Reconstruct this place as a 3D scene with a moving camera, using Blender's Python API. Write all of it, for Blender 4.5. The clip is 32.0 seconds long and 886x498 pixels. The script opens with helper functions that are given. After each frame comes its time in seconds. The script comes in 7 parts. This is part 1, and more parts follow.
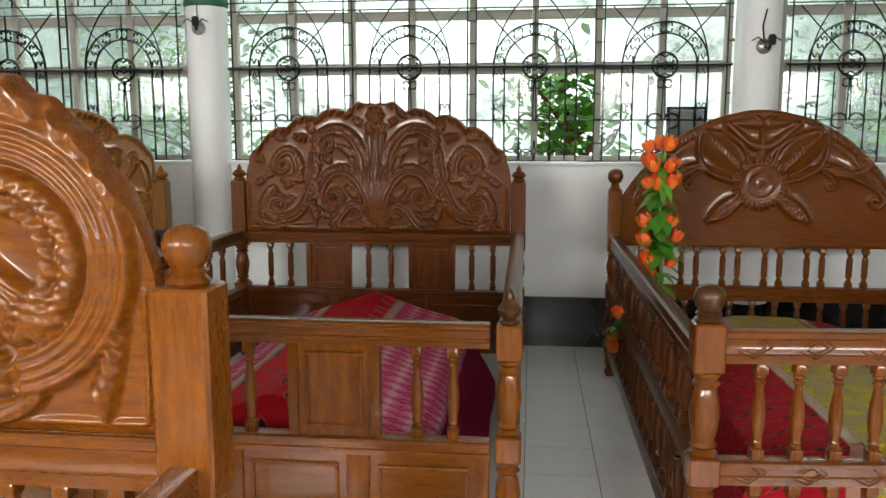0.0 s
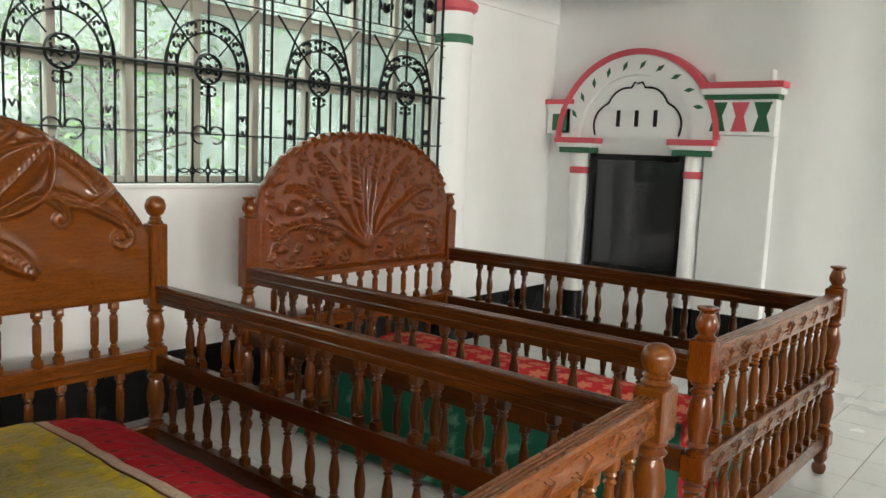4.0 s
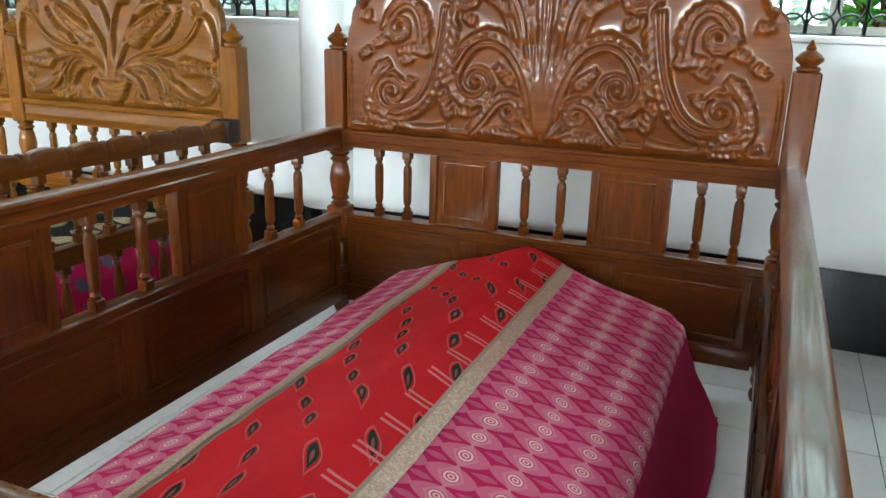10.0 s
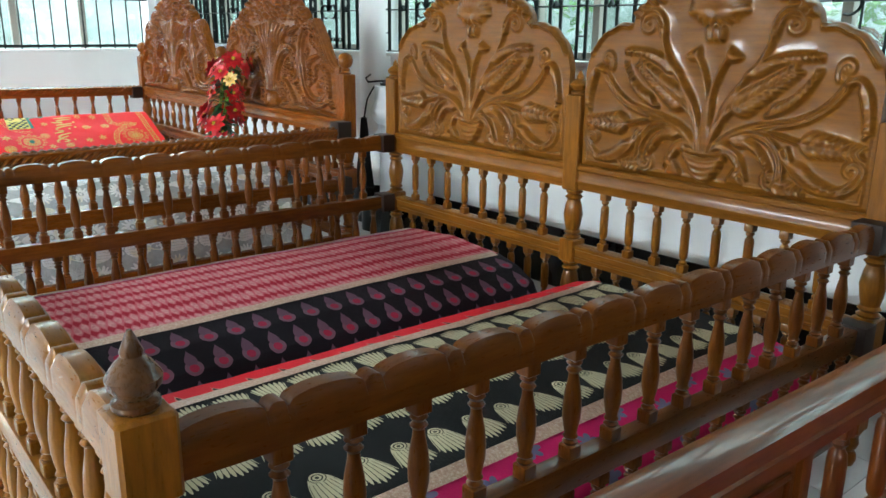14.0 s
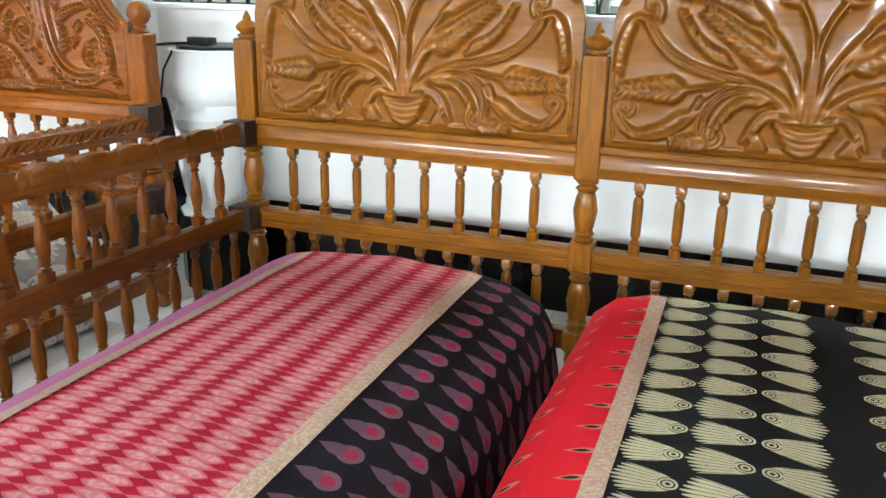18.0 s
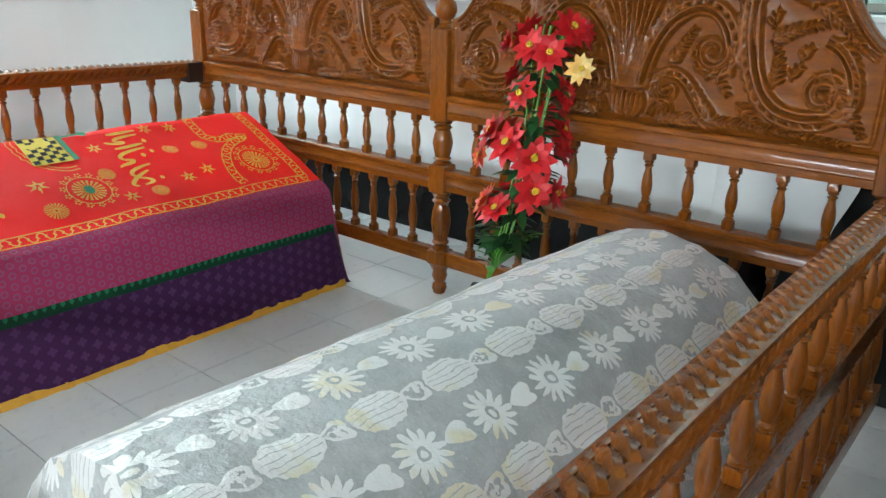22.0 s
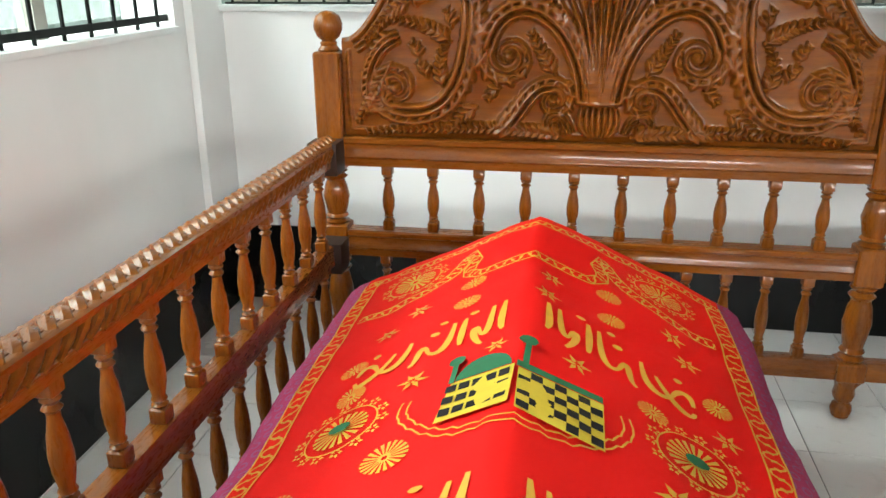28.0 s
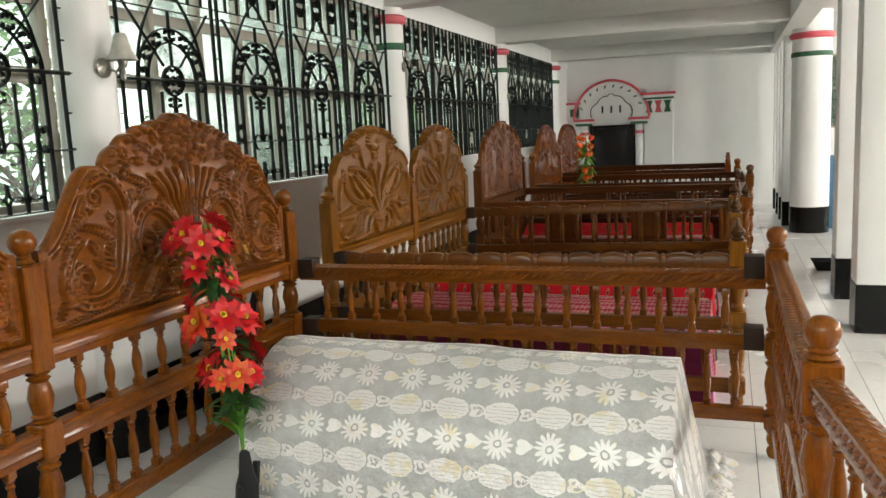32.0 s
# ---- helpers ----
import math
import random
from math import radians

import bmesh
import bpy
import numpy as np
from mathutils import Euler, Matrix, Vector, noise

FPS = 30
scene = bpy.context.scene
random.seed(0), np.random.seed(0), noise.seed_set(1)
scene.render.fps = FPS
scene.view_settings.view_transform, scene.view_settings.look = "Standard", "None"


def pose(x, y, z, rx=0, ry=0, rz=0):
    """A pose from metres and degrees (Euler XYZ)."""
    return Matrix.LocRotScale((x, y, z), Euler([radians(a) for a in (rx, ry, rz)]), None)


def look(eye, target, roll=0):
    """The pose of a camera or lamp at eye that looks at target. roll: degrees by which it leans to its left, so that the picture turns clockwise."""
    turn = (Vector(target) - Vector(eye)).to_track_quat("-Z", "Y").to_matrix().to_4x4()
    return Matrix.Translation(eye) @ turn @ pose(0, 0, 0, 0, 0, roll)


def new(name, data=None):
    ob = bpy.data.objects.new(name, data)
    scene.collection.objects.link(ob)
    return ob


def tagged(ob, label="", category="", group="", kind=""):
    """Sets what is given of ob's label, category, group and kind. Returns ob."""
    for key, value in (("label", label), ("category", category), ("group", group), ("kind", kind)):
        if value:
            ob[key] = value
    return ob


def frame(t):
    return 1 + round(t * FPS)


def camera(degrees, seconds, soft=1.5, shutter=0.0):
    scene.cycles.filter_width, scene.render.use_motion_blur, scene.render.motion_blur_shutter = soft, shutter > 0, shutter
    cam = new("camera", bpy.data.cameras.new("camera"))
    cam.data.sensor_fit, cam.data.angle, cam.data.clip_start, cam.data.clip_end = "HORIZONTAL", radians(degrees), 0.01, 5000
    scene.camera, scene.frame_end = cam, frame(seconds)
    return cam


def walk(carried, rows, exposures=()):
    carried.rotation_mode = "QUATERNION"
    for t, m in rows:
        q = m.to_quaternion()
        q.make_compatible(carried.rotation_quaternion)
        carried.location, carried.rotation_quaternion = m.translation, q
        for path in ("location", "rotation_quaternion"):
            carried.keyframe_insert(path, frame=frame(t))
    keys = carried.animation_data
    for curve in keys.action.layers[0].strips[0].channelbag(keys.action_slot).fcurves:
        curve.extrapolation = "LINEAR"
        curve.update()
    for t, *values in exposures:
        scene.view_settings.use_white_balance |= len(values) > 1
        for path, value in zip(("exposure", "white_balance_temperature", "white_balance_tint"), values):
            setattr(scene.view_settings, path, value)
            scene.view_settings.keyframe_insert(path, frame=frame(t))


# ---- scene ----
cam = camera(58.4, 32.0)
PATH = [
    (0, (-0.313, 0.448, 1.394), (-0.532, 2.416, 1.112), -0.0),
    (0.5, (-0.2, 0.67, 1.406), (-0.247, 2.649, 1.121), 0.4),
    (1, (-0.152, 0.906, 1.392), (-0.025, 2.88, 1.097), 1.4),
    (1.5, (-0.216, 1.169, 1.415), (0.173, 3.11, 1.129), 1.5),
    (2, (-0.166, 1.382, 1.399), (0.5, 3.251, 1.145), 1.5),
    (2.5, (-0.07, 1.58, 1.429), (0.911, 3.309, 1.205), 2.2),
    (3, (-0.086, 1.788, 1.436), (1.241, 3.272, 1.247), 2.2),
    (3.5, (-0.106, 1.891, 1.44), (1.426, 3.163, 1.26), 2.0),
    (5.5, (0.039, 1.967, 1.418), (1.377, 3.375, 0.94), 1.4),
    (6, (0.016, 2.025, 1.436), (1.207, 3.539, 0.899), 1.8),
    (6.5, (0.024, 2.028, 1.315), (1.051, 3.657, 0.775), 0.7),
    (7, (0.016, 2.042, 1.324), (0.909, 3.721, 0.705), 1.0),
    (7.5, (-0.001, 2.061, 1.306), (0.742, 3.796, 0.646), 1.4),
    (8, (-0.066, 2.078, 1.267), (0.423, 3.913, 0.641), 1.3),
    (8.5, (-0.216, 2.092, 1.262), (-0.091, 4.007, 0.699), 1.1),
    (9, (-0.341, 2.118, 1.258), (-0.598, 4.032, 0.736), 1.4),
    (9.5, (-0.403, 2.16, 1.249), (-0.936, 4.019, 0.74), 1.8),
    (10, (-0.462, 2.283, 1.293), (-1.188, 4.054, 0.713), 1.5),
    (10.5, (-0.496, 2.392, 1.296), (-1.27, 4.103, 0.61), 1.7),
    (11, (-0.554, 2.433, 1.321), (-1.216, 4.181, 0.608), 1.9),
    (11.5, (-0.687, 2.436, 1.357), (-1.359, 4.204, 0.707), 1.2),
    (12, (-0.838, 2.429, 1.367), (-1.749, 4.106, 0.769), 0.2),
    (12.5, (-0.996, 2.491, 1.369), (-2.183, 3.997, 0.803), -0.2),
    (13, (-1.137, 2.541, 1.382), (-2.493, 3.907, 0.838), 0.7),
    (13.5, (-1.355, 2.52, 1.376), (-2.781, 3.815, 0.837), 1.0),
    (14, (-1.579, 2.503, 1.374), (-3.064, 3.732, 0.841), 0.6),
    (14.5, (-1.814, 2.522, 1.353), (-3.344, 3.702, 0.835), 0.4),
    (15, (-2.02, 2.536, 1.347), (-3.497, 3.773, 0.813), 1.0),
    (15.5, (-2.263, 2.524, 1.327), (-3.609, 3.879, 0.734), 0.9),
    (17.5, (-3.093, 2.493, 1.28), (-4.014, 4.128, 0.588), 1.1),
    (18, (-3.311, 2.502, 1.279), (-3.982, 4.287, 0.676), 1.4),
    (18.5, (-3.522, 2.523, 1.293), (-3.892, 4.424, 0.791), 1.9),
    (19, (-3.739, 2.484, 1.329), (-4.017, 4.41, 0.871), 1.7),
    (19.5, (-3.973, 2.478, 1.34), (-4.483, 4.347, 0.846), 0.8),
    (20, (-4.222, 2.518, 1.32), (-5.014, 4.288, 0.831), 0.9),
    (20.5, (-4.468, 2.509, 1.32), (-5.4, 4.203, 0.808), 1.5),
    (21, (-4.697, 2.461, 1.318), (-5.772, 4.059, 0.779), 1.4),
    (21.5, (-4.929, 2.491, 1.292), (-6.144, 3.969, 0.712), 1.1),
    (22, (-5.132, 2.521, 1.325), (-6.32, 3.991, 0.671), 1.5),
    (22.5, (-5.327, 2.524, 1.336), (-6.328, 4.074, 0.565), 1.3),
    (23, (-5.522, 2.503, 1.299), (-6.37, 4.109, 0.46), 1.1),
    (23.5, (-5.744, 2.555, 1.294), (-6.591, 4.159, 0.452), 1.1),
    (24, (-5.955, 2.559, 1.322), (-6.879, 4.151, 0.54), 1.4),
    (24.5, (-6.202, 2.51, 1.332), (-7.255, 4.05, 0.61), 0.4),
    (25, (-6.442, 2.506, 1.357), (-7.599, 3.959, 0.616), -1.4),
    (25.5, (-6.707, 2.56, 1.355), (-7.903, 3.984, 0.617), -2.2),
    (26.4, (-7.190, 2.500, 1.362), (-8.235, 4.095, 0.622), -1.9),
    (27.5, (-7.821, 2.641, 1.357), (-8.441, 4.401, 0.637), -1.2),
    (28, (-8.062, 2.641, 1.375), (-8.372, 4.496, 0.697), -0.3),
    (28.5, (-8.278, 2.744, 1.377), (-8.197, 4.644, 0.757), -0.4),
    (29, (-8.498, 2.775, 1.410), (-7.987, 4.619, 0.830), -0.6),
    (29.5, (-8.764, 2.716, 1.498), (-7.980, 4.460, 0.911), -0.7),
    (30, (-8.888, 2.720, 1.540), (-7.840, 4.342, 1.012), -0.9),
    (30.5, (-9.009, 2.700, 1.512), (-7.565, 4.017, 1.094), -1.3),
    (31, (-9.136, 2.704, 1.525), (-7.416, 3.657, 1.164), -2.1),
    (31.5, (-9.175, 2.760, 1.504), (-7.346, 3.511, 1.189), -2.4),
    (32, (-9.145, 2.837, 1.490), (-7.285, 3.513, 1.202), -2.7),
]
EXPOSURES = ((0, -0.32, 6650, 10), (1, -0.15, 6650, 10), (2, -0.08, 6700, 10), (3, 0.02, 6900, 11), (3.5, 0.1, 6950, 11), (5.5, 0.75, 6850, 11), (7, 0.76, 6450, 11), (8, 0.87, 6280, 8), (9, 0.82, 5800, 3), (10, 0.82, 5750, 2), (11, 1.15, 5750, 2), (12, 1.15, 5750, 2), (13.5, 0.5, 5700, 2), (15.5, 0.2, 5650, 6), (17.5, 1.09, 6000, 7), (18, 1.03, 5950, 6), (19, 0.27, 5700, 4), (21, 0.25, 5600, 3), (22, 0.05, 5750, 3), (24, 0.25, 6450, 9), (25.5, 0.25, 6550, 10), (28, -0.03, 6450, 9), (30, -0.12, 6750, 11), (32, -0.22, 7080, 12))
WINDOW_WATTS, SIDE_WATTS, HALL_WATTS, GARDEN = 120, 720, 240, 1.15
walk(cam, [(t, look(eye, target, roll)) for t, eye, target, roll in PATH], EXPOSURES)

# ---- world and light ----
world = bpy.data.worlds.new("world")
scene.world = world
world.use_nodes = True
wn = world.node_tree.nodes
wl = world.node_tree.links
sky = wn.new("ShaderNodeTexSky")
sky.sky_type = 'NISHITA'
sky.sun_disc = False
sky.sun_elevation, sky.sun_rotation = radians(42), radians(215)
wl.new(sky.outputs[0], wn["Background"].inputs[0])
wn["Background"].inputs[1].default_value = 0.12
sun = new("sun", bpy.data.lights.new("sun", "SUN"))
sun.data.energy, sun.data.angle, sun.data.color = 3.0, radians(0.6), (1.0, 0.95, 0.86)
sun.matrix_world = look((0, -8, 8), (-1.6, -1.5, 0))


def daylight(name, x, y, z, rx, rz, sx, sz, watts, color=(0.93, 1.0, 0.97)):
    lamp = new(name, bpy.data.lights.new(name, "AREA"))
    lamp.data.shape, lamp.data.size, lamp.data.size_y = "RECTANGLE", sx, sz
    lamp.data.energy, lamp.data.color = watts, color
    lamp.matrix_world = pose(x, y, z, rx, 0, rz)
    return lamp


# ---- plan ----
FLOOR_X0, FLOOR_X1 = -9.47, 5.85
WALL_Y = 5.68
HALL_Y = -3.2
CEIL = 2.80
SILL = 1.205
COLS = (-6.12, -2.48, 1.07, 4.47)
HEAD_Y = 5.03
for k, (a, b) in enumerate(zip((FLOOR_X0,) + COLS[:-1], COLS)):
    daylight("window_light", (a + b) / 2, WALL_Y + 1.3, 3.55, -52, 0, b - a - 0.1, 1.5, WINDOW_WATTS)
daylight("side_window_light", FLOOR_X0 - 1.7, 3.6, 3.75, 60, -90, 4.2, 2.4, SIDE_WATTS)
# fill lamps added in the unseen south wall, weighted for each stretch
for x, k in ((-7.0, 0.8), (-3.2, 1.2), (0.6, 0.6), (4.0, 0.7)):
    daylight("hall_window_light", x, HALL_Y - 0.10, 2.26, 90, 0, 2.5, 0.46, HALL_WATTS * k, (1.0, 0.99, 0.95))


# ---- materials ----
class S:
    """A value in a node tree, with arithmetic."""
    def __init__(self, tree, socket):
        self.t, self.s = tree, socket

    def op(self, kind, *others):
        n = self.t.nodes.new("ShaderNodeMath")
        n.operation = kind
        for i, v in enumerate((self, *others)):
            if isinstance(v, S):
                self.t.links.new(v.s, n.inputs[i])
            else:
                n.inputs[i].default_value = v
        return S(self.t, n.outputs[0])

    def __add__(self, o): return self.op("ADD", o)
    def __sub__(self, o): return self.op("SUBTRACT", o)
    def __mul__(self, o): return self.op("MULTIPLY", o)
    def __truediv__(self, o): return self.op("DIVIDE", o)
    def gt(self, o): return self.op("GREATER_THAN", o)
    def lt(self, o): return self.op("LESS_THAN", o)
    def frac(self): return self.op("FRACT")
    def floor(self): return self.op("FLOOR")
    def abs(self): return self.op("ABSOLUTE")
    def sin(self): return self.op("SINE")
    def cos(self): return self.op("COSINE")
    def mx(self, o): return self.op("MAXIMUM", o)
    def mn(self, o): return self.op("MINIMUM", o)
    def pw(self, o): return self.op("POWER", o)
    def atan2(self, o): return self.op("ARCTAN2", o)

    def ramp(self, a, b, c=0.0, d=1.0):
        n = self.t.nodes.new("ShaderNodeMapRange")
        self.t.links.new(self.s, n.inputs[0])
        for i, v in enumerate((a, b, c, d)):
            n.inputs[1 + i].default_value = v
        return S(self.t, n.outputs[0])


class Mat:
    """A node material with short calls."""
    def __init__(self, name, rough=0.5, metal=0.0, coat=0.0, spec=0.5):
        self.m = bpy.data.materials.new(name)
        self.m.use_nodes = True
        self.t = self.m.node_tree
        self.b = self.t.nodes["Principled BSDF"]
        self.set("Roughness", rough), self.set("Metallic", metal), self.set("Coat Weight", coat)
        self.set("Specular IOR Level", spec), self.set("Coat Roughness", 0.12)

    def set(self, name, v):
        if isinstance(v, S):
            self.t.links.new(v.s, self.b.inputs[name])
        else:
            self.b.inputs[name].default_value = (*v, 1) if isinstance(v, tuple) and len(v) == 3 else v

    def coords(self, kind="Object"):
        n = self.t.nodes.new("ShaderNodeTexCoord")
        return n.outputs[kind]

    def xyz(self, kind="Object"):
        n = self.t.nodes.new("ShaderNodeSeparateXYZ")
        self.t.links.new(self.coords(kind), n.inputs[0])
        return [S(self.t, o) for o in n.outputs]

    def noise(self, scale, stretch=(1, 1, 1), detail=4.0, rough=0.55, kind="Object"):
        mp = self.t.nodes.new("ShaderNodeMapping")
        mp.inputs["Scale"].default_value = stretch
        self.t.links.new(self.coords(kind), mp.inputs[0])
        n = self.t.nodes.new("ShaderNodeTexNoise")
        n.inputs["Scale"].default_value, n.inputs["Detail"].default_value = scale, detail
        n.inputs["Roughness"].default_value = rough
        self.t.links.new(mp.outputs[0], n.inputs["Vector"])
        return S(self.t, n.outputs[0])

    def rnd(self):
        return S(self.t, self.t.nodes.new("ShaderNodeObjectInfo").outputs["Random"])

    def mix(self, f, a, b):
        n = self.t.nodes.new("ShaderNodeMix")
        n.data_type = "RGBA"
        for i, v in ((0, f), (6, a), (7, b)):
            if isinstance(v, S):
                self.t.links.new(v.s, n.inputs[i])
            else:
                n.inputs[i].default_value = (*v, 1) if isinstance(v, tuple) else v
        return S(self.t, n.outputs[2])

    def bump(self, h, strength=0.3, dist=0.004):
        n = self.t.nodes.new("ShaderNodeBump")
        n.inputs["Strength"].default_value, n.inputs["Distance"].default_value = strength, dist
        self.t.links.new(h.s, n.inputs["Height"])
        self.t.links.new(n.outputs[0], self.b.inputs["Normal"])


ALONG = {}


def wood_grain(name, dark, light, rough, coat, grain):
    m = Mat(name, rough, 0, coat, 0.15)
    g = m.noise(3.2, grain, 6, 0.62)
    fine = m.noise(22, tuple(v / 2 if v > 4 else v for v in grain), 3)
    big = m.noise(2.3, (1, 1, 0.7), 4)
    c = m.mix(g.ramp(0.24, 0.80), dark, light)
    c = m.mix(big.ramp(0.42, 0.75) * 0.4, c, tuple(0.45 * v for v in dark))
    v = m.rnd().ramp(0, 1, 0, 0.4)
    m.set("Base Color", m.mix(v, c, tuple(0.72 * d + 0.10 * e for d, e in zip(dark, light))))
    m.set("Roughness", fine.ramp(0.3, 0.7, rough - 0.02, rough + 0.08))
    m.set("Coat Roughness", big.ramp(0.3, 0.7, 0.05, 0.12))
    m.bump(fine, 0.06, 0.0015)
    return m.m


def wood(name, dark, light, rough=0.34, coat=0.4, grain=(18, 18, 2.2)):
    """Varnished wood with upright grain; ALONG holds its twin with the grain along a rail."""
    m = wood_grain(name, dark, light, rough, coat, grain)
    ALONG[m.name] = wood_grain(name + "_rail", dark, light, rough, coat, (2.2, 18, 18))
    return m


def paint(name, color, rough=0.6, dirt=0.12, scale=2.5, stain=(0.55, 0.55, 0.5), bump=0.12):
    m = Mat(name, rough)
    big, small = m.noise(scale, (1, 1, 0.6), 5, 0.6), m.noise(60, (1, 1, 1), 3)
    c = m.mix(big.ramp(0.45, 0.8) * dirt * 3, color, tuple(a * b for a, b in zip(color, stain)))
    m.set("Base Color", c)
    m.bump(small, bump, 0.002)
    if sum(color) < 0.05:
        m.set("Specular IOR Level", 0.25)
        m.set("Roughness", big.ramp(0.3, 0.7, rough - 0.08, rough + 0.15))
    return m.m


WOOD_RED = wood("wood_red_varnish", (0.066, 0.0165, 0.0022), (0.205, 0.058, 0.0072), 0.30, 0.42)
WOOD_B = wood("wood_brown_varnish", (0.090, 0.0235, 0.0024), (0.240, 0.066, 0.0062), 0.26, 0.60)
WOOD_C = wood("wood_mahogany_varnish", (0.095, 0.0185, 0.0016), (0.235, 0.055, 0.0042), 0.24, 0.70)
WOOD_D = wood("wood_golden_varnish", (0.100, 0.036, 0.0032), (0.310, 0.118, 0.0105), 0.28, 0.30)
WOOD_E = wood("wood_orange_varnish", (0.100, 0.0270, 0.0024), (0.310, 0.093, 0.0076), 0.26, 0.46)
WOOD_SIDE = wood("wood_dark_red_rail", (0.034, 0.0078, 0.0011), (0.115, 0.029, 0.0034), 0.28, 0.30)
WOOD_DS = wood("wood_red_brown_rail", (0.072, 0.020, 0.0019), (0.215, 0.068, 0.0058), 0.28, 0.30)
WOOD_KNOB = wood("wood_dark_knob", (0.042, 0.0155, 0.0045), (0.115, 0.047, 0.0130), 0.26, 0.45)
WOOD_DARK = wood("wood_dark_rail", (0.05, 0.014, 0.004), (0.14, 0.040, 0.010), 0.3, 0.4, (2.2, 18, 18))
BLOCK = paint("burnt_joint", (0.026, 0.014, 0.009), 0.5, 0.05)
# kept dark so the unseen hall wall reflects little in the varnish
UNSEEN_GREY = paint("unseen_wall_grey", (0.30, 0.31, 0.30), 0.6, 0.15, 1.1)
WHITE = paint("white_wall_paint", (0.84, 0.86, 0.86), 0.5, 0.08, 1.1)
CEILING = paint("ceiling_paint", (0.70, 0.71, 0.69), 0.75, 0.12, 1.3)
BLACK = paint("black_skirting_paint", (0.006, 0.0065, 0.007), 0.22, 0.05)
RED = paint("red_trim_paint", (0.62, 0.09, 0.12), 0.5, 0.08)
GREEN = paint("green_trim_paint", (0.02, 0.12, 0.06), 0.5, 0.08)
FRAME = paint("window_frame_paint", (0.36, 0.35, 0.30), 0.6, 0.15, 4)
BLUE = paint("blue_steel_paint", (0.05, 0.16, 0.28), 0.4, 0.08)
PLASTIC_BLACK = paint("black_plastic", (0.013, 0.014, 0.015), 0.45, 0.05)
PIPE = paint("white_plastic_pipe", (0.68, 0.71, 0.72), 0.35, 0.06)


def metal(name, color, rough=0.4):
    m = Mat(name, rough, 0.6)
    m.set("Base Color", m.mix(m.noise(30).ramp(0.4, 0.7), color, tuple(0.5 * c for c in color)))
    return m.m


IRON = metal("black_iron", (0.012, 0.016, 0.015), 0.5)
STEEL = metal("aged_steel", (0.35, 0.34, 0.31), 0.35)


def tile_material():
    m = Mat("floor_tile_glaze", 0.16, 0, 0.15)
    n, f = m.noise(2.2, (1, 1, 1), 5), m.noise(22, (1, 1, 1), 4)
    c = m.mix(n.ramp(0.4, 0.75), (0.82, 0.83, 0.82), (0.72, 0.74, 0.735))
    c = m.mix(m.rnd().ramp(0, 1, 0, 0.35), c, (0.70, 0.70, 0.68))
    m.set("Base Color", m.mix(f.ramp(0.58, 0.75) * 0.3, c, (0.42, 0.42, 0.40)))
    m.set("Roughness", n.ramp(0.3, 0.7, 0.10, 0.30))
    return m.m


TILE = tile_material()
GROUT = paint("dark_grout", (0.12, 0.12, 0.115), 0.85, 0.1)


def pane_material():
    m = Mat("frosted_pane", 0.3)
    t = m.t
    clear, diffuse, mixer = t.nodes.new("ShaderNodeBsdfTransparent"), t.nodes.new("ShaderNodeBsdfTranslucent"), t.nodes.new("ShaderNodeMixShader")
    gloss, top = t.nodes.new("ShaderNodeBsdfGlossy"), t.nodes.new("ShaderNodeMixShader")
    n = m.noise(3.0, (1, 1, 1), 4)
    r = m.rnd()
    diffuse.inputs[0].default_value = (0.80, 0.86, 0.84, 1)
    gloss.inputs["Roughness"].default_value = 0.12
    t.links.new((n.ramp(0.35, 0.7, 0.03, 0.10) + r * 0.10).s, mixer.inputs[0])
    clear.inputs[0].default_value = (0.86, 0.92, 0.90, 1)
    t.links.new(clear.outputs[0], mixer.inputs[1]), t.links.new(diffuse.outputs[0], mixer.inputs[2])
    top.inputs[0].default_value = 0.05
    t.links.new(mixer.outputs[0], top.inputs[1]), t.links.new(gloss.outputs[0], top.inputs[2])
    t.links.new(top.outputs[0], t.nodes["Material Output"].inputs[0])
    return m.m


PANE = pane_material()


def distance_material():
    """Blurred self-lit garden behind the windows: foliage, with brightness painted in as one gap of open sky."""
    m = Mat("garden_distance_glow", 1.0)
    n, w, (x, y, z) = m.noise(0.55, (1, 1, 1.2), 6, 0.72), m.noise(3.4, (1, 1, 1), 5, 0.75), m.xyz()
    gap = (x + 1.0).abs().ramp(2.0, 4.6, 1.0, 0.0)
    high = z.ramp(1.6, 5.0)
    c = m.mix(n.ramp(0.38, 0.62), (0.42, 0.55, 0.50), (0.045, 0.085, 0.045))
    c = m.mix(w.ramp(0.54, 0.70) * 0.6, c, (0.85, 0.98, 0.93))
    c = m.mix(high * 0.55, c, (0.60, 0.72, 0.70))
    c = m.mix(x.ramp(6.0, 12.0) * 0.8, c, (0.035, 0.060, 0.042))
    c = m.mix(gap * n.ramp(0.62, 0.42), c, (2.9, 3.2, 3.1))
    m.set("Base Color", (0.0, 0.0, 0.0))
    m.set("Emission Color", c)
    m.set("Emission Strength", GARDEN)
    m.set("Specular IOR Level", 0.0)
    return m.m


DISTANCE = distance_material()
GROUND = paint("garden_ground", (0.09, 0.10, 0.05), 0.9, 0.3, 0.6)


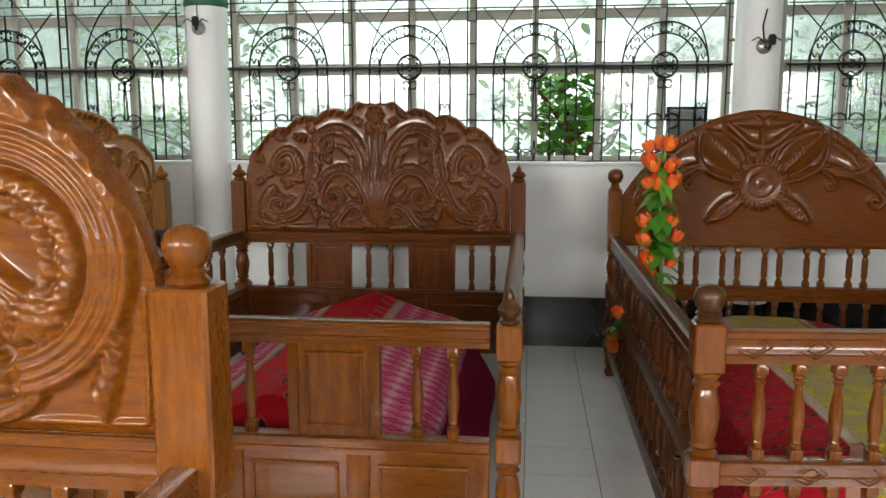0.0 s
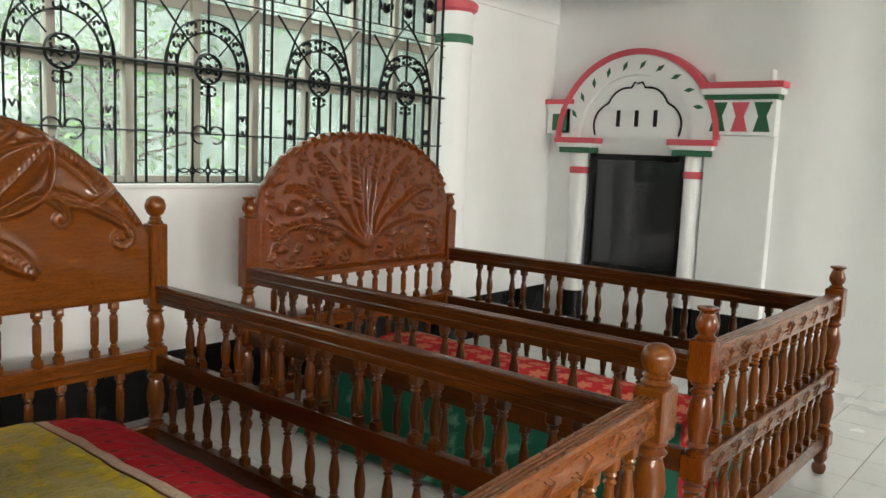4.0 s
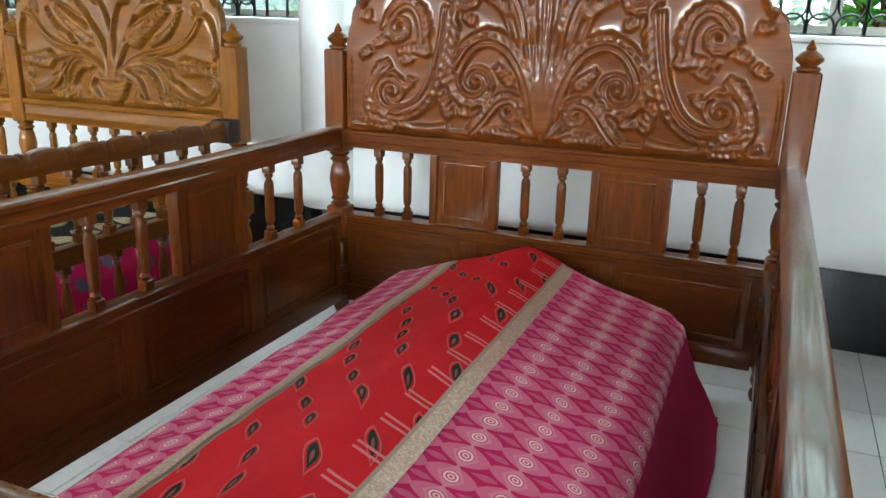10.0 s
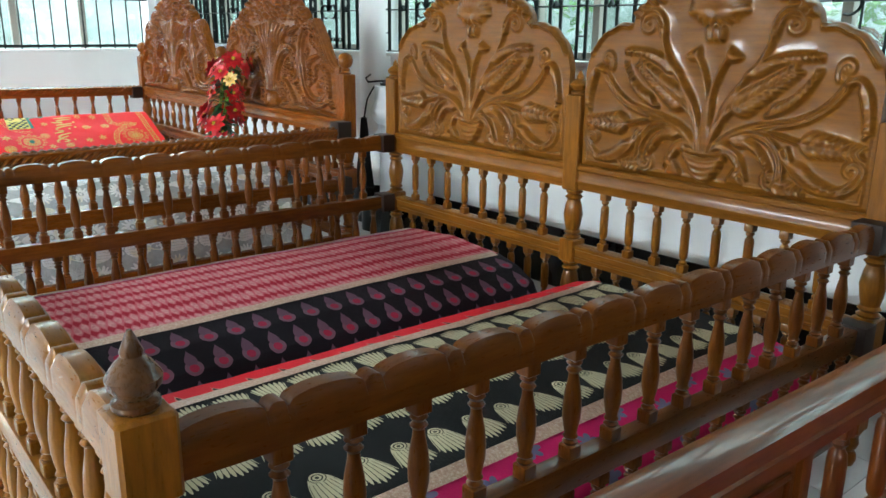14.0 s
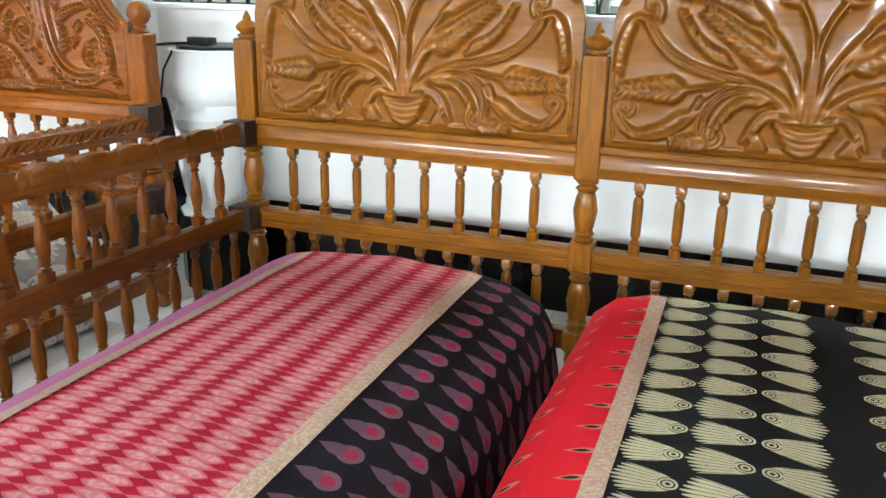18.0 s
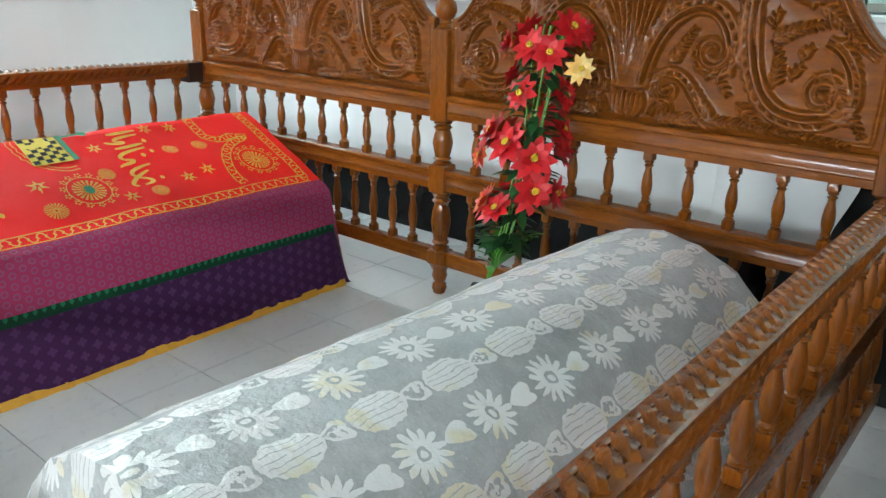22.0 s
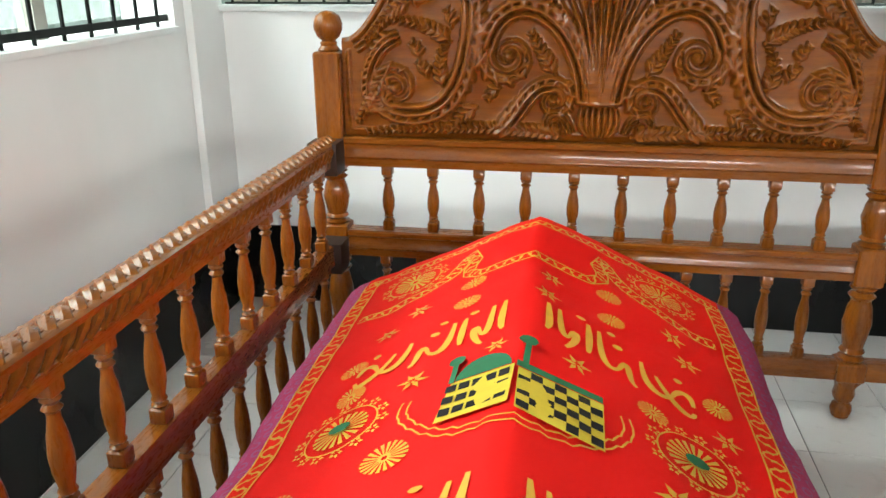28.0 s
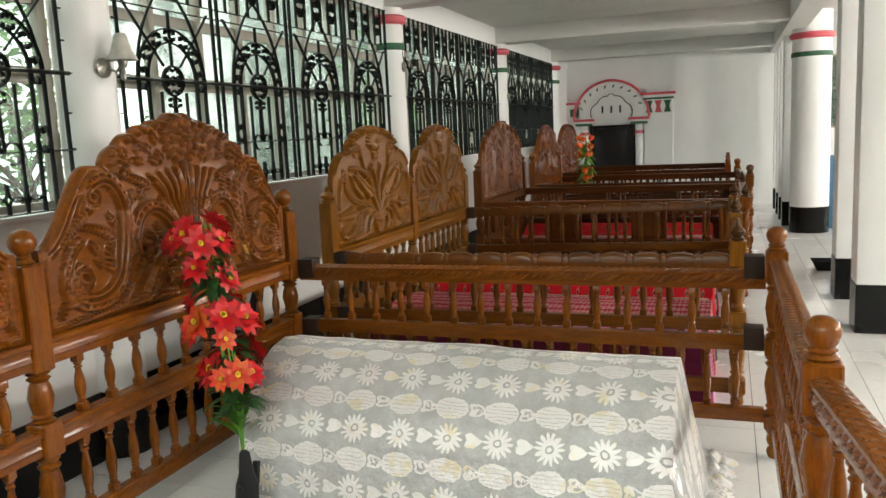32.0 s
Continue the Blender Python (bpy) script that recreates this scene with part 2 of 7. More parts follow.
def leaf_material(name, a, b, rough=0.45):
    m = Mat(name, rough)
    t = m.t
    n = m.noise(14, (1, 1, 1), 3)
    g = t.nodes.new("ShaderNodeNewGeometry")
    c = m.mix(S(t, g.outputs["Random Per Island"]), a, b)
    m.set("Base Color", m.mix(n.ramp(0.4, 0.7) * 0.5, c, a))
    m.set("Subsurface Weight", 0.0)
    return m.m


LEAF = leaf_material("green_leaf", (0.04, 0.17, 0.012), (0.13, 0.38, 0.03))
LEAF_DARK = leaf_material("dark_plastic_leaf", (0.010, 0.045, 0.012), (0.03, 0.11, 0.025))
PETAL_RED = leaf_material("red_silk_petal", (0.42, 0.004, 0.010), (0.70, 0.012, 0.018), 0.5)
PETAL_TIPPED = leaf_material("red_petal_with_yellow_green", (0.58, 0.010, 0.012), (0.60, 0.17, 0.022), 0.5)
PETAL_ORANGE = leaf_material("orange_silk_petal", (0.84, 0.075, 0.012), (0.90, 0.26, 0.03), 0.5)
PETAL_YELLOW = leaf_material("pale_yellow_petal", (0.74, 0.42, 0.09), (0.84, 0.70, 0.30), 0.55)


def cloth_base(name, rough=0.75):
    m = Mat(name, rough)
    m.set("Specular IOR Level", 0.18)
    u, v, _ = m.xyz("UV")
    weave = ((u * 2400).sin() * (v * 2400).sin()) * 0.10 + m.noise(40, (1, 1, 1), 3) * 0.3 + m.noise(9, (1, 1, 1), 5, 0.6) * 1.6
    m.bump(weave, 0.35, 0.008)
    return m, u, v


def bands(m, u, first, steps):
    """Colour by distance across the cloth."""
    c = first
    for at, color in steps:
        c = m.mix(u.gt(at), c, color)
    return c


def cells(u, v, du, dv, brick=False):
    """Centred cell coordinates of a repeat, in metres."""
    if brick:
        row = (v / dv).floor()
        u = u + (row * 0.5).frac() * du
    return ((u / du).frac() - 0.5) * du, ((v / dv).frac() - 0.5) * dv


def ring(a, b, r0, r1):
    d = (a * a + b * b).pw(0.5)
    return d.gt(r0) * d.lt(r1)


def drop(a, b, w, l):
    """A teardrop along b."""
    t = (b / l + 0.5).mx(0.0).mn(1.0)
    return (a.abs() - (t * math.pi).sin() * (t * 0.7 + 0.3) * w).lt(0.0) * b.abs().lt(l / 2)


def flower(a, b, r, petals):
    d, ang = (a * a + b * b).pw(0.5), a.atan2(b)
    return (d - (ang * (petals / 2)).cos().abs() * r * 0.5 - r * 0.5).lt(0.0)


def cloth_a():
    m, u, v = cloth_base("cloth_pink_red")
    a, b = cells(u + 0.02, v, 0.108, 0.074, False)
    pink = (0.56, 0.006, 0.115)
    lens = (a.abs() / 0.056).pw(1.5) + (b.abs() / 0.034).pw(1.5)
    pink = m.mix(lens.lt(1.0), pink, (0.66, 0.15, 0.25))
    pink = m.mix((a.abs() / 0.030 + b.abs() / 0.040).lt(1.0), pink, (0.70, 0.24, 0.32))
    a2, b2 = cells(u + 0.074, v + 0.037, 0.108, 0.074, False)
    pink = m.mix(drop(b2, a2, 0.013, 0.060), pink, (0.60, 0.10, 0.20))
    pink = m.mix(ring(a, b, 0.0, 0.019), pink, (0.62, 0.10, 0.20))
    pink = m.mix(ring(a, b, 0.0115, 0.0160), pink, (0.84, 0.62, 0.58))
    pink = m.mix(ring(a, b, 0.004, 0.0075), pink, (0.84, 0.62, 0.58))
    pink = m.mix(u.abs().gt(0.60), pink, (0.40, 0.004, 0.070))
    w = u + 0.072
    a, b = cells(w * 1.0 + (v * 7).sin() * 0.03 + 0.08, v, 0.150, 0.122, True)
    red = m.mix(drop(a + b * 0.35, b, 0.029, 0.108), (0.58, 0.006, 0.014), (0.52, 0.13, 0.13))
    red = m.mix(drop(a + b * 0.35, b, 0.024, 0.097), red, (0.56, 0.010, 0.016))
    red = m.mix(drop(a + b * 0.35, b - 0.004, 0.018, 0.078), red, (0.012, 0.035, 0.022))
    red = m.mix(drop(a + b * 0.35, b - 0.002, 0.006, 0.040), red, (0.30, 0.08, 0.07))
    a, b = cells(u - 0.335, v + 0.05, 0.47, 0.115)
    red = m.mix(a.abs().lt(0.035) * (b.abs() - 0.010).abs().lt(0.004), red, (0.62, 0.22, 0.22))
    c = m.mix(w.abs().gt(0.200), red, (0.42, 0.30, 0.22))
    m.set("Base Color", m.mix(w.abs().gt(0.232), c, pink))
    return m.m


def cloth_b():
    m, u, v = cloth_base("cloth_yellow_red")
    n = m.noise(11, (1.3, 0.8, 1), 4)
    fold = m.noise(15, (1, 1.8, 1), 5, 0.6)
    # mottled print, with crumple shade and satin sheen put into the yellow
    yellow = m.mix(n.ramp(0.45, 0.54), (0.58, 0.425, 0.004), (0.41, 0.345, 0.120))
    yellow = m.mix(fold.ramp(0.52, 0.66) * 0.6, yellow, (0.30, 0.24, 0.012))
    a, b = cells(u.abs() + v * 0.10, v, 0.088, 0.100, True)
    along, across = b * 0.2 - a, b + a * 0.2
    red = m.mix(drop(across, along, 0.011, 0.086), (0.40, 0.004, 0.014), (0.34, 0.10, 0.085))
    red = m.mix(drop(across, along - 0.006, 0.0105, 0.052), red, (0.010, 0.02, 0.018))
    mid = u.abs().lt(0.178)
    m.set("Roughness", mid * -0.42 + 0.75)
    m.set("Specular IOR Level", mid * 0.32 + 0.18)
    m.bump(mid * fold * 4.0 + m.noise(9, (1, 1, 1), 5, 0.6) * 1.6 + m.noise(40, (1, 1, 1), 3) * 0.3, 0.75, 0.016)
    c = m.mix(u.abs().lt(0.224), red, (0.42, 0.22, 0.15))
    c = m.mix(u.abs().lt(0.184), c, (0.10, 0.02, 0.02))
    m.set("Base Color", m.mix(u.abs().lt(0.178), c, yellow))
    return m.m


def cloth_c():
    m, u, v = cloth_base("cloth_green_red")
    n = m.noise(7, (1, 1, 1), 4)
    a, b = cells(u, v, 0.12, 0.12, True)
    red = m.mix(flower(a, b, 0.05, 6), (0.55, 0.012, 0.02), (0.66, 0.20, 0.12))
    green = m.mix(n.ramp(0.56, 0.66), (0.008, 0.12, 0.075), (0.12, 0.36, 0.26))
    m.set("Base Color", m.mix(u.abs().lt(0.20), green, red))
    return m.m


def cloth_d1():
    m, u, v = cloth_base("cloth_crimson_paisley")
    rose = (0.36, 0.004, 0.026)
    foil = m.noise(70, (1, 1, 1), 3).ramp(0.4, 0.6)
    for du, dv in ((0.0, 0.0), (0.105, 0.027)):
        a, b = cells(u + du, v + dv, 0.210, 0.054)
        side = a.abs() * -1.0 + 0.055
        rose = m.mix(drop(b, side, 0.0245, 0.104), rose, (0.54, 0.12, 0.15))
        rose = m.mix(drop(b, side - 0.006, 0.0165, 0.070) * 0.8, rose, m.mix(foil, (0.50, 0.20, 0.21), (0.66, 0.36, 0.35)))
    a, b = cells(u + 0.045, v, 0.120, 0.098, False)
    black = m.mix(ring(a - 0.026, b, 0.0, 0.030), (0.008, 0.006, 0.010), (0.17, 0.085, 0.12))
    black = m.mix(drop(b, a + 0.012, 0.030, 0.075), black, (0.13, 0.065, 0.10))
    black = m.mix(ring(a - 0.028, b, 0.0, 0.016), black, (0.34, 0.02, 0.06))
    c = bands(m, u, (0.15, 0.012, 0.05), ((-0.53, (0.56, 0.20, 0.40)), (-0.345, rose), (0.295, black)))
    m.set("Base Color", c)
    return m.m


def lotus(u, v, u0, side, dv, r, shift=0.0):
    """A row of fans opening to one side: the shape and its dark lines."""
    a = (u - u0) * side
    b = (((v + shift) / dv).frac() - 0.5) * dv
    q = b / ((a.mx(0.0) / r).pw(0.50) * 0.047 + 0.009)
    petal = (q * 12.0).cos().abs()
    tip = (petal.pw(0.7) * 0.30 + 0.74) * r - b.abs() * 0.40
    fan = a.gt(0.0) * (a - tip).lt(0.0) * q.abs().lt(1.0)
    head = ((a - r * 0.10) * (a - r * 0.10) + b * b).pw(0.5)
    line = petal.lt(0.24) * a.gt(r * 0.26) + head.lt(0.0050) + head.gt(0.0105) * head.lt(0.0140) + head.gt(0.019) * head.lt(0.0215) * b.abs().gt(0.006)
    return fan.mx(head.lt(0.019)), line.mn(1.0)


def cloth_d2():
    m, u, v = cloth_base("cloth_black_gold_lotus")
    a, b = cells(u, v, 0.15, 0.105, False)
    red = m.mix(drop(b, a, 0.016, 0.085), (0.66, 0.008, 0.022), (0.60, 0.20, 0.16))
    red = m.mix(drop(b, a + 0.006, 0.009, 0.045), red, (0.02, 0.03, 0.02))
    black = (0.007, 0.008, 0.009)
    for u0, side, dv, r, shift in ((-0.188, -1, 0.112, 0.118, 0.0), (-0.052, -1, 0.116, 0.122, 0.03), (-0.028, 1, 0.116, 0.126, 0.03), (0.196, 1, 0.112, 0.118, 0.02)):
        fan, line = lotus(u, v, u0, side, dv, r, shift)
        black = m.mix(fan, black, m.mix(line, (0.56, 0.51, 0.33), (0.030, 0.028, 0.020)))
    a, b = cells(u, v, 0.10, 0.16, True)
    magenta = m.mix(flower(a, b, 0.034, 6), (0.56, 0.008, 0.12), (0.16, 0.16, 0.26))
    c = bands(m, u, red, ((-0.33, black), (0.37, magenta)))
    m.set("Base Color", c)
    return m.m


def cloth_e1():
    m, u, v = cloth_base("cloth_scarlet_gold_purple", 0.7)
    a, b = cells(u, v, 0.034, 0.034, True)
    mauve = m.mix(ring(a, b, 0.007, 0.012), (0.34, 0.030, 0.10), (0.26, 0.085, 0.17))
    a, b = cells(u, v, 0.05, 0.05, True)
    purple = m.mix(flower(a, b, 0.017, 4), (0.050, 0.012, 0.062), (0.085, 0.030, 0.10))
    a, b = cells(u, v, 0.042, 0.03)
    green = m.mix((a.abs() * 0.7 + b.abs()).lt(0.009), (0.004, 0.045, 0.018), (0.02, 0.16, 0.07))
    s = u.abs()
    c = bands(m, s, (0.80, 0.006, 0.004), ((0.548, mauve), (0.770, green), (0.805, purple)))
    m.set("Base Color", c)
    return m.m


def cloth_e2():
    m, u, v = cloth_base("cloth_silver_net", 0.5)
    n = m.noise(16, (1, 1, 1), 4)
    net = m.mix(n.ramp(0.4, 0.7), (0.45, 0.47, 0.47), (0.58, 0.60, 0.60))
    u = u + (m.noise(22, (1, 1, 1), 3) - 0.5) * 0.022
    v = v + (m.noise(25, (1.1, 1, 1), 3) - 0.5) * 0.022
    row = (u / 0.118 + 50.5).floor()
    a = ((u / 0.118 + 50.5).frac() - 0.5) * 0.118
    b = ((v / 0.196).frac() - 0.5) * 0.196
    b2 = ((v / 0.196 + 0.5).frac() - 0.5) * 0.196
    d = (a * a + b * b).pw(0.5)
    line = (row * 0.5).frac().gt(0.25)
    f = flower(a, b, 0.059, 14) * (d.lt(0.009) + d.gt(0.016)).mn(1.0)
    o = (a * a * 2.3 + b * b).pw(0.5)
    leaf = (o + (b * 160).sin().abs() * 0.004).lt(0.070) * ((a * 430).sin().gt(-0.93) + o.gt(0.060)).mn(1.0)
    h = b2 - a.abs() * 0.8 + 0.010
    hd = (a * a * 1.4 + h * h).pw(0.5)
    heart = hd.lt(0.031) * (line * -1.0 + 1.0 + line * (hd.gt(0.021) + m.noise(60).gt(0.5))).mn(1.0)
    shape = heart.mx(line * leaf + (line * -1.0 + 1.0) * f)
    a, b = cells(u + 0.059, v + 0.049, 0.118, 0.098)
    shape = shape.mx(ring(a, b, 0.0, 0.006))
    spark = m.noise(150, (1, 1, 1), 2).ramp(0.56, 0.70)
    worn = m.noise(40, (1, 1, 1), 3).ramp(0.10, 0.30)
    white = m.mix(m.noise(7, (1, 1, 1), 2).ramp(0.56, 0.64), (0.96, 0.96, 0.95), (0.88, 0.83, 0.66))
    c = m.mix(shape.mn(1.0) * worn, net, white)
    m.set("Base Color", m.mix(spark * 0.25, c, (0.90, 0.90, 0.88)))
    m.set("Metallic", shape.mn(1.0) * 0.42 + 0.04)
    m.set("Roughness", m.noise(60).ramp(0.4, 0.6, 0.28, 0.48))
    m.bump(shape.mn(1.0) * 0.6 + m.noise(50, (1, 1, 1), 4) * 0.8 + m.noise(12, (1, 1, 1), 5, 0.6) * 3.0, 0.75, 0.007)
    m.set("Sheen Weight", 0.35)
    return m.m


CLOTH_A, CLOTH_B, CLOTH_C, CLOTH_D1, CLOTH_D2, CLOTH_E1, CLOTH_E2 = cloth_a(), cloth_b(), cloth_c(), cloth_d1(), cloth_d2(), cloth_e1(), cloth_e2()
def trim_material():
    m = Mat("tan_glitter_trim", 0.42, 0.15)
    n, s = m.noise(130, (1, 1, 1), 3), m.noise(420, (1, 1, 1), 2)
    c = m.mix(n.ramp(0.4, 0.65), (0.44, 0.27, 0.19), (0.60, 0.44, 0.33))
    m.set("Base Color", m.mix(s.ramp(0.62, 0.72), c, (0.85, 0.80, 0.74)))
    m.bump(n, 0.5, 0.003)
    return m.m


TRIM = trim_material()
GOLD = paint("gold_embroidery", (0.70, 0.36, 0.03), 0.45, 0.15, 30)
EMB_GREEN = paint("green_embroidery", (0.01, 0.13, 0.05), 0.6, 0.1, 30)
EMB_BLACK = paint("black_embroidery", (0.012, 0.010, 0.010), 0.7, 0.1, 30)
EMB_YELLOW = paint("yellow_embroidery", (0.66, 0.48, 0.03), 0.6, 0.1, 30)


# ---- mesh helpers ----
def mesh_of(name, bm, mat, sharp=38):
    me = bpy.data.meshes.new(name)
    bm.to_mesh(me)
    bm.free()
    if mat:
        me.materials.append(mat)
    me.polygons.foreach_set("use_smooth", [True] * len(me.polygons))
    me.set_sharp_from_angle(angle=radians(sharp))
    return me


def part(name, bm, mat, parent, label="", at=None):
    """Links a bmesh, or a mesh already made, as one object under parent."""
    me = bm if isinstance(bm, bpy.types.Mesh) else mesh_of(name, bm, mat)
    ob = new(name, me)
    if parent is not None:
        ob.parent = parent
    if at is not None:
        ob.matrix_local = at
    if label:
        tagged(ob, label)
    return ob


def thing(name, label, category, at=(0, 0, 0), group="", kind=""):
    ob = new(name)
    ob.empty_display_size = 0.1
    ob.location = at
    return tagged(ob, label, category, group, kind)


def solid(name, bm, mat, label, category, kind="", group=""):
    return tagged(part(name, bm, mat, None), label, category, group, kind)


def box(bm, x0, x1, y0, y1, z0, z1, bevel=0.0):
    vs = [bm.verts.new((x, y, z)) for x in (x0, x1) for y in (y0, y1) for z in (z0, z1)]
    fs = [bm.faces.new([vs[i] for i in f]) for f in ((0, 1, 3, 2), (4, 6, 7, 5), (0, 4, 5, 1), (2, 3, 7, 6), (0, 2, 6, 4), (1, 5, 7, 3))]
    if bevel:
        es = list({e for f in fs for e in f.edges})
        bmesh.ops.bevel(bm, geom=es, offset=bevel, segments=2, affect="EDGES", profile=0.6)
    return bm


def boxed(*a, bevel=0.0):
    return box(bmesh.new(), *a, bevel=bevel)


def lathe(bm, prof, n=12, cx=0.0, cy=0.0, square=False):
    """Turns a profile of (radius, height) round an upright axis."""
    rings = []
    for r, z in prof:
        rings.append([bm.verts.new((cx + r * math.cos(2 * math.pi * (k + 0.5) / n), cy + r * math.sin(2 * math.pi * (k + 0.5) / n), z)) for k in range(n)])
    for a, b in zip(rings, rings[1:]):
        for k in range(n):
            bm.faces.new((a[k], a[(k + 1) % n], b[(k + 1) % n], b[k]))
    bm.faces.new(rings[0][::-1]), bm.faces.new(rings[-1])
    return bm


LOFT_ANGLES = [radians(90 * q + a) for q in range(4) for a in (-41, -14, 14, 41)]


def loft(bm, rings):
    """One closed skin over stacked rings (square or not, half width, height)."""
    rows = []
    for square, r, z in rings:
        row = []
        for a in LOFT_ANGLES:
            c, d = math.cos(a), math.sin(a)
            k = r / max(abs(c), abs(d)) if square else r
            row.append(bm.verts.new((k * c, k * d, z)))
        rows.append(row)
    n = len(LOFT_ANGLES)
    for a, b in zip(rows, rows[1:]):
        for k in range(n):
            bm.faces.new((a[k], a[(k + 1) % n], b[(k + 1) % n], b[k]))
    bm.faces.new(rows[0][::-1]), bm.faces.new(rows[-1])
    return bm


def tube(bm, pts, r, n=5, closed=False):
    pts = [Vector(p) for p in pts]
    rings = []
    for i, p in enumerate(pts):
        a, b = pts[max(i - 1, 0)], pts[min(i + 1, len(pts) - 1)]
        if closed:
            a, b = pts[i - 1], pts[(i + 1) % len(pts)]
        d = (b - a).normalized()
        s = d.cross(Vector((0, 1, 0)))
        s = s.normalized() if s.length > 1e-3 else Vector((1, 0, 0))
        w = d.cross(s)
        rr = r[i] if isinstance(r, (list, tuple)) else r
        rings.append([bm.verts.new(p + rr * (math.cos(2 * math.pi * k / n) * s + math.sin(2 * math.pi * k / n) * w)) for k in range(n)])
    for a, b in zip(rings, rings[1:] + (rings[:1] if closed else [])):
        for k in range(n):
            bm.faces.new((a[k], a[(k + 1) % n], b[(k + 1) % n], b[k]))
    if not closed:
        bm.faces.new(rings[0][::-1]), bm.faces.new(rings[-1])
    return bm


# ---- setting ----
# floor
floor = solid("floor", boxed(FLOOR_X0, FLOOR_X1, HALL_Y, WALL_Y, -0.12, -0.004), GROUT, "white glazed square floor tiles with dark grout", "floor", "structure")
TX, TY = 0.3042, 0.3


def tile_bm(bm, x, y):
    g = 0.0018
    x0, x1 = max(x + g, FLOOR_X0), min(x + TX - g, FLOOR_X1)
    y0, y1 = max(y + g, HALL_Y), min(y + TY - g, WALL_Y)
    if x1 - x0 > 0.01 and y1 - y0 > 0.01:
        box(bm, x0, x1, y0, y1, -0.01, 0.0)
    return bm


# walls: back wall below, between and above the windows
wall_back = solid("wall_north", boxed(FLOOR_X0 - 0.2, FLOOR_X1 + 0.2, WALL_Y, WALL_Y + 0.22, -0.1, SILL), WHITE, "white painted plaster wall under the windows", "wall", "structure")
part("sill", boxed(FLOOR_X0, COLS[-1], WALL_Y - 0.035, WALL_Y + 0.24, SILL, SILL + 0.022, bevel=0.006), WHITE, wall_back)
part("lintel", boxed(FLOOR_X0 - 0.2, FLOOR_X1 + 0.2, WALL_Y - 0.02, WALL_Y + 0.22, 2.575, CEIL + 0.1), WHITE, wall_back)
part("end_panel", boxed(COLS[-1] + 0.002, FLOOR_X1 + 0.2, WALL_Y, WALL_Y + 0.22, SILL + 0.0, 2.575), WHITE, wall_back)
wall_east = solid("wall_east", boxed(FLOOR_X1, FLOOR_X1 + 0.2, 1.42, WALL_Y, -0.1, CEIL + 0.1), WHITE, "plain white plaster end wall with a raised arch", "wall", "structure")
part("side_wall", boxed(FLOOR_X1, FLOOR_X1 + 0.2, HALL_Y, 0.92, -0.1, CEIL + 0.1), WHITE, wall_east)
part("lower_wall", boxed(FLOOR_X1, FLOOR_X1 + 0.2, 0.92, 1.42, -0.1, 1.28), WHITE, wall_east)
part("upper_wall", boxed(FLOOR_X1, FLOOR_X1 + 0.2, 0.92, 1.42, 2.5, CEIL + 0.1), WHITE, wall_east)
WIN_W0, WIN_W1 = 1.9, 5.35
wall_west = solid("wall_west", boxed(FLOOR_X0 - 0.2, FLOOR_X0, HALL_Y, WALL_Y, -0.1, 1.15), WHITE, "white plaster end wall below a barred window", "wall", "structure")
part("upper_wall", boxed(FLOOR_X0 - 0.2, FLOOR_X0, HALL_Y, WALL_Y, 2.5, CEIL + 0.1), WHITE, wall_west)
part("pier", boxed(FLOOR_X0 - 0.2, FLOOR_X0, WIN_W1, WALL_Y, 1.15, 2.5), WHITE, wall_west)
part("corner_pier", boxed(FLOOR_X0 + 0.001, FLOOR_X0 + 0.035, 5.42, WALL_Y - 0.001, 0.336, CEIL - 0.001, bevel=0.006), WHITE, wall_west)
part("pier", boxed(FLOOR_X0 - 0.2, FLOOR_X0, HALL_Y, WIN_W0, 1.15, 2.5), WHITE, wall_west)
part("sill", boxed(FLOOR_X0 - 0.2, FLOOR_X0 + 0.02, WIN_W0, WIN_W1, 1.15, 1.172, bevel=0.005), WHITE, wall_west)
# unseen south wall, added to close the hall and carry its fill lamps
wall_hall = solid("wall_south", boxed(FLOOR_X0 - 0.2, FLOOR_X1 + 0.2, HALL_Y - 0.2, HALL_Y, -0.1, 2.0), UNSEEN_GREY, "grey painted wall of the outer hall with high windows", "wall", "structure")
part("upper_wall", boxed(FLOOR_X0 - 0.2, FLOOR_X1 + 0.2, HALL_Y - 0.2, HALL_Y, 2.5, CEIL + 0.1), UNSEEN_GREY, wall_hall)
for a, b in ((FLOOR_X0 - 0.2, -8.3), (-5.7, -4.5), (-1.9, -0.7), (1.9, 2.7), (5.3, FLOOR_X1 + 0.2)):
    part("pier", boxed(a, b, HALL_Y - 0.2, HALL_Y, 2.0, 2.5), UNSEEN_GREY, wall_hall)
solid("ceiling", boxed(FLOOR_X0 - 0.2, FLOOR_X1 + 0.2, HALL_Y - 0.2, WALL_Y + 0.22, CEIL, CEIL + 0.12), CEILING, "flat white plaster ceiling", "ceiling", "structure")
beams = solid("ceiling_beam", boxed(FLOOR_X0, FLOOR_X1, 1.93, 2.18, 2.58, CEIL - 0.002), CEILING, "white concrete beam along the colonnade", "beam", "structure")
for x in COLS[:3] + (4.47,):
    solid("ceiling_beam", boxed(x - 0.13, x + 0.13, 2.182, WALL_Y - 0.022, 2.60, CEIL - 0.002, bevel=0.008), CEILING, "white concrete cross beam under the ceiling", "beam", "structure")
# black skirting
skirting = solid("baseboard", boxed(FLOOR_X0, FLOOR_X1, WALL_Y - 0.012, WALL_Y - 0.001, 0, 0.335), BLACK, "glossy black painted band along the wall foot", "skirting", "structure")
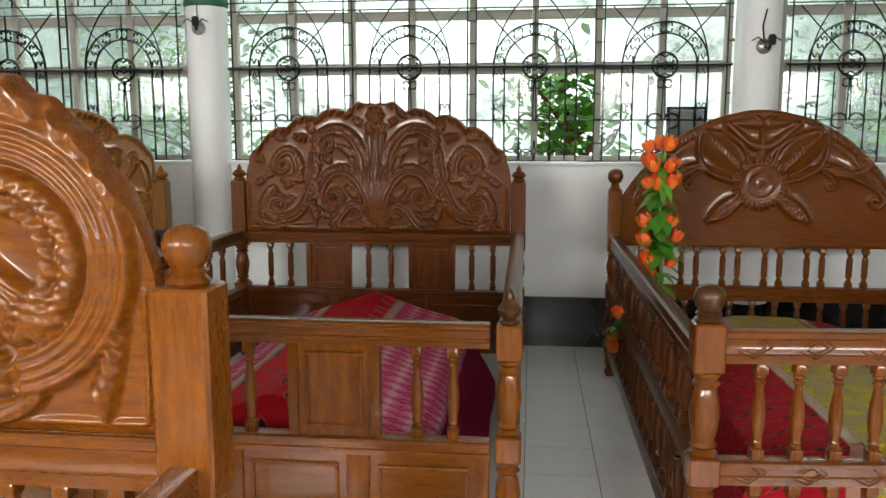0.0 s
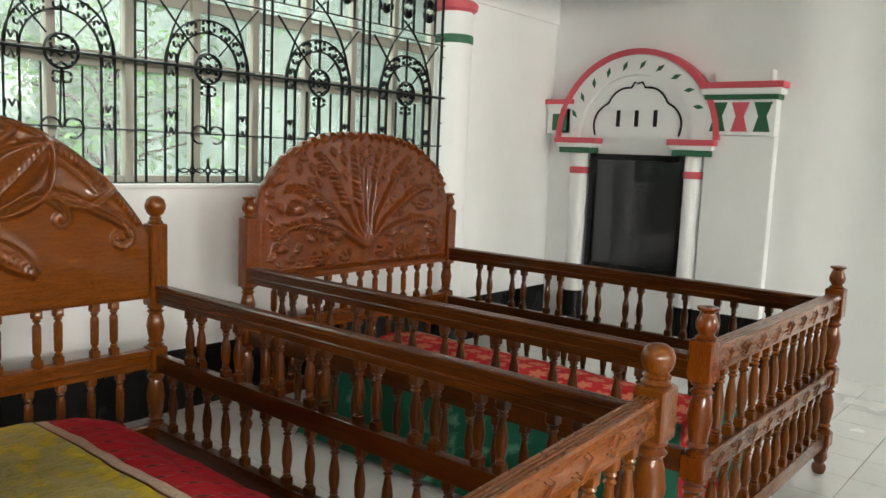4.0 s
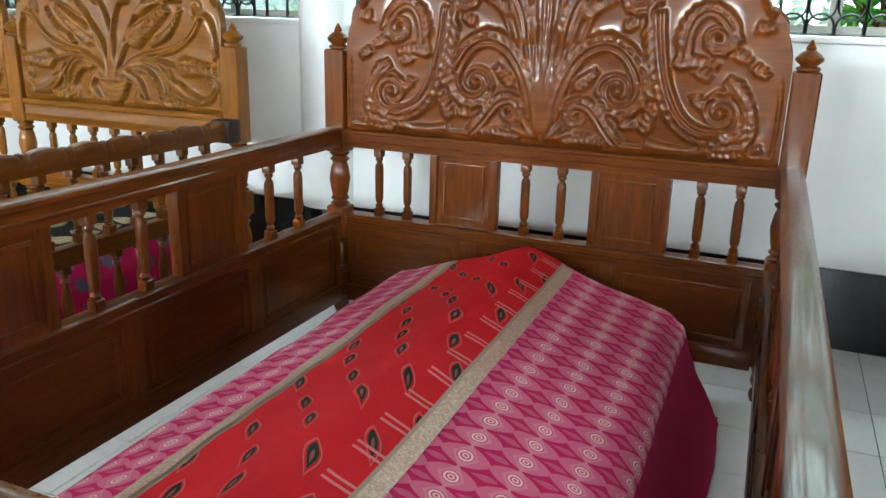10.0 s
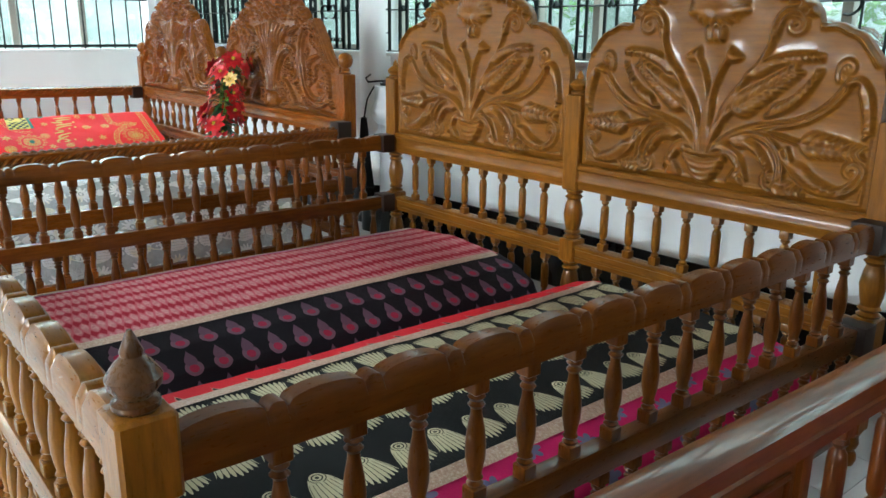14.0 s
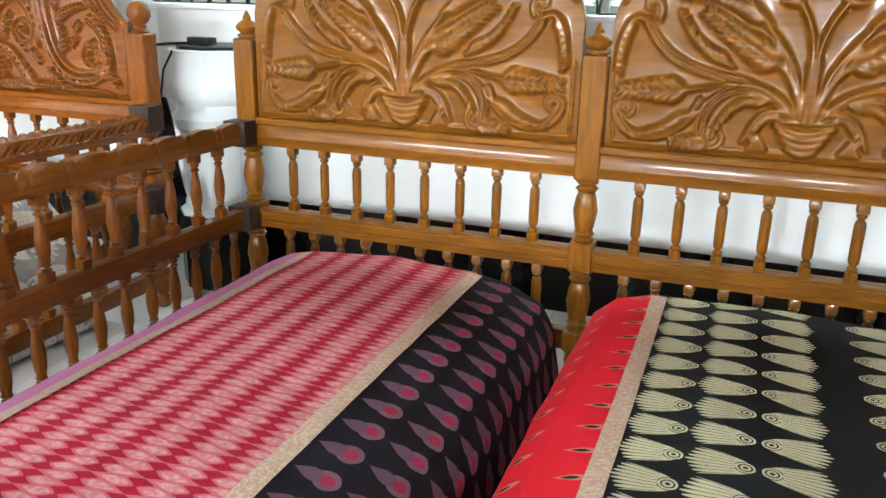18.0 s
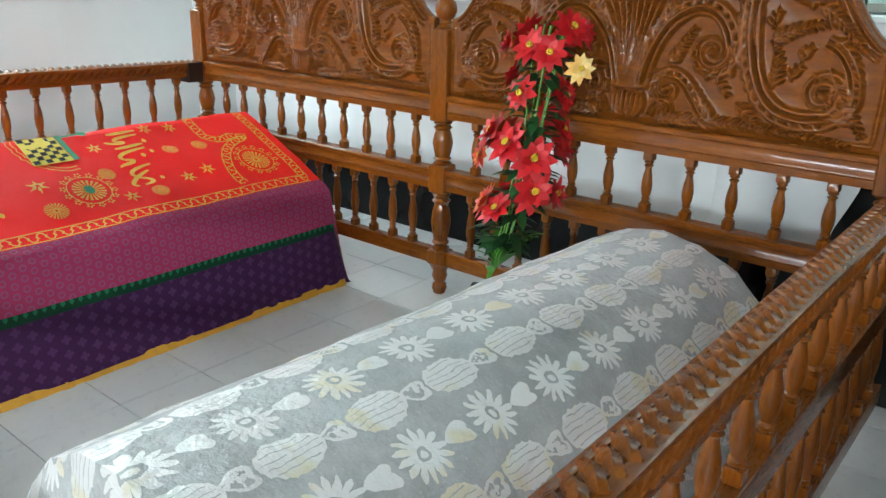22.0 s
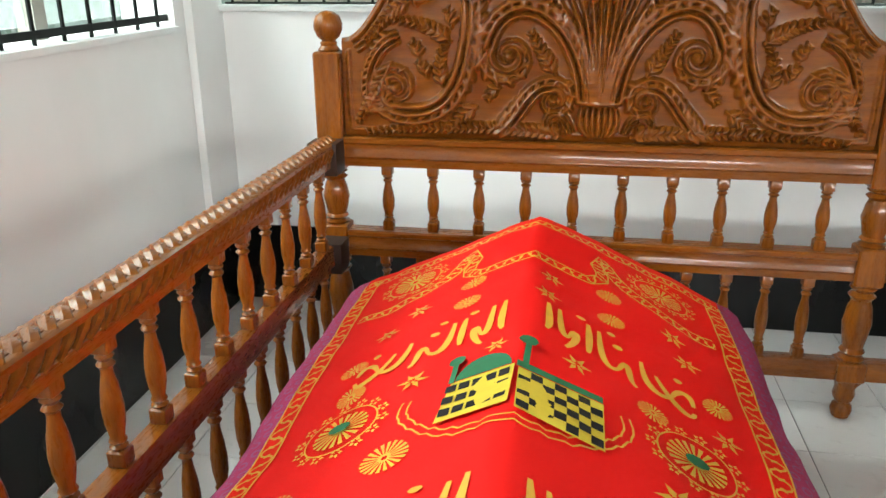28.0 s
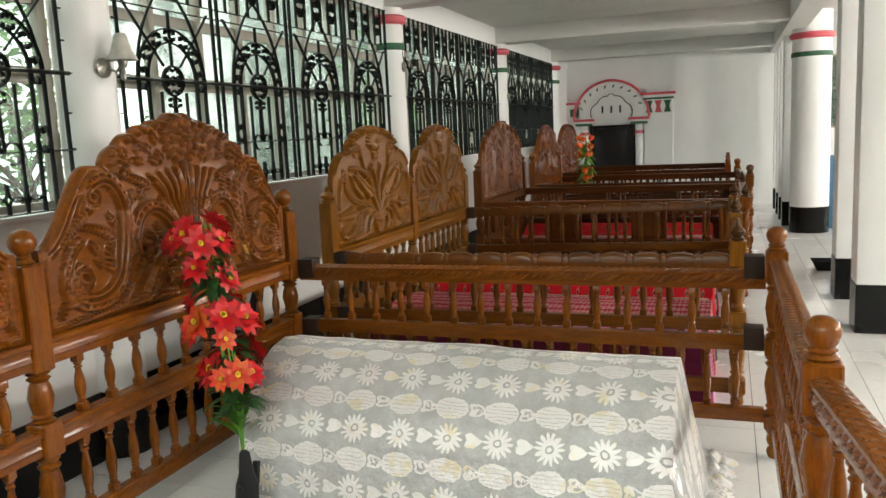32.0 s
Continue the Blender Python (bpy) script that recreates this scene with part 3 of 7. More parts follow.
part("west_band", boxed(FLOOR_X0 + 0.001, FLOOR_X0 + 0.012, HALL_Y, WALL_Y - 0.013, 0, 0.335), BLACK, skirting)


def round_column(x, y, r, label, half=False):
    col = thing("column", label, "column", (x, y, 0), "columns", "structure")
    n = 40
    bm = bmesh.new()
    lathe(bm, [(r + 0.004, 0.0), (r + 0.004, 0.335)], n)
    part("black_base", bm, BLACK, col)
    bm = bmesh.new()
    lathe(bm, [(r, 0.336), (r, 2.22), (r, CEIL - 0.001)], n)
    part("shaft", bm, WHITE, col)
    bm = bmesh.new()
    lathe(bm, [(r + 0.004, 2.235), (r + 0.010, 2.245), (r + 0.010, 2.285), (r + 0.004, 2.295)], n)
    part("green_band", bm, GREEN, col)
    bm = bmesh.new()
    lathe(bm, [(r + 0.006, 2.455), (r + 0.030, 2.475), (r + 0.038, 2.515), (r + 0.012, 2.535)], n)
    part("red_band", bm, RED, col)
    return col


for x in COLS:
    round_column(x, WALL_Y + 0.005, 0.135, "white round column with green and red bands")
round_column(2.18, 1.84, 0.235, "thick white round column with green and red bands")


def square_pillar(x, y, sx, sy, top=CEIL - 0.002):
    p = thing("pillar", "white square pillar with a black foot", "pillar", (x, y, 0), "square pillars", "structure")
    part("black_base", boxed(-sx - 0.003, sx + 0.003, -sy - 0.003, sy + 0.003, 0, 0.335), BLACK, p)
    part("shaft", boxed(-sx, sx, -sy, sy, 0.336, top, bevel=0.012), WHITE, p)


for x in (-3.08, -1.97):
    square_pillar(x, 1.905, 0.13, 0.107, 2.579)
for x in (2.85, 3.6, 4.35, 5.15):
    square_pillar(x, 2.04, 0.10, 0.09, 2.579)


# ---- windows ----
def arc(cx, cz, r, a0, a1, n=14, y=0.0):
    return [(cx + r * math.cos(radians(a0 + (a1 - a0) * k / n)), y, cz + r * math.sin(radians(a0 + (a1 - a0) * k / n))) for k in range(n + 1)]


def c_scroll(bm, cx, cz, w, h, r):
    """A pair of small facing scrolls."""
    for s in (-1, 1):
        pts = [(cx - w * 0.5, 0, cz + s * h * 0.10), (cx - w * 0.46, 0, cz + s * h * 0.42), (cx - w * 0.22, 0, cz + s * h * 0.5), (cx, 0, cz + s * h * 0.24),
               (cx + w * 0.22, 0, cz + s * h * 0.5), (cx + w * 0.46, 0, cz + s * h * 0.42), (cx + w * 0.5, 0, cz + s * h * 0.10)]
        tube(bm, pts, r, 4)


def grille_mesh(w):
    """One arched bay of wrought iron, w wide, from the sill up."""
    bm = bmesh.new()
    r = 0.0045
    k = w / 0.8
    z0, z1, z2 = SILL + 0.03, 2.20, 2.565
    spring = 1.835
    for x in (-w / 2 + 0.028, w / 2 - 0.028):
        tube(bm, [(x, 0, z0), (x, 0, z2)], r * 1.2, 4)
        for z in (1.35, 1.5, 1.66, 1.98, 2.12):
            s = 1 if x > 0 else -1
            tube(bm, [(x, 0, z), (x + s * 0.028, 0, z)], r, 4)
    for z in (z0 + 0.002, 1.495, z1, z1 + 0.055, z2 - 0.01):
        tube(bm, [(-w / 2, 0, z), (w / 2, 0, z)], r, 4)
    tube(bm, [(-w / 2, -0.004, spring), (w / 2, -0.004, spring)], r * 2.1, 4)
    ro, ri = 0.262 * k, 0.192 * k
    for rr in (ro, ri):
        tube(bm, [(-rr, 0, z0)] + arc(0, spring, rr, 180, 0, 20) + [(rr, 0, z0)], r * 1.25, 4)
    tube(bm, arc(-w / 2 + 0.03, spring - 0.03, w - 0.17, 0, 58, 14), r, 4)
    tube(bm, arc(w / 2 - 0.03, spring - 0.03, w - 0.17, 180, 122, 14), r, 4)
    for a in (48, 132):
        d = Vector((math.cos(radians(a)), 0, math.sin(radians(a))))
        tube(bm, [d * 0.10 + Vector((0, 0, spring)), d * 0.49 * k + Vector((0, 0, spring))], r, 4)
    tube(bm, [(0, 0, spring + 0.07), (0, 0, z1)], r, 4)
    tube(bm, arc(0, spring, 0.078, 0, 360, 20)[:-1], r * 1.5, 4, True)
    for s in (-1, 1):
        c_scroll(bm, 0, spring + s * 0.036, 0.10, 0.055, r * 1.3)
        for zz in (spring + 0.005, 1.545):
            c_scroll(bm, s * (ro + ri) / 2, zz, 0.062 * k, 0.115, r * 1.25)
        for a in (35, 62):
            ang = radians(a)
            c_scroll(bm, s * (ro + ri) / 2 * math.cos(ang), spring + (ro + ri) / 2 * math.sin(ang), 0.052, 0.07, r * 1.2)
        x = s * 0.098 * k
        tube(bm, [(x, 0, z0), (x, 0, spring - 0.06)], r, 4)
        tube(bm, arc(s * 0.052, 1.49, 0.046, 180 if s > 0 else 0, -110 if s > 0 else 290, 12), r * 1.3, 4)
        tube(bm, [(s * 0.004, 0, spring - 0.08), (s * 0.012, 0, 1.50)], r, 4)
    c_scroll(bm, 0, spring + (ro + ri) / 2, 0.07, 0.06, r * 1.2)
    c_scroll(bm, 0, spring - 0.115, 0.085, 0.05, r * 1.2)
    for i in range(4):
        x = (-0.147 + 0.098 * i) * k
        tube(bm, [(x - 0.046, 0, z0 + 0.13)] + arc(x, z0 + 0.10, 0.046, 180, 360, 8) + [(x + 0.046, 0, z0 + 0.13)], r, 4)
        tube(bm, [(x - 0.046, 0, z0)] + arc(x, z0 + 0.03, 0.046, 180, 0, 8) + [(x + 0.046, 0, z0)], r, 4)
    nb = 7
    for i in range(1, nb):
        x = -w / 2 + w * i / nb
        tube(bm, [(x, 0, z1 + 0.055), (x, 0, z2)], r, 4)
    for i in range(3):
        c_scroll(bm, (-0.22 + 0.22 * i) * k, 2.41, 0.11, 0.12, r * 1.3)
        c_scroll(bm, (-0.22 + 0.22 * i) * k, 2.41, 0.04, 0.15, r * 1.3)
    for v in bm.verts:
        v.co.y *= 2.5
    return mesh_of("grille", bm, IRON)


def window_bay(num, a, b, units, open_pane=None):
    w = thing("window_%d" % num, "row of frosted casements behind a black wrought iron grille", "window", ((a + b) / 2, WALL_Y, 0), "", "structure")
    cx, uw = (a + b) / 2, (b - a) / units
    gm = grille_mesh(uw)
    pw = (b - a) / (2 * units)
    fm = mesh_of("mullion", boxed(-0.022, 0.022, -0.03, 0.03, SILL + 0.024, 2.57, bevel=0.004), FRAME)
    lower = mesh_of("pane", boxed(-pw / 2 + 0.024, pw / 2 - 0.024, -0.003, 0.003, SILL + 0.065, 1.795), PANE)
    upper = mesh_of("pane", boxed(-pw / 2 + 0.024, pw / 2 - 0.024, -0.003, 0.003, 1.875, 2.54), PANE)
    stile = bmesh.new()
    for x0, x1, z0, z1 in ((-pw / 2 + 0.023, pw / 2 - 0.023, SILL + 0.026, SILL + 0.062), (-pw / 2 + 0.023, pw / 2 - 0.023, 1.797, 1.872), (-pw / 2 + 0.023, pw / 2 - 0.023, 2.145, 2.205), (-pw / 2 + 0.023, pw / 2 - 0.023, 2.542, 2.572)):
        box(stile, x0, x1, -0.016, 0.016, z0, z1, bevel=0.003)
    stile = mesh_of("casement_frame", stile, FRAME)
    for i in range(units):
        part("grille", gm, None, w, "black wrought iron grille with scrolls", pose(a + uw * (i + 0.5) - cx, -0.045, 0))
    for i in range(2 * units + 1):
        part("mullion", fm, None, w, "", pose(a + pw * i - cx, 0.09, 0))
    for i in range(2 * units):
        x = a + pw * (i + 0.5) - cx
        if i != open_pane:
            p = part("pane", lower, None, w, "", pose(x, 0.10, 0))
            p.visible_shadow = False
        part("casement_frame", stile, None, w, "", pose(x, 0.10, 0))
        p = part("pane", upper, None, w, "", pose(x, 0.10, 0))
        p.visible_shadow = False
    return w


edges = (FLOOR_X0 + 0.05,) + COLS
for k, (a, b) in enumerate(zip(edges, edges[1:])):
    window_bay(k + 1, a + (0.16 if k else 0.02), b - 0.16, 4, 5 if k == 2 else None)
# barred west window
w = thing("window_5", "frosted side window behind dark iron bars", "window", (FLOOR_X0, 0, 0), "", "structure")
bar = mesh_of("bar", tube(bmesh.new(), [(-0.03, 0, 1.172), (-0.03, 0, 2.5)], 0.007, 6), IRON)
for i in range(26):
    part("bar", bar, None, w, "", pose(0, WIN_W0 + 0.06 + i * 0.133, 0))
flat = mesh_of("cross_bar", boxed(-0.036, -0.024, WIN_W0, WIN_W1, -0.011, 0.011), IRON)
for z in (1.20, 1.62, 2.05, 2.45):
    part("cross_bar", flat, None, w, "", pose(0, 0, z))
pm = mesh_of("pane", boxed(-0.143, -0.137, 0.03, 0.545, 1.21, 2.47), PANE)
fm = mesh_of("mullion", boxed(-0.17, -0.11, -0.028, 0.028, 1.174, 2.5, bevel=0.004), FRAME)
for i in range(6):
    y = WIN_W0 + i * 0.575
    p = part("pane", pm, None, w, "", pose(0, y, 0))
    p.visible_shadow = False
    part("mullion", fm, None, w, "", pose(0, y, 0))

# small window in the end wall of the outer hall
w = thing("window_6", "narrow frosted window behind an iron grille", "window", (FLOOR_X1, 1.17, 0), "", "structure")
bm = bmesh.new()
for y in (-0.16, -0.05, 0.05, 0.16):
    tube(bm, [(-0.01, y, 1.28), (-0.01, y, 2.5)], 0.007, 4)
for z in (1.45, 1.75, 2.10, 2.35):
    tube(bm, [(-0.01, -0.25, z), (-0.01, 0.25, z)], 0.007, 4)
part("grille", bm, IRON, w)
p = part("pane", boxed(0.09, 0.096, -0.24, 0.24, 1.30, 2.48), PANE, w)
p.visible_shadow = False
bm = bmesh.new()
for y0, y1, z0, z1 in ((-0.249, -0.215, 1.281, 2.499), (0.215, 0.249, 1.281, 2.499), (-0.214, 0.214, 1.281, 1.315), (-0.214, 0.214, 2.465, 2.499), (-0.214, 0.214, 1.92, 1.96)):
    box(bm, 0.06, 0.12, y0, y1, z0, z1)
part("window_frame", bm, FRAME, w)

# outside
solid("backdrop", boxed(12.0, 12.05, -8, 6, -0.4, 6), DISTANCE, "self-lit backdrop of pale blurred garden trees and sky", "backdrop", "structure")
solid("ground", boxed(-300, 300, -300, 300, -0.5, -0.35), GROUND, "dim garden ground around the building", "ground", "structure")
solid("backdrop", boxed(-30, 70, 11.0, 11.05, -0.4, 12), DISTANCE, "self-lit backdrop of pale blurred garden trees and sky", "backdrop", "structure")
solid("backdrop", boxed(-13.05, -13.0, -12, 10.99, -0.4, 9), DISTANCE, "self-lit backdrop of pale blurred garden trees and sky", "backdrop", "structure")


def garden_tree(x, y, z, spread, count, seed):
    rnd = random.Random(seed)
    tr = thing("tree", "leafy green garden tree behind the glass", "tree", (x, y, -0.36), "garden trees")
    bm = bmesh.new()
    tube(bm, [(0.35, 0.1, 0), (0.25, 0.05, 0.8), (0.05, 0, z), (-0.1, 0, z + 1.0)], [0.09, 0.07, 0.045, 0.015], 7)
    for i in range(9):
        a = rnd.uniform(0, 6.28)
        s = z * rnd.uniform(0.7, 1.2)
        tube(bm, [(0.05, 0, s), (0.05 + 0.3 * math.cos(a), 0.2 * math.sin(a), s + 0.25), (spread * math.cos(a), spread * 0.6 * math.sin(a), s + 0.4)], [0.03, 0.02, 0.006], 5)
    part("trunk", bm, WOOD_DARK, tr)
    bm = bmesh.new()
    for i in range(count):
        p = Vector((rnd.gauss(0, spread * 0.55), rnd.gauss(0, spread * 0.35), z + 0.36 + rnd.gauss(0, spread * 0.5)))
        l = rnd.uniform(0.04, 0.085)
        m = Euler((rnd.uniform(-1, 1), rnd.uniform(-1, 1), rnd.uniform(0, 6.28))).to_matrix()
        vs = [bm.verts.new(p + m @ Vector(q)) for q in ((0, -l, 0), (l * 0.42, -l * 0.2, 0.01), (l * 0.3, l * 0.5, 0), (0, l, -0.012), (-l * 0.3, l * 0.5, 0), (-l * 0.42, -l * 0.2, 0.01))]
        bm.faces.new(vs)
    part("crown", bm, LEAF, tr)


garden_tree(-0.05, 6.75, 1.55, 0.42, 620, 3)
garden_tree(-3.9, 8.6, 1.8, 0.9, 900, 4)
garden_tree(3.2, 8.4, 1.9, 0.9, 900, 5)
garden_tree(-7.6, 8.3, 1.9, 0.9, 900, 6)


# ---- end wall arch ----
niche = thing("wall_arch", "raised white plaster arch with red and green painted trim", "wall arch", (FLOOR_X1, 4.86, 0), "", "structure")
for s in (-1, 1):
    bm = bmesh.new()
    lathe(bm, [(0.075, 0.336), (0.075, 1.50)], 20, -0.03, s * 0.50)
    part("half_column", bm, WHITE, niche)
    part("column_base", lathe(bmesh.new(), [(0.085, 0.0), (0.085, 0.335)], 20, -0.03, s * 0.50), BLACK, niche)
    part("red_band", lathe(bmesh.new(), [(0.078, 1.33), (0.084, 1.34), (0.084, 1.375), (0.078, 1.385)], 20, -0.03, s * 0.50), RED, niche)
    part("green_band", boxed(-0.135, -0.001, s * 0.50 - 0.15, s * 0.50 + 0.15, 1.50, 1.545, bevel=0.006), GREEN, niche)
    part("capital", boxed(-0.15, -0.001, s * 0.50 - 0.165, s * 0.50 + 0.165, 1.546, 1.58, bevel=0.006), WHITE, niche)
    part("red_cornice", boxed(-0.165, -0.001, s * 0.50 - 0.185, s * 0.50 + 0.185, 1.581, 1.625, bevel=0.008), RED, niche)


def arch_band(r0, r1, d0, d1, z, n=28):
    bm = bmesh.new()
    rows = []
    for k in range(n + 1):
        a = math.pi * k / n
        c, s = math.cos(a), math.sin(a)
        rows.append([bm.verts.new(p) for p in ((-d0, r0 * c, z + r0 * s), (-d1, r0 * c, z + r0 * s), (-d1, r1 * c, z + r1 * s), (-d0, r1 * c, z + r1 * s))])
    for a, b in zip(rows, rows[1:]):
        for i in range(4):
            bm.faces.new((a[i], a[(i + 1) % 4], b[(i + 1) % 4], b[i]))
    bm.faces.new(rows[0]), bm.faces.new(rows[-1][::-1])
    bmesh.ops.recalc_face_normals(bm, faces=bm.faces)
    return bm


part("arch_ring", arch_band(0.50, 0.655, 0.001, 0.10, 1.626), WHITE, niche)
part("red_arch", arch_band(0.656, 0.70, 0.001, 0.12, 1.626), RED, niche)
bm = bmesh.new()
fan = [bm.verts.new((-0.05, 0.499 * math.cos(math.pi * k / 24), 1.6265 + 0.499 * math.sin(math.pi * k / 24))) for k in range(25)]
bm.faces.new(fan)
part("tympanum", bm, WHITE, niche)
for s in (-1, 1):
    for k in range(10):
        a = radians(20 + 15 * k) if s < 0 else radians(20 + 15 * k)
        if (s > 0) == (k < 5):
            bm = bmesh.new()
            c = Vector((-0.103, 0.575 * math.cos(a), 1.626 + 0.575 * math.sin(a)))
            m = Matrix.Rotation(-a + 0.5, 3, "X")
            vs = [bm.verts.new(c + Matrix.Rotation(a + 0.6, 3, "X") @ Vector(q)) for q in ((0, -0.045, 0), (-0.004, 0, 0.018), (0, 0.045, 0), (-0.004, 0, -0.018))]
            bm.faces.new(vs)
            part("leaf_ornament", bm, GREEN, niche)
bm = bmesh.new()
cusp = []
for k in range(41):
    a = math.pi * k / 40
    rr = 0.36 + 0.035 * abs(math.sin(4.0 * a)) + (0.05 if 18 < k < 22 else 0)
    cusp.append((-0.055, rr * math.cos(a), 1.65 + rr * math.sin(a)))
tube(bm, cusp, 0.008, 5)
part("scalloped_line", bm, EMB_BLACK, niche)
for y in (-0.16, 0.0, 0.16):
    part("slot", boxed(-0.056, -0.051, y - 0.016, y + 0.016, 1.72, 1.85), EMB_BLACK, niche)
# side capital with its pilaster
cap = thing("pilaster", "white wall pilaster with a red and green painted capital", "pilaster", (FLOOR_X1, 4.02, 0), "", "structure")
part("shaft", boxed(-0.09, -0.001, -0.25, 0.25, 0.336, 1.66, bevel=0.008), WHITE, cap)
part("black_base", boxed(-0.094, -0.001, -0.254, 0.254, 0, 0.335), BLACK, cap)
part("block", boxed(-0.11, -0.001, -0.25, 0.25, 1.662, 1.92, bevel=0.006), WHITE, cap)
part("green_line", boxed(-0.125, -0.001, -0.265, 0.265, 1.921, 1.955), GREEN, cap)
part("cornice", boxed(-0.145, -0.001, -0.285, 0.285, 1.956, 2.0, bevel=0.006), WHITE, cap)
part("red_line", boxed(-0.155, -0.001, -0.30, 0.30, 2.001, 2.045, bevel=0.006), RED, cap)
part("top_block", boxed(-0.09, -0.001, -0.2, 0.2, 2.046, 2.13), WHITE, cap)
for y, mt in ((-0.16, GREEN), (0.0, RED), (0.16, GREEN)):
    bm = bmesh.new()
    vs = [bm.verts.new((-0.112, y + q[0], q[1])) for q in ((-0.065, 1.90), (-0.03, 1.80), (-0.06, 1.69), (0.06, 1.69), (0.03, 1.80), (0.065, 1.90))]
    bm.faces.new(vs)
    part("painted_urn", bm, mt, cap)
# small cap on the far side of the arch
cap2 = thing("pilaster", "small red and green wall capital beside the arch", "pilaster", (FLOOR_X1, 5.54, 0), "", "structure")
part("block", boxed(-0.10, -0.001, -0.10, 0.12, 1.66, 1.86), WHITE, cap2)
part("green_panel", boxed(-0.104, -0.1005, -0.07, 0.07, 1.68, 1.82), GREEN, cap2)
part("red_line", boxed(-0.13, -0.001, -0.13, 0.135, 1.90, 1.94, bevel=0.005), RED, cap2)
part("cornice", boxed(-0.115, -0.001, -0.11, 0.13, 1.861, 1.899), WHITE, cap2)


def dark_glass():
    m = Mat("dark_glass", 0.04, 0, 0.3)
    m.set("Base Color", (0.018, 0.020, 0.022))
    return m.m


glass = thing("door_1", "dark glazed panel in a black frame under the arch", "glazed panel", (FLOOR_X1, 4.84, 0), "", "structure")
bm = bmesh.new()
for y0, y1, z0, z1 in ((-0.42, -0.37, 0.55, 1.50), (0.37, 0.42, 0.55, 1.50), (-0.369, 0.369, 0.55, 0.60), (-0.369, 0.369, 1.45, 1.50)):
    box(bm, -0.045, -0.002, y0, y1, z0, z1, bevel=0.005)
part("frame", bm, BLACK, glass)
part("pane", boxed(-0.02, -0.003, -0.368, 0.368, 0.601, 1.449), dark_glass(), glass)


# ---- carved woodwork ----
class Relief:
    """A height field of carved strokes on a board."""
    def __init__(self, x0, x1, z0, z1, step=0.0032, power=0.75):
        self.power = power
        self.x0, self.z0, self.st = x0, z0, step
        self.nx, self.nz = int((x1 - x0) / step) + 2, int((z1 - z0) / step) + 2
        self.h = np.zeros((self.nx, self.nz))

    def dab(self, x, z, r, h):
        i0, i1 = max(int((x - r - self.x0) / self.st), 0), min(int((x + r - self.x0) / self.st) + 2, self.nx)
        j0, j1 = max(int((z - r - self.z0) / self.st), 0), min(int((z + r - self.z0) / self.st) + 2, self.nz)
        if i1 <= i0 or j1 <= j0:
            return
        gx = self.x0 + self.st * np.arange(i0, i1)[:, None] - x
        gz = self.z0 + self.st * np.arange(j0, j1)[None, :] - z
        d = 1 - (gx * gx + gz * gz) / (r * r)
        v = h * np.maximum(d, 0) ** self.power
        self.h[i0:i1, j0:j1] = np.maximum(self.h[i0:i1, j0:j1], v)

    def stroke(self, pts, r, h, taper=0.0, mid=False):
        """A rounded ridge along a line; taper 1 runs out to a point, mid swells the middle."""
        pts = [Vector((p[0], p[1])) for p in pts]
        length = sum((b - a).length for a, b in zip(pts, pts[1:])) or 1e-6
        done = 0.0
        for a, b in zip(pts, pts[1:]):
            l = (b - a).length
            n = max(int(l / (r * 0.30)), 1)
            for k in range(n):
                t = (done + l * k / n) / length
                f = 1 - taper * t
                if mid:
                    f = math.sin(math.pi * min(max(0.06 + 0.88 * t, 0), 1)) ** 0.7
                p = a + (b - a) * (k / n)
                self.dab(p.x, p.y, max(r * f, 0.003), h * (0.45 + 0.55 * f))
            done += l

    def both(self, pts, r, h, taper=0.0, mid=False, cx=0.0):
        self.stroke(pts, r, h, taper, mid)
        self.stroke([(2 * cx - p[0], p[1]) for p in pts], r, h, taper, mid)

    def soften(self, fine, broad, swell):
        """Rounds the tool marks and lets the ground swell gently round the carving."""
        def blur(h, r):
            for axis in (0, 1):
                for _ in range(2):
                    p = np.pad(h, [(r + 1, r) if k == axis else (0, 0) for k in (0, 1)], mode="edge").cumsum(axis)
                    n = h.shape[axis]
                    h = (np.take(p, range(2 * r + 1, n + 2 * r + 1), axis) - np.take(p, range(0, n), axis)) / (2 * r + 1)
            return h
        self.h = blur(self.h, fine) + swell * blur(self.h, broad)

    def at(self, x, z):
        fi = np.clip((x - self.x0) / self.st, 0, self.nx - 1.001)
        fj = np.clip((z - self.z0) / self.st, 0, self.nz - 1.001)
        i, j = fi.astype(int), fj.astype(int)
        a, b = fi - i, fj - j
        h = self.h
        return h[i, j] * (1 - a) * (1 - b) + h[i + 1, j] * a * (1 - b) + h[i, j + 1] * (1 - a) * b + h[i + 1, j + 1] * a * b


def curve(*p, n=14):
    """A Bezier curve through its control points, in the board's plane."""
    p = [Vector(q) for q in p]
    out = []
    for k in range(n + 1):
        t, q = k / n, p
        while len(q) > 1:
            q = [a.lerp(b, t) for a, b in zip(q, q[1:])]
        out.append((q[0].x, q[0].y))
    return out


def spiral(cx, cz, r, turns, start, hand=1, n=34):
    return [(cx + r * (1 - k / n * 0.9) * math.cos(start + hand * 2 * math.pi * turns * k / n), cz + r * (1 - k / n * 0.9) * math.sin(start + hand * 2 * math.pi * turns * k / n)) for k in range(n + 1)]


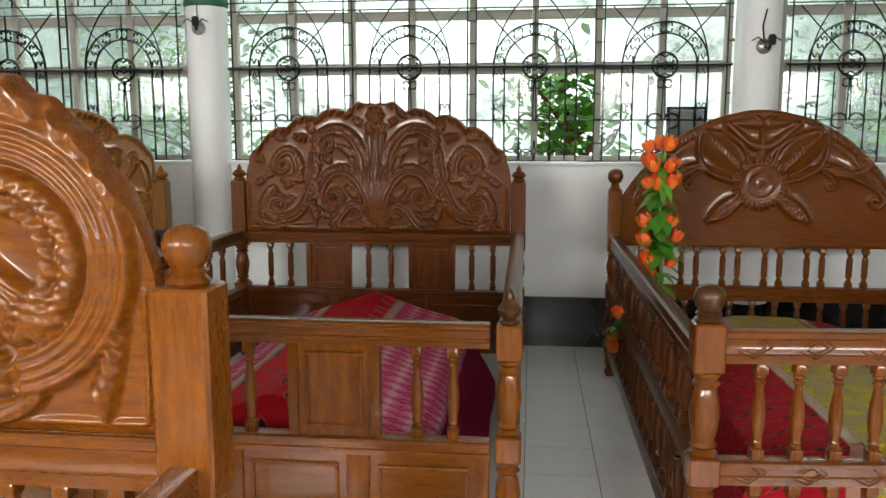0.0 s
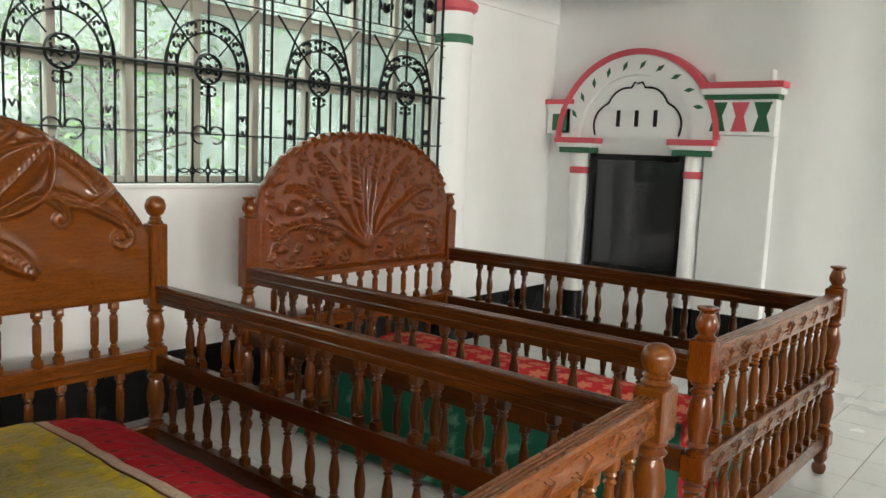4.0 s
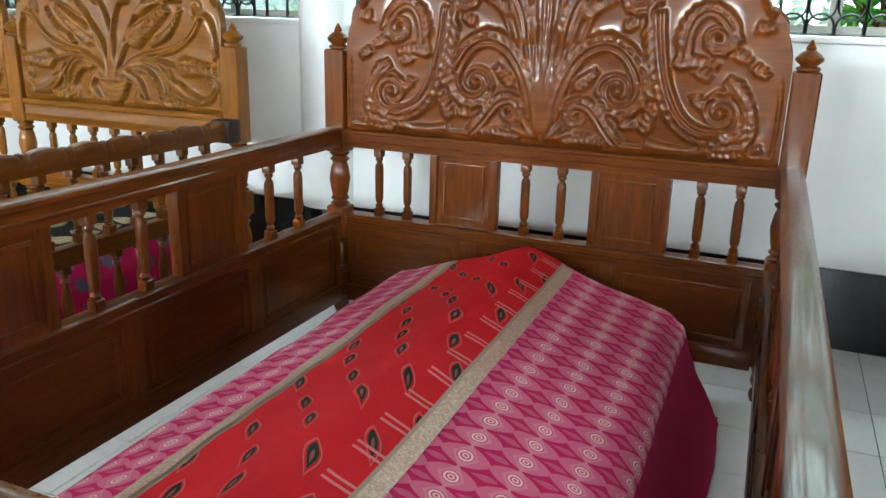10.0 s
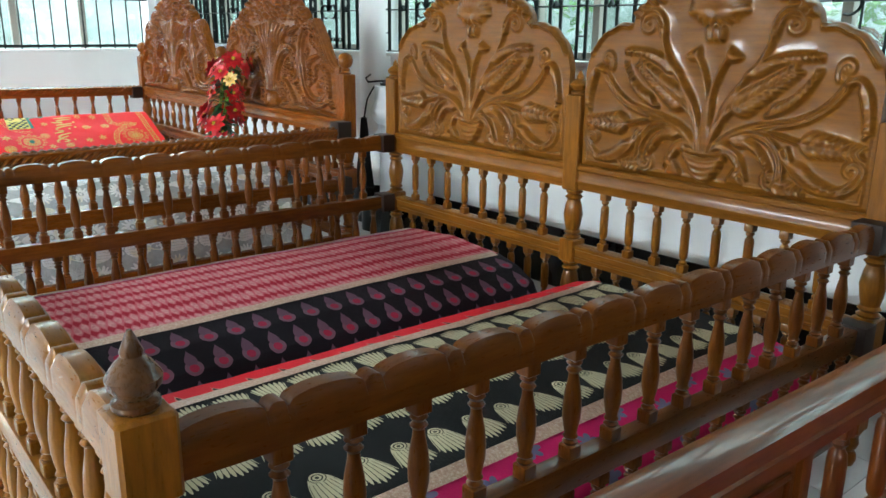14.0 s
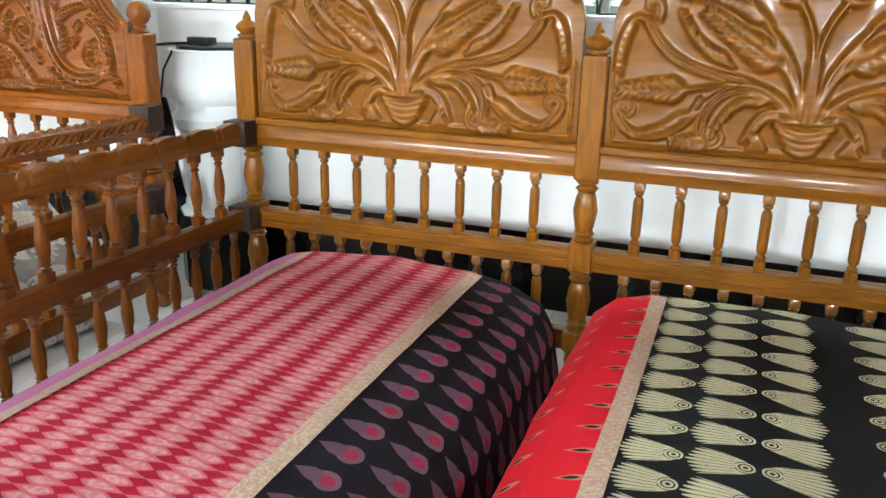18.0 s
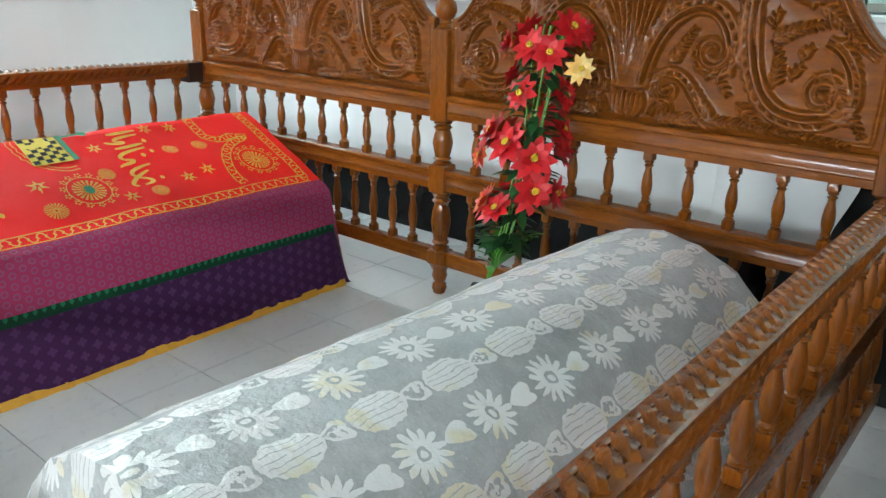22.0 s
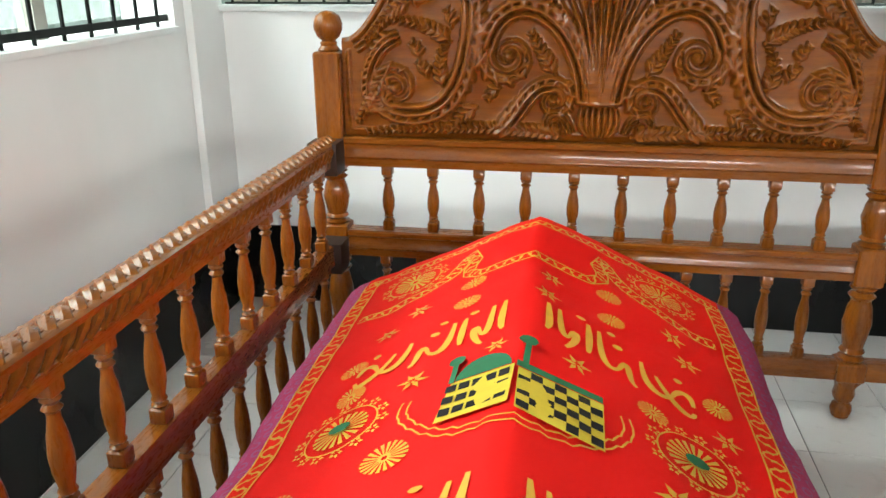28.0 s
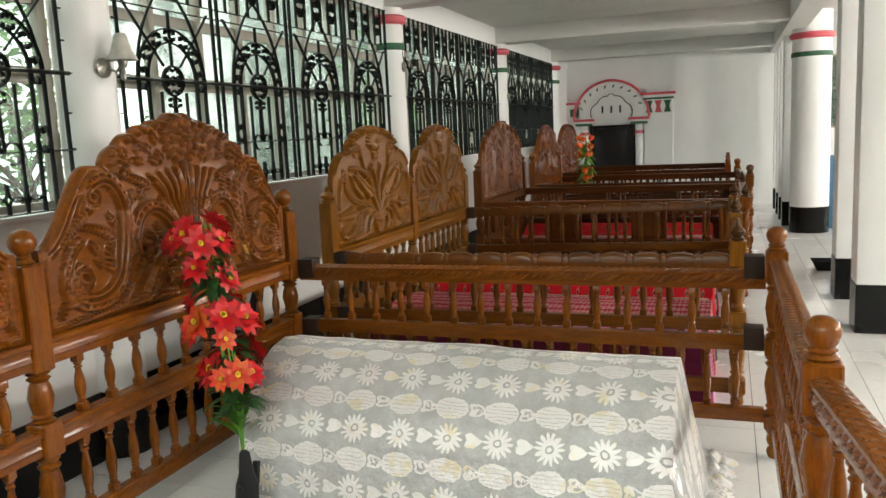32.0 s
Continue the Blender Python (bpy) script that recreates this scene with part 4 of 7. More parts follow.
def frond(rel, pts, size, h, both=True, gap=0.026, cx=0.0, sides=(1, -1)):
    """A stem with small leaves along it."""
    f = rel.both if both else rel.stroke
    kw = {"cx": cx} if both else {}
    f(pts, size * 0.16, h * 0.7, 0.5, **kw)
    done = 0.0
    total = sum((Vector(b) - Vector(a)).length for a, b in zip(pts, pts[1:]))
    nxt = gap * 0.5
    for a, b in zip(pts, pts[1:]):
        a, b = Vector(a), Vector(b)
        l = (b - a).length
        while nxt < done + l:
            p = a.lerp(b, (nxt - done) / l)
            d = (b - a).normalized()
            k = size * (1.0 - 0.55 * nxt / total)
            for s in sides:
                e = Vector((d.x * 0.75 - s * d.y * 0.66, d.y * 0.75 + s * d.x * 0.66)) * k
                f([(p.x, p.y), (p.x + e.x, p.y + e.y)], k * 0.28, h, 0.0, True, **kw)
            nxt += gap
        done += l


def acanthus(rel, cx, cz, r, start, hand, h, tail=None):
    """A scroll with leaves round its outside."""
    sp = spiral(cx, cz, r, 1.45, start, hand)
    rel.both(sp, r * 0.17, h, 0.55)
    rel.both([(cx, cz), (cx + 0.001, cz)], r * 0.20, h * 1.15)
    for k in range(1, 15, 2):
        a = Vector(sp[k])
        o = (a - Vector((cx, cz))).normalized()
        t = Vector((-o.y, o.x)) * hand
        e = a + o * r * 0.42 + t * r * 0.40
        m = a + o * r * 0.34
        rel.both([(a.x, a.y), (m.x, m.y), (e.x, e.y)], r * 0.15, h * 0.9, 0.0, True)
    if tail:
        rel.both(curve(tail[0], tail[1], sp[0]), r * 0.17, h, -0.0)


def flute(rel, pts, w, h, n=3, taper=0.5, mid=False):
    """A broad leaf or ribbon cut into n parallel ridges, mirrored."""
    pts = [Vector(q) for q in pts]
    m = len(pts) - 1
    for k in range(n):
        f = (k / (n - 1) - 0.5) if n > 1 else 0.0
        line = []
        for i, q in enumerate(pts):
            d = (pts[min(i + 1, m)] - pts[max(i - 1, 0)]).normalized()
            t = i / m
            s = math.sin(math.pi * (0.08 + 0.84 * t)) if mid else 1 - taper * t
            o = f * w * s
            line.append((q.x - d.y * o, q.y + d.x * o))
        rel.both(line, w / n * 0.66, h * (1.0 - 0.35 * abs(f)), taper, mid)


def curl(rel, pts, r, hand, w, h, lobes=1, n=3, turns=1.35, gap=None):
    """A fluted stem that runs along pts and rolls up into an eye, with leaf lobes on its outer side."""
    e, d = Vector(pts[-1]), (Vector(pts[-1]) - Vector(pts[-2])).normalized()
    c = e + hand * Vector((-d.y, d.x)) * r
    sp = spiral(c.x, c.y, r, turns, math.atan2(e.y - c.y, e.x - c.x), hand, 40)
    flute(rel, pts, w, h, n, 0.0)
    flute(rel, sp, w * 0.8, h, 2, 0.6)
    rel.both([(c.x, c.y), (c.x + 0.001, c.y)], r * 0.24, h * 1.25)
    if lobes:
        frond(rel, pts, w * 1.5, h * 0.85, gap=gap or w * 0.75, sides=(-hand,))
        frond(rel, sp[:18], w * 1.25, h * 0.85, gap=gap or w * 0.75, sides=(-hand,))


def ear(rel, p, q, bend, w, h):
    """A wheat ear or feathered leaf with a raised outline."""
    p, q = Vector(p), Vector(q)
    d = (q - p).normalized()
    s = Vector((-d.y, d.x))
    m = (p + q) / 2 + s * bend
    for k in (-1, 1):
        c = m + s * k * w * 1.5
        rel.both(curve((p.x, p.y), (c.x, c.y), (q.x, q.y)), w * 0.14, h, 0.2)
    frond(rel, curve((p.x, p.y), (m.x, m.y), (q.x, q.y)), w * 0.95, h * 0.9, gap=w * 0.42)


def rose(rel, x, z, r, h, both=True):
    f = rel.both if both and abs(x) > 1e-6 else rel.stroke
    for n, rr, rd, hh in ((8, 0.78, 0.30, 0.9), (6, 0.45, 0.24, 1.15), (1, 0.0, 0.22, 1.35)):
        for k in range(n):
            a = 2 * math.pi * k / n + rr
            f([(x + r * rr * math.cos(a), z + r * rr * math.sin(a)), (x + r * rr * math.cos(a) + 0.001, z + r * rr * math.sin(a))], r * rd, h * hh)


def fill(rel, hw, z0, top, size, h, seed, gap=0.046):
    """Small leaves in the ground that the main carving leaves free."""
    rnd = random.Random(seed)
    z = z0 + 0.045
    while z < top(0) - 0.05:
        x = 0.05
        while x < hw - 0.05:
            px, pz = x + rnd.uniform(-0.3, 0.3) * gap, z + rnd.uniform(-0.3, 0.3) * gap
            if pz < top(px) - 0.055:
                i, j = int((px - rel.x0) / rel.st), int((pz - rel.z0) / rel.st)
                k = int(size * 0.42 / rel.st)
                if rel.h[max(i - k, 0):i + k, max(j - k, 0):j + k].max(initial=0) < h * 0.5:
                    a = math.atan2(pz - z0 - 0.1, px) + rnd.uniform(-0.9, 0.9)
                    d = Vector((math.cos(a), math.sin(a))) * size * 0.55
                    s = Vector((-d.y, d.x)) * 0.5
                    frond(rel, curve((px - d.x, pz - d.y), (px + s.x, pz + s.y), (px + d.x, pz + d.y)), size * 0.62, h, gap=size * 0.36)
            x += gap
        z += gap


def edge_leaves(rel, top, x0, x1, inset, size, h, gap, lean=0.6):
    x = x0
    while x < x1:
        z = top(x) - inset
        s = (top(x + 0.01) - top(x - 0.01)) / 0.02
        s = max(min(s, 2.5), -2.5)
        d = Vector((1, s)).normalized()
        nrm = Vector((-d.y, d.x))
        e = nrm * size * 0.5 - d * size * lean
        rel.both([(x, z - size * 0.25), (x + e.x, z + e.y)], size * 0.24, h, 0.0, True)
        x += gap / math.sqrt(1 + s * s)


def rim(rel, top, x0, x1, inset, r, h, n=70):
    pts = []
    for k in range(n + 1):
        x = x0 + (x1 - x0) * k / n
        s = max(min((top(x + 0.008) - top(x - 0.008)) / 0.016, 3.0), -3.0)
        d = Vector((1, s)).normalized()
        pts.append((x + d.y * inset, top(x) - d.x * inset))
    rel.stroke(pts, r, h)


def carved_panel(rel, x0, x1, z0, top, mat, parent, y, thick=0.034, nx=430, nz=185, label="", at=None):
    xs = np.linspace(x0, x1, nx)
    tops = np.array([top(x) for x in xs])
    v = np.linspace(0, 1, nz)
    X = np.repeat(xs[:, None], nz, 1)
    Z = z0 + v[None, :] * (tops[:, None] - z0)
    H = rel.at(X, Z)
    edge = np.minimum(np.minimum(v[None, :] * (tops[:, None] - z0), (1 - v[None, :]) * (tops[:, None] - z0)), 0.012) / 0.012
    Y = y - thick / 2 - H * (0.25 + 0.75 * edge) + 0.006 * (1 - edge)
    n = nx * nz
    co = np.stack([X, Y, Z], -1).reshape(-1, 3)
    ring_i = [i * nz for i in range(nx)] + [(nx - 1) * nz + j for j in range(1, nz)] + [i * nz + nz - 1 for i in range(nx - 2, -1, -1)] + [j for j in range(nz - 2, 0, -1)]
    back = co[ring_i].copy()
    back[:, 1] = y + thick / 2
    co = np.vstack([co, back])
    faces = [(i * nz + j, (i + 1) * nz + j, (i + 1) * nz + j + 1, i * nz + j + 1) for i in range(nx - 1) for j in range(nz - 1)]
    m = len(ring_i)
    faces += [(ring_i[(k + 1) % m], ring_i[k], n + k, n + (k + 1) % m) for k in range(m)]
    t0 = n + nx + nz - 2
    faces += [(n + i + 1, n + i, t0 + (nx - 1 - i), t0 + (nx - 2 - i)) for i in range(nx - 1)]
    me = bpy.data.meshes.new("carved_panel")
    me.from_pydata(co.tolist(), [], faces)
    me.materials.append(mat)
    me.polygons.foreach_set("use_smooth", [True] * len(me.polygons))
    me.set_sharp_from_angle(angle=radians(60))
    me.validate()
    return part("carved_panel", me, None, parent, label, at)
SPINDLES = {}


def spindle_mesh(h, kind, mat):
    """A turned baluster with square ends, h tall, standing on its own origin."""
    key = (round(h, 3), kind, mat.name)
    if key not in SPINDLES:
        bm = bmesh.new()
        s = 0.017 if kind != "thin" else 0.014
        e = min(0.032, h * 0.16)
        a, l = e, h - 2 * e
        if kind == "vase":
            q = ((0.013, 0), (0.0165, 0.03), (0.010, 0.06), (0.016, 0.09), (0.0125, 0.13), (0.0185, 0.30), (0.0195, 0.45), (0.0165, 0.62), (0.011, 0.78), (0.0105, 0.84), (0.0165, 0.88), (0.010, 0.92), (0.0165, 0.96), (0.013, 1))
        elif kind == "barrel":
            q = ((0.013, 0), (0.016, 0.05), (0.009, 0.10), (0.015, 0.15), (0.0165, 0.22), (0.0170, 0.78), (0.015, 0.85), (0.009, 0.90), (0.016, 0.95), (0.013, 1))
        else:
            q = ((0.012, 0), (0.014, 0.04), (0.009, 0.08), (0.0135, 0.12), (0.0105, 0.20), (0.0150, 0.5), (0.0105, 0.80), (0.0135, 0.88), (0.009, 0.92), (0.014, 0.96), (0.012, 1))
        loft(bm, [(1, s - 0.002, 0), (1, s, 0.003), (1, s, e - 0.003), (1, s - 0.003, e)] + [(0, r, a + l * t) for r, t in q] + [(1, s - 0.003, h - e), (1, s, h - e + 0.003), (1, s, h - 0.003), (1, s - 0.002, h)])
        SPINDLES[key] = mesh_of("spindle", bm, mat)
    return SPINDLES[key]


FINIALS = {
    "urn": ((0.030, 0), (0.036, 0.006), (0.036, 0.013), (0.024, 0.018), (0.040, 0.032), (0.042, 0.042), (0.030, 0.056), (0.014, 0.066), (0.016, 0.072), (0.009, 0.084), (0.003, 0.096)),
    "ball": ((0.030, 0), (0.034, 0.006), (0.024, 0.018), (0.026, 0.026), (0.020, 0.032), (0.034, 0.044), (0.043, 0.064), (0.044, 0.082), (0.036, 0.104), (0.018, 0.117), (0.002, 0.120)),
    "small_urn": ((0.026, 0), (0.031, 0.006), (0.031, 0.013), (0.020, 0.018), (0.034, 0.034), (0.036, 0.046), (0.025, 0.063), (0.014, 0.074), (0.015, 0.080), (0.009, 0.095), (0.003, 0.108)),
    "knob": ((0.034, 0), (0.040, 0.008), (0.030, 0.018), (0.036, 0.026), (0.028, 0.033), (0.036, 0.044), (0.042, 0.062), (0.042, 0.076), (0.036, 0.092), (0.020, 0.103), (0.003, 0.106)),
    "bigball": ((0.036, 0), (0.042, 0.010), (0.034, 0.022), (0.040, 0.030), (0.032, 0.038), (0.044, 0.052), (0.058, 0.078), (0.060, 0.098), (0.052, 0.124), (0.030, 0.142), (0.003, 0.146)),
    "bell": ((0.028, 0), (0.034, 0.006), (0.023, 0.016), (0.034, 0.034), (0.036, 0.052), (0.027, 0.076), (0.022, 0.086), (0.034, 0.096), (0.035, 0.103), (0.012, 0.107), (0.003, 0.108)),
}
POSTS = {}


def post(parent, x, y, top, rails, mat, finial, half=0.042, finial_mat=None):
    """A bed post: bulb foot, turned lengths between square blocks at the rails, square head, finial."""
    key = (round(top, 3), tuple(rails), mat.name, half)
    if key not in POSTS:
        bm = bmesh.new()
        rings = [(0, r, z) for r, z in ((0.016, 0), (0.026, 0.006), (0.033, 0.028), (0.030, 0.046), (0.020, 0.056), (0.028, 0.066), (0.034, 0.085), (0.030, 0.11))]
        z, q = 0.11, half
        for a, b in rails:
            if a - z > 0.05:
                rings += [(0, q * r, z + (a - z) * t) for r, t in ((0.8, 0), (0.95, 0.04), (0.6, 0.08), (0.9, 0.13), (0.72, 0.18), (0.85, 0.30), (1.02, 0.5), (0.85, 0.70), (0.68, 0.80), (0.95, 0.86), (0.65, 0.91), (0.95, 0.96), (0.8, 1))]
            rings += [(1, q - 0.005, a), (1, q, a + 0.005), (1, q, b - 0.005), (1, q - 0.005, b)]
            z = b
        loft(bm, rings)
        POSTS[key] = mesh_of("post", bm, mat)
    p = part("post", POSTS[key], None, parent, "", pose(x, y, 0))
    knob = finial_mat or mat
    key = (finial, knob.name)
    if key not in POSTS:
        bm = bmesh.new()
        lathe(bm, FINIALS[finial], 22)
        POSTS[key] = mesh_of("finial", bm, knob)
    part("finial", POSTS[key], None, p, "", pose(0, 0, rails[-1][1] - 0.001))
    return p


def rail_bm(l, z0, z1, t, style):
    bm = bmesh.new()
    if style == "wavy":
        n = int(l / 0.0042)
        rows = []
        for k in range(n + 1):
            x = l * k / n
            f = (x / 0.166) % 1.0
            up = 0.006 * math.sin(math.pi * (f - 0.03) / 0.16) ** 0.5 - 0.006 if 0.03 < f < 0.19 else -0.010
            if 0.23 < f < 0.99:
                up = 0.014 * math.sin(math.pi * (f - 0.23) / 0.76) ** 0.5 - 0.007
            rows.append([bm.verts.new(p) for p in ((x, -t, z0), (x, -t, z1 - 0.02 + up), (x, -t * 0.6, z1 + up), (x, t * 0.6, z1 + up), (x, t, z1 - 0.02 + up), (x, t, z0))])
        for a, b in zip(rows, rows[1:]):
            for i in range(6):
                bm.faces.new((a[i], b[i], b[(i + 1) % 6], a[(i + 1) % 6]))
        bm.faces.new(rows[0]), bm.faces.new(rows[-1][::-1])
        bmesh.ops.recalc_face_normals(bm, faces=bm.faces)
        return bm
    if style in ("rope", "ledge", "smooth", "diamond"):
        h = z1 - z0
        prof = ((-t, z0), (-t, z0 + 0.25 * h), (-t - 0.004, z0 + 0.30 * h), (-t - 0.004, z0 + 0.36 * h), (-t, z0 + 0.42 * h), (-t, z1 - 0.26 * h), (-t - 0.008, z1 - 0.2 * h), (-t - 0.008, z1 - 0.06 * h), (-t - 0.002, z1), (-t * 0.62, z1), (-t * 0.55, z1 - 0.004), (-t * 0.48, z1), (-t * 0.10, z1), (-t * 0.04, z1 - 0.004))
        if style == "smooth":
            prof = prof[:9] + ((-t * 0.5, z1 + 0.002),)
        loop = list(prof) + [(-y, z) for y, z in reversed(prof)]
        a = [bm.verts.new((0, y, z)) for y, z in loop]
        b = [bm.verts.new((l, y, z)) for y, z in loop]
        m = len(loop)
        for i in range(m):
            bm.faces.new((a[i], b[i], b[(i + 1) % m], a[(i + 1) % m]))
        bm.faces.new(a), bm.faces.new(b[::-1])
        bmesh.ops.recalc_face_normals(bm, faces=bm.faces)
        return bm
    return box(bm, 0, l, -t, t, z0, z1, bevel=0.005)


def rope_bm(l, z, t):
    """Twisted reeding along the top of a rail."""
    bm = bmesh.new()
    n = int(l / 0.037)
    for k in range(n):
        x = (k + 0.5) * l / n
        pts = [(x - 0.062, -t + 0.002, z - 0.046), (x - 0.034, -t * 0.92, z - 0.022), (x - 0.014, -t * 0.62, z - 0.006), (x, 0, z), (x + 0.014, t * 0.62, z - 0.006), (x + 0.034, t * 0.92, z - 0.022), (x + 0.062, t - 0.002, z - 0.046)]
        tube(bm, pts, [0.006, 0.0115, 0.0155, 0.0165, 0.0155, 0.0115, 0.006], 8)
    return bm


def diamonds_bm(l, z0, z1, t):
    bm = bmesh.new()
    n = max(int(l / 0.15), 1)
    for k in range(n):
        x, z = (k + 0.5) * l / n, (z0 + z1) / 2
        for r in (0.046, 0.027):
            q = [(x - r, -t - 0.001, z - 0.2 * r), (x - 0.1 * r, -t - 0.001, z - r * 0.66), (x + r, -t - 0.001, z + 0.1 * r), (x + 0.2 * r, -t - 0.001, z + r * 0.66)]
            if k % 3 == 1:
                q.append((x - 0.8 * r, -t - 0.001, z + 0.1 * r))
            tube(bm, q, 0.0026, 4)
            tube(bm, [(a, -b, c) for a, b, c in q], 0.0026, 4)
    return bm


def sheared(bm, m):
    bm.transform(m)
    return bm


def run(parent, p0, p1, rails, rows, mat, kind="vase", rail_mat=None, rise=0.0):
    """A length of railing from p0 to p1: rails (z0, z1, half thickness, style) and rows of spindles (z0, z1, count or list of places)."""
    a, b = Vector(p0), Vector(p1)
    l, ang = (b - a).length, math.degrees(math.atan2(b.y - a.y, b.x - a.x))
    m = pose(a.x, a.y, 0, 0, 0, ang)
    for z0, z1, t, style in rails:
        up = Matrix(((1, 0, 0, 0), (0, 1, 0, 0), (rise / l, 0, 1, 0), (0, 0, 0, 1)))
        bm = rail_bm(l, z0, z1, t, style)
        bm.transform(up)
        r = part("rail", bm, ALONG[(rail_mat or mat).name], parent, "", m)
        if style == "rope":
            tagged(part("rope_moulding", sheared(rope_bm(l, z1 - 0.004, t + 0.004), up), ALONG[(rail_mat or mat).name], r), kind="stuff")
        if style == "diamond":
            tagged(part("diamond_carving", diamonds_bm(l, z0, z1, t + 0.004), ALONG[(rail_mat or mat).name], r), kind="stuff")
    for z0, z1, n in rows:
        me = spindle_mesh(z1 - z0, kind, mat)
        xs = [l * (k + 1) / (n + 1) for k in range(n)] if isinstance(n, int) else [l * f for f in n]
        for x in xs:
            part("spindle", me, None, parent, "", m @ pose(x, 0, z0 + rise * x / l))
    return m, l


def panel_moulding(x0, x1, z0, z1, y):
    """A raised inner frame on both faces of a panel."""
    bm = bmesh.new()
    for s in (-1, 1):
        a, b = sorted((s * y, s * (y + 0.007)))
        for q in ((x0, x1, z0, z0 + 0.012), (x0, x1, z1 - 0.012, z1), (x0, x0 + 0.012, z0 + 0.0125, z1 - 0.0125), (x1 - 0.012, x1, z0 + 0.0125, z1 - 0.0125)):
            box(bm, q[0], q[1], a, b, q[2], q[3], bevel=0.003)
    return bm


def panelled_run(parent, p0, p1, segs, z_low, z_a, z_b, z_top, mat, kind="barrel", lower=3, rail_mat=None):
    """Railing with a solid panelled foot and, above it, groups of spindles between panels."""
    a, b = Vector(p0), Vector(p1)
    l, ang = (b - a).length, math.degrees(math.atan2(b.y - a.y, b.x - a.x))
    m = pose(a.x, a.y, 0, 0, 0, ang)
    part("rail", rail_bm(l, z_b, z_top, 0.026, "smooth"), ALONG[(rail_mat or mat).name], parent, "", m)
    part("rail", rail_bm(l, z_a - 0.055, z_a, 0.024, "ledge"), ALONG[mat.name], parent, "", m)
    part("foot_board", boxed(0, l, -0.012, 0.012, z_low, z_a - 0.054), ALONG[mat.name], parent, "", m)
    part("rail", rail_bm(l, z_low - 0.05, z_low + 0.02, 0.024, "plain"), ALONG[mat.name], parent, "", m)
    for k in range(lower + 1):
        x = l * k / lower
        part("stile", boxed(max(x - 0.035, 0.0), min(x + 0.035, l), -0.021, 0.021, z_low + 0.021, z_a - 0.056, bevel=0.004), mat, parent, "", m)
    for k in range(lower):
        part("moulding", panel_moulding(l * k / lower + 0.06, l * (k + 1) / lower - 0.06, z_low + 0.045, z_a - 0.085, 0.0122), mat, parent, "", m)
    total = sum(s[1] for s in segs)
    x = 0.0
    me = spindle_mesh(z_b - z_a, kind, mat)
    for s in segs:
        w = l * s[1] / total
        if s[0] == "p":
            part("panel", boxed(x + 0.03, x + w - 0.03, -0.010, 0.010, z_a, z_b), mat, parent, "", m)
            part("moulding", panel_moulding(x + 0.052, x + w - 0.052, z_a + 0.025, z_b - 0.025, 0.0102), mat, parent, "", m)
            for q in (x, x + w - 0.031):
                part("stile", boxed(q, q + 0.031, -0.021, 0.021, z_a + 0.001, z_b - 0.001, bevel=0.004), mat, parent, "", m)
        else:
            for f in s[2] if isinstance(s[2], tuple) else [(k + 1) / (s[2] + 1) for k in range(s[2])]:
                part("spindle", me, None, parent, "", m @ pose(x + w * f, 0, z_a))
        x += w
    return m, l


# outlines of the carved boards, about their middles
def top_a(hw):
    def f(x):
        u = min(abs(x) / hw, 1.0)
        z = 1.135 + 0.405 * math.sqrt(max(1 - u * u, 0)) ** 0.92
        z += 0.034 * abs(math.sin(u * 14.0)) ** 0.7 * (1 if u < 0.97 else 0)
        return z + 0.032 * math.exp(-(x / 0.05) ** 2) + 0.02 * math.exp(-((abs(x) - 0.10) / 0.03) ** 2)
    return f


def top_b(hw):
    def f(x):
        u = min(abs(x) / hw, 1.0)
        return 1.055 + 0.475 * max(1 - u ** 2.2, 0) ** 0.92 + 0.008 * math.exp(-(x / 0.12) ** 4)
    return f


def top_c(hw):
    def f(x):
        u = min(abs(x) / hw, 1.0)
        return 1.14 + 0.40 * max(1 - u ** 2.7, 0) ** 0.62 + 0.006 * math.sin(x * 95)
    return f


def top_d(hw):
    def f(x):
        u = min(abs(x) / hw, 1.0)
        outer = 1.19 + 0.215 * math.sqrt(max(1 - ((u - 0.66) / 0.345) ** 2, 0)) if u > 0.5 else 0
        inner = 1.40 + 0.16 * math.sqrt(max(1 - (u / 0.62) ** 2, 0)) if u < 0.62 else 0
        return max(outer, inner) + 0.006 * abs(math.sin(x * 42))
    return f


def top_e(hw):
    def f(x):
        u = min(abs(x) / hw, 1.0)
        t = min(max((u - 0.66) / 0.34, 0), 1)
        outer = 1.165 + 0.27 * (0.5 + 0.5 * math.cos(math.pi * t)) if u > 0.54 else 0
        if 0.54 < u < 0.66:
            outer = 1.405 + 0.03 * math.sqrt(max(1 - ((0.66 - u) / 0.13) ** 2, 0))
        inner = 1.435 + 0.165 * max(1 - (u / 0.57) ** 2, 0) ** 0.75 + 0.012 * abs(math.sin(x * 34)) if u < 0.57 else 0
        return max(outer, inner) + 0.02 * math.exp(-(x / 0.07) ** 4)
    return f


def bez(z0, *pts, n=16):
    return curve(*[(x, z0 + z) for x, z in pts], n=n)


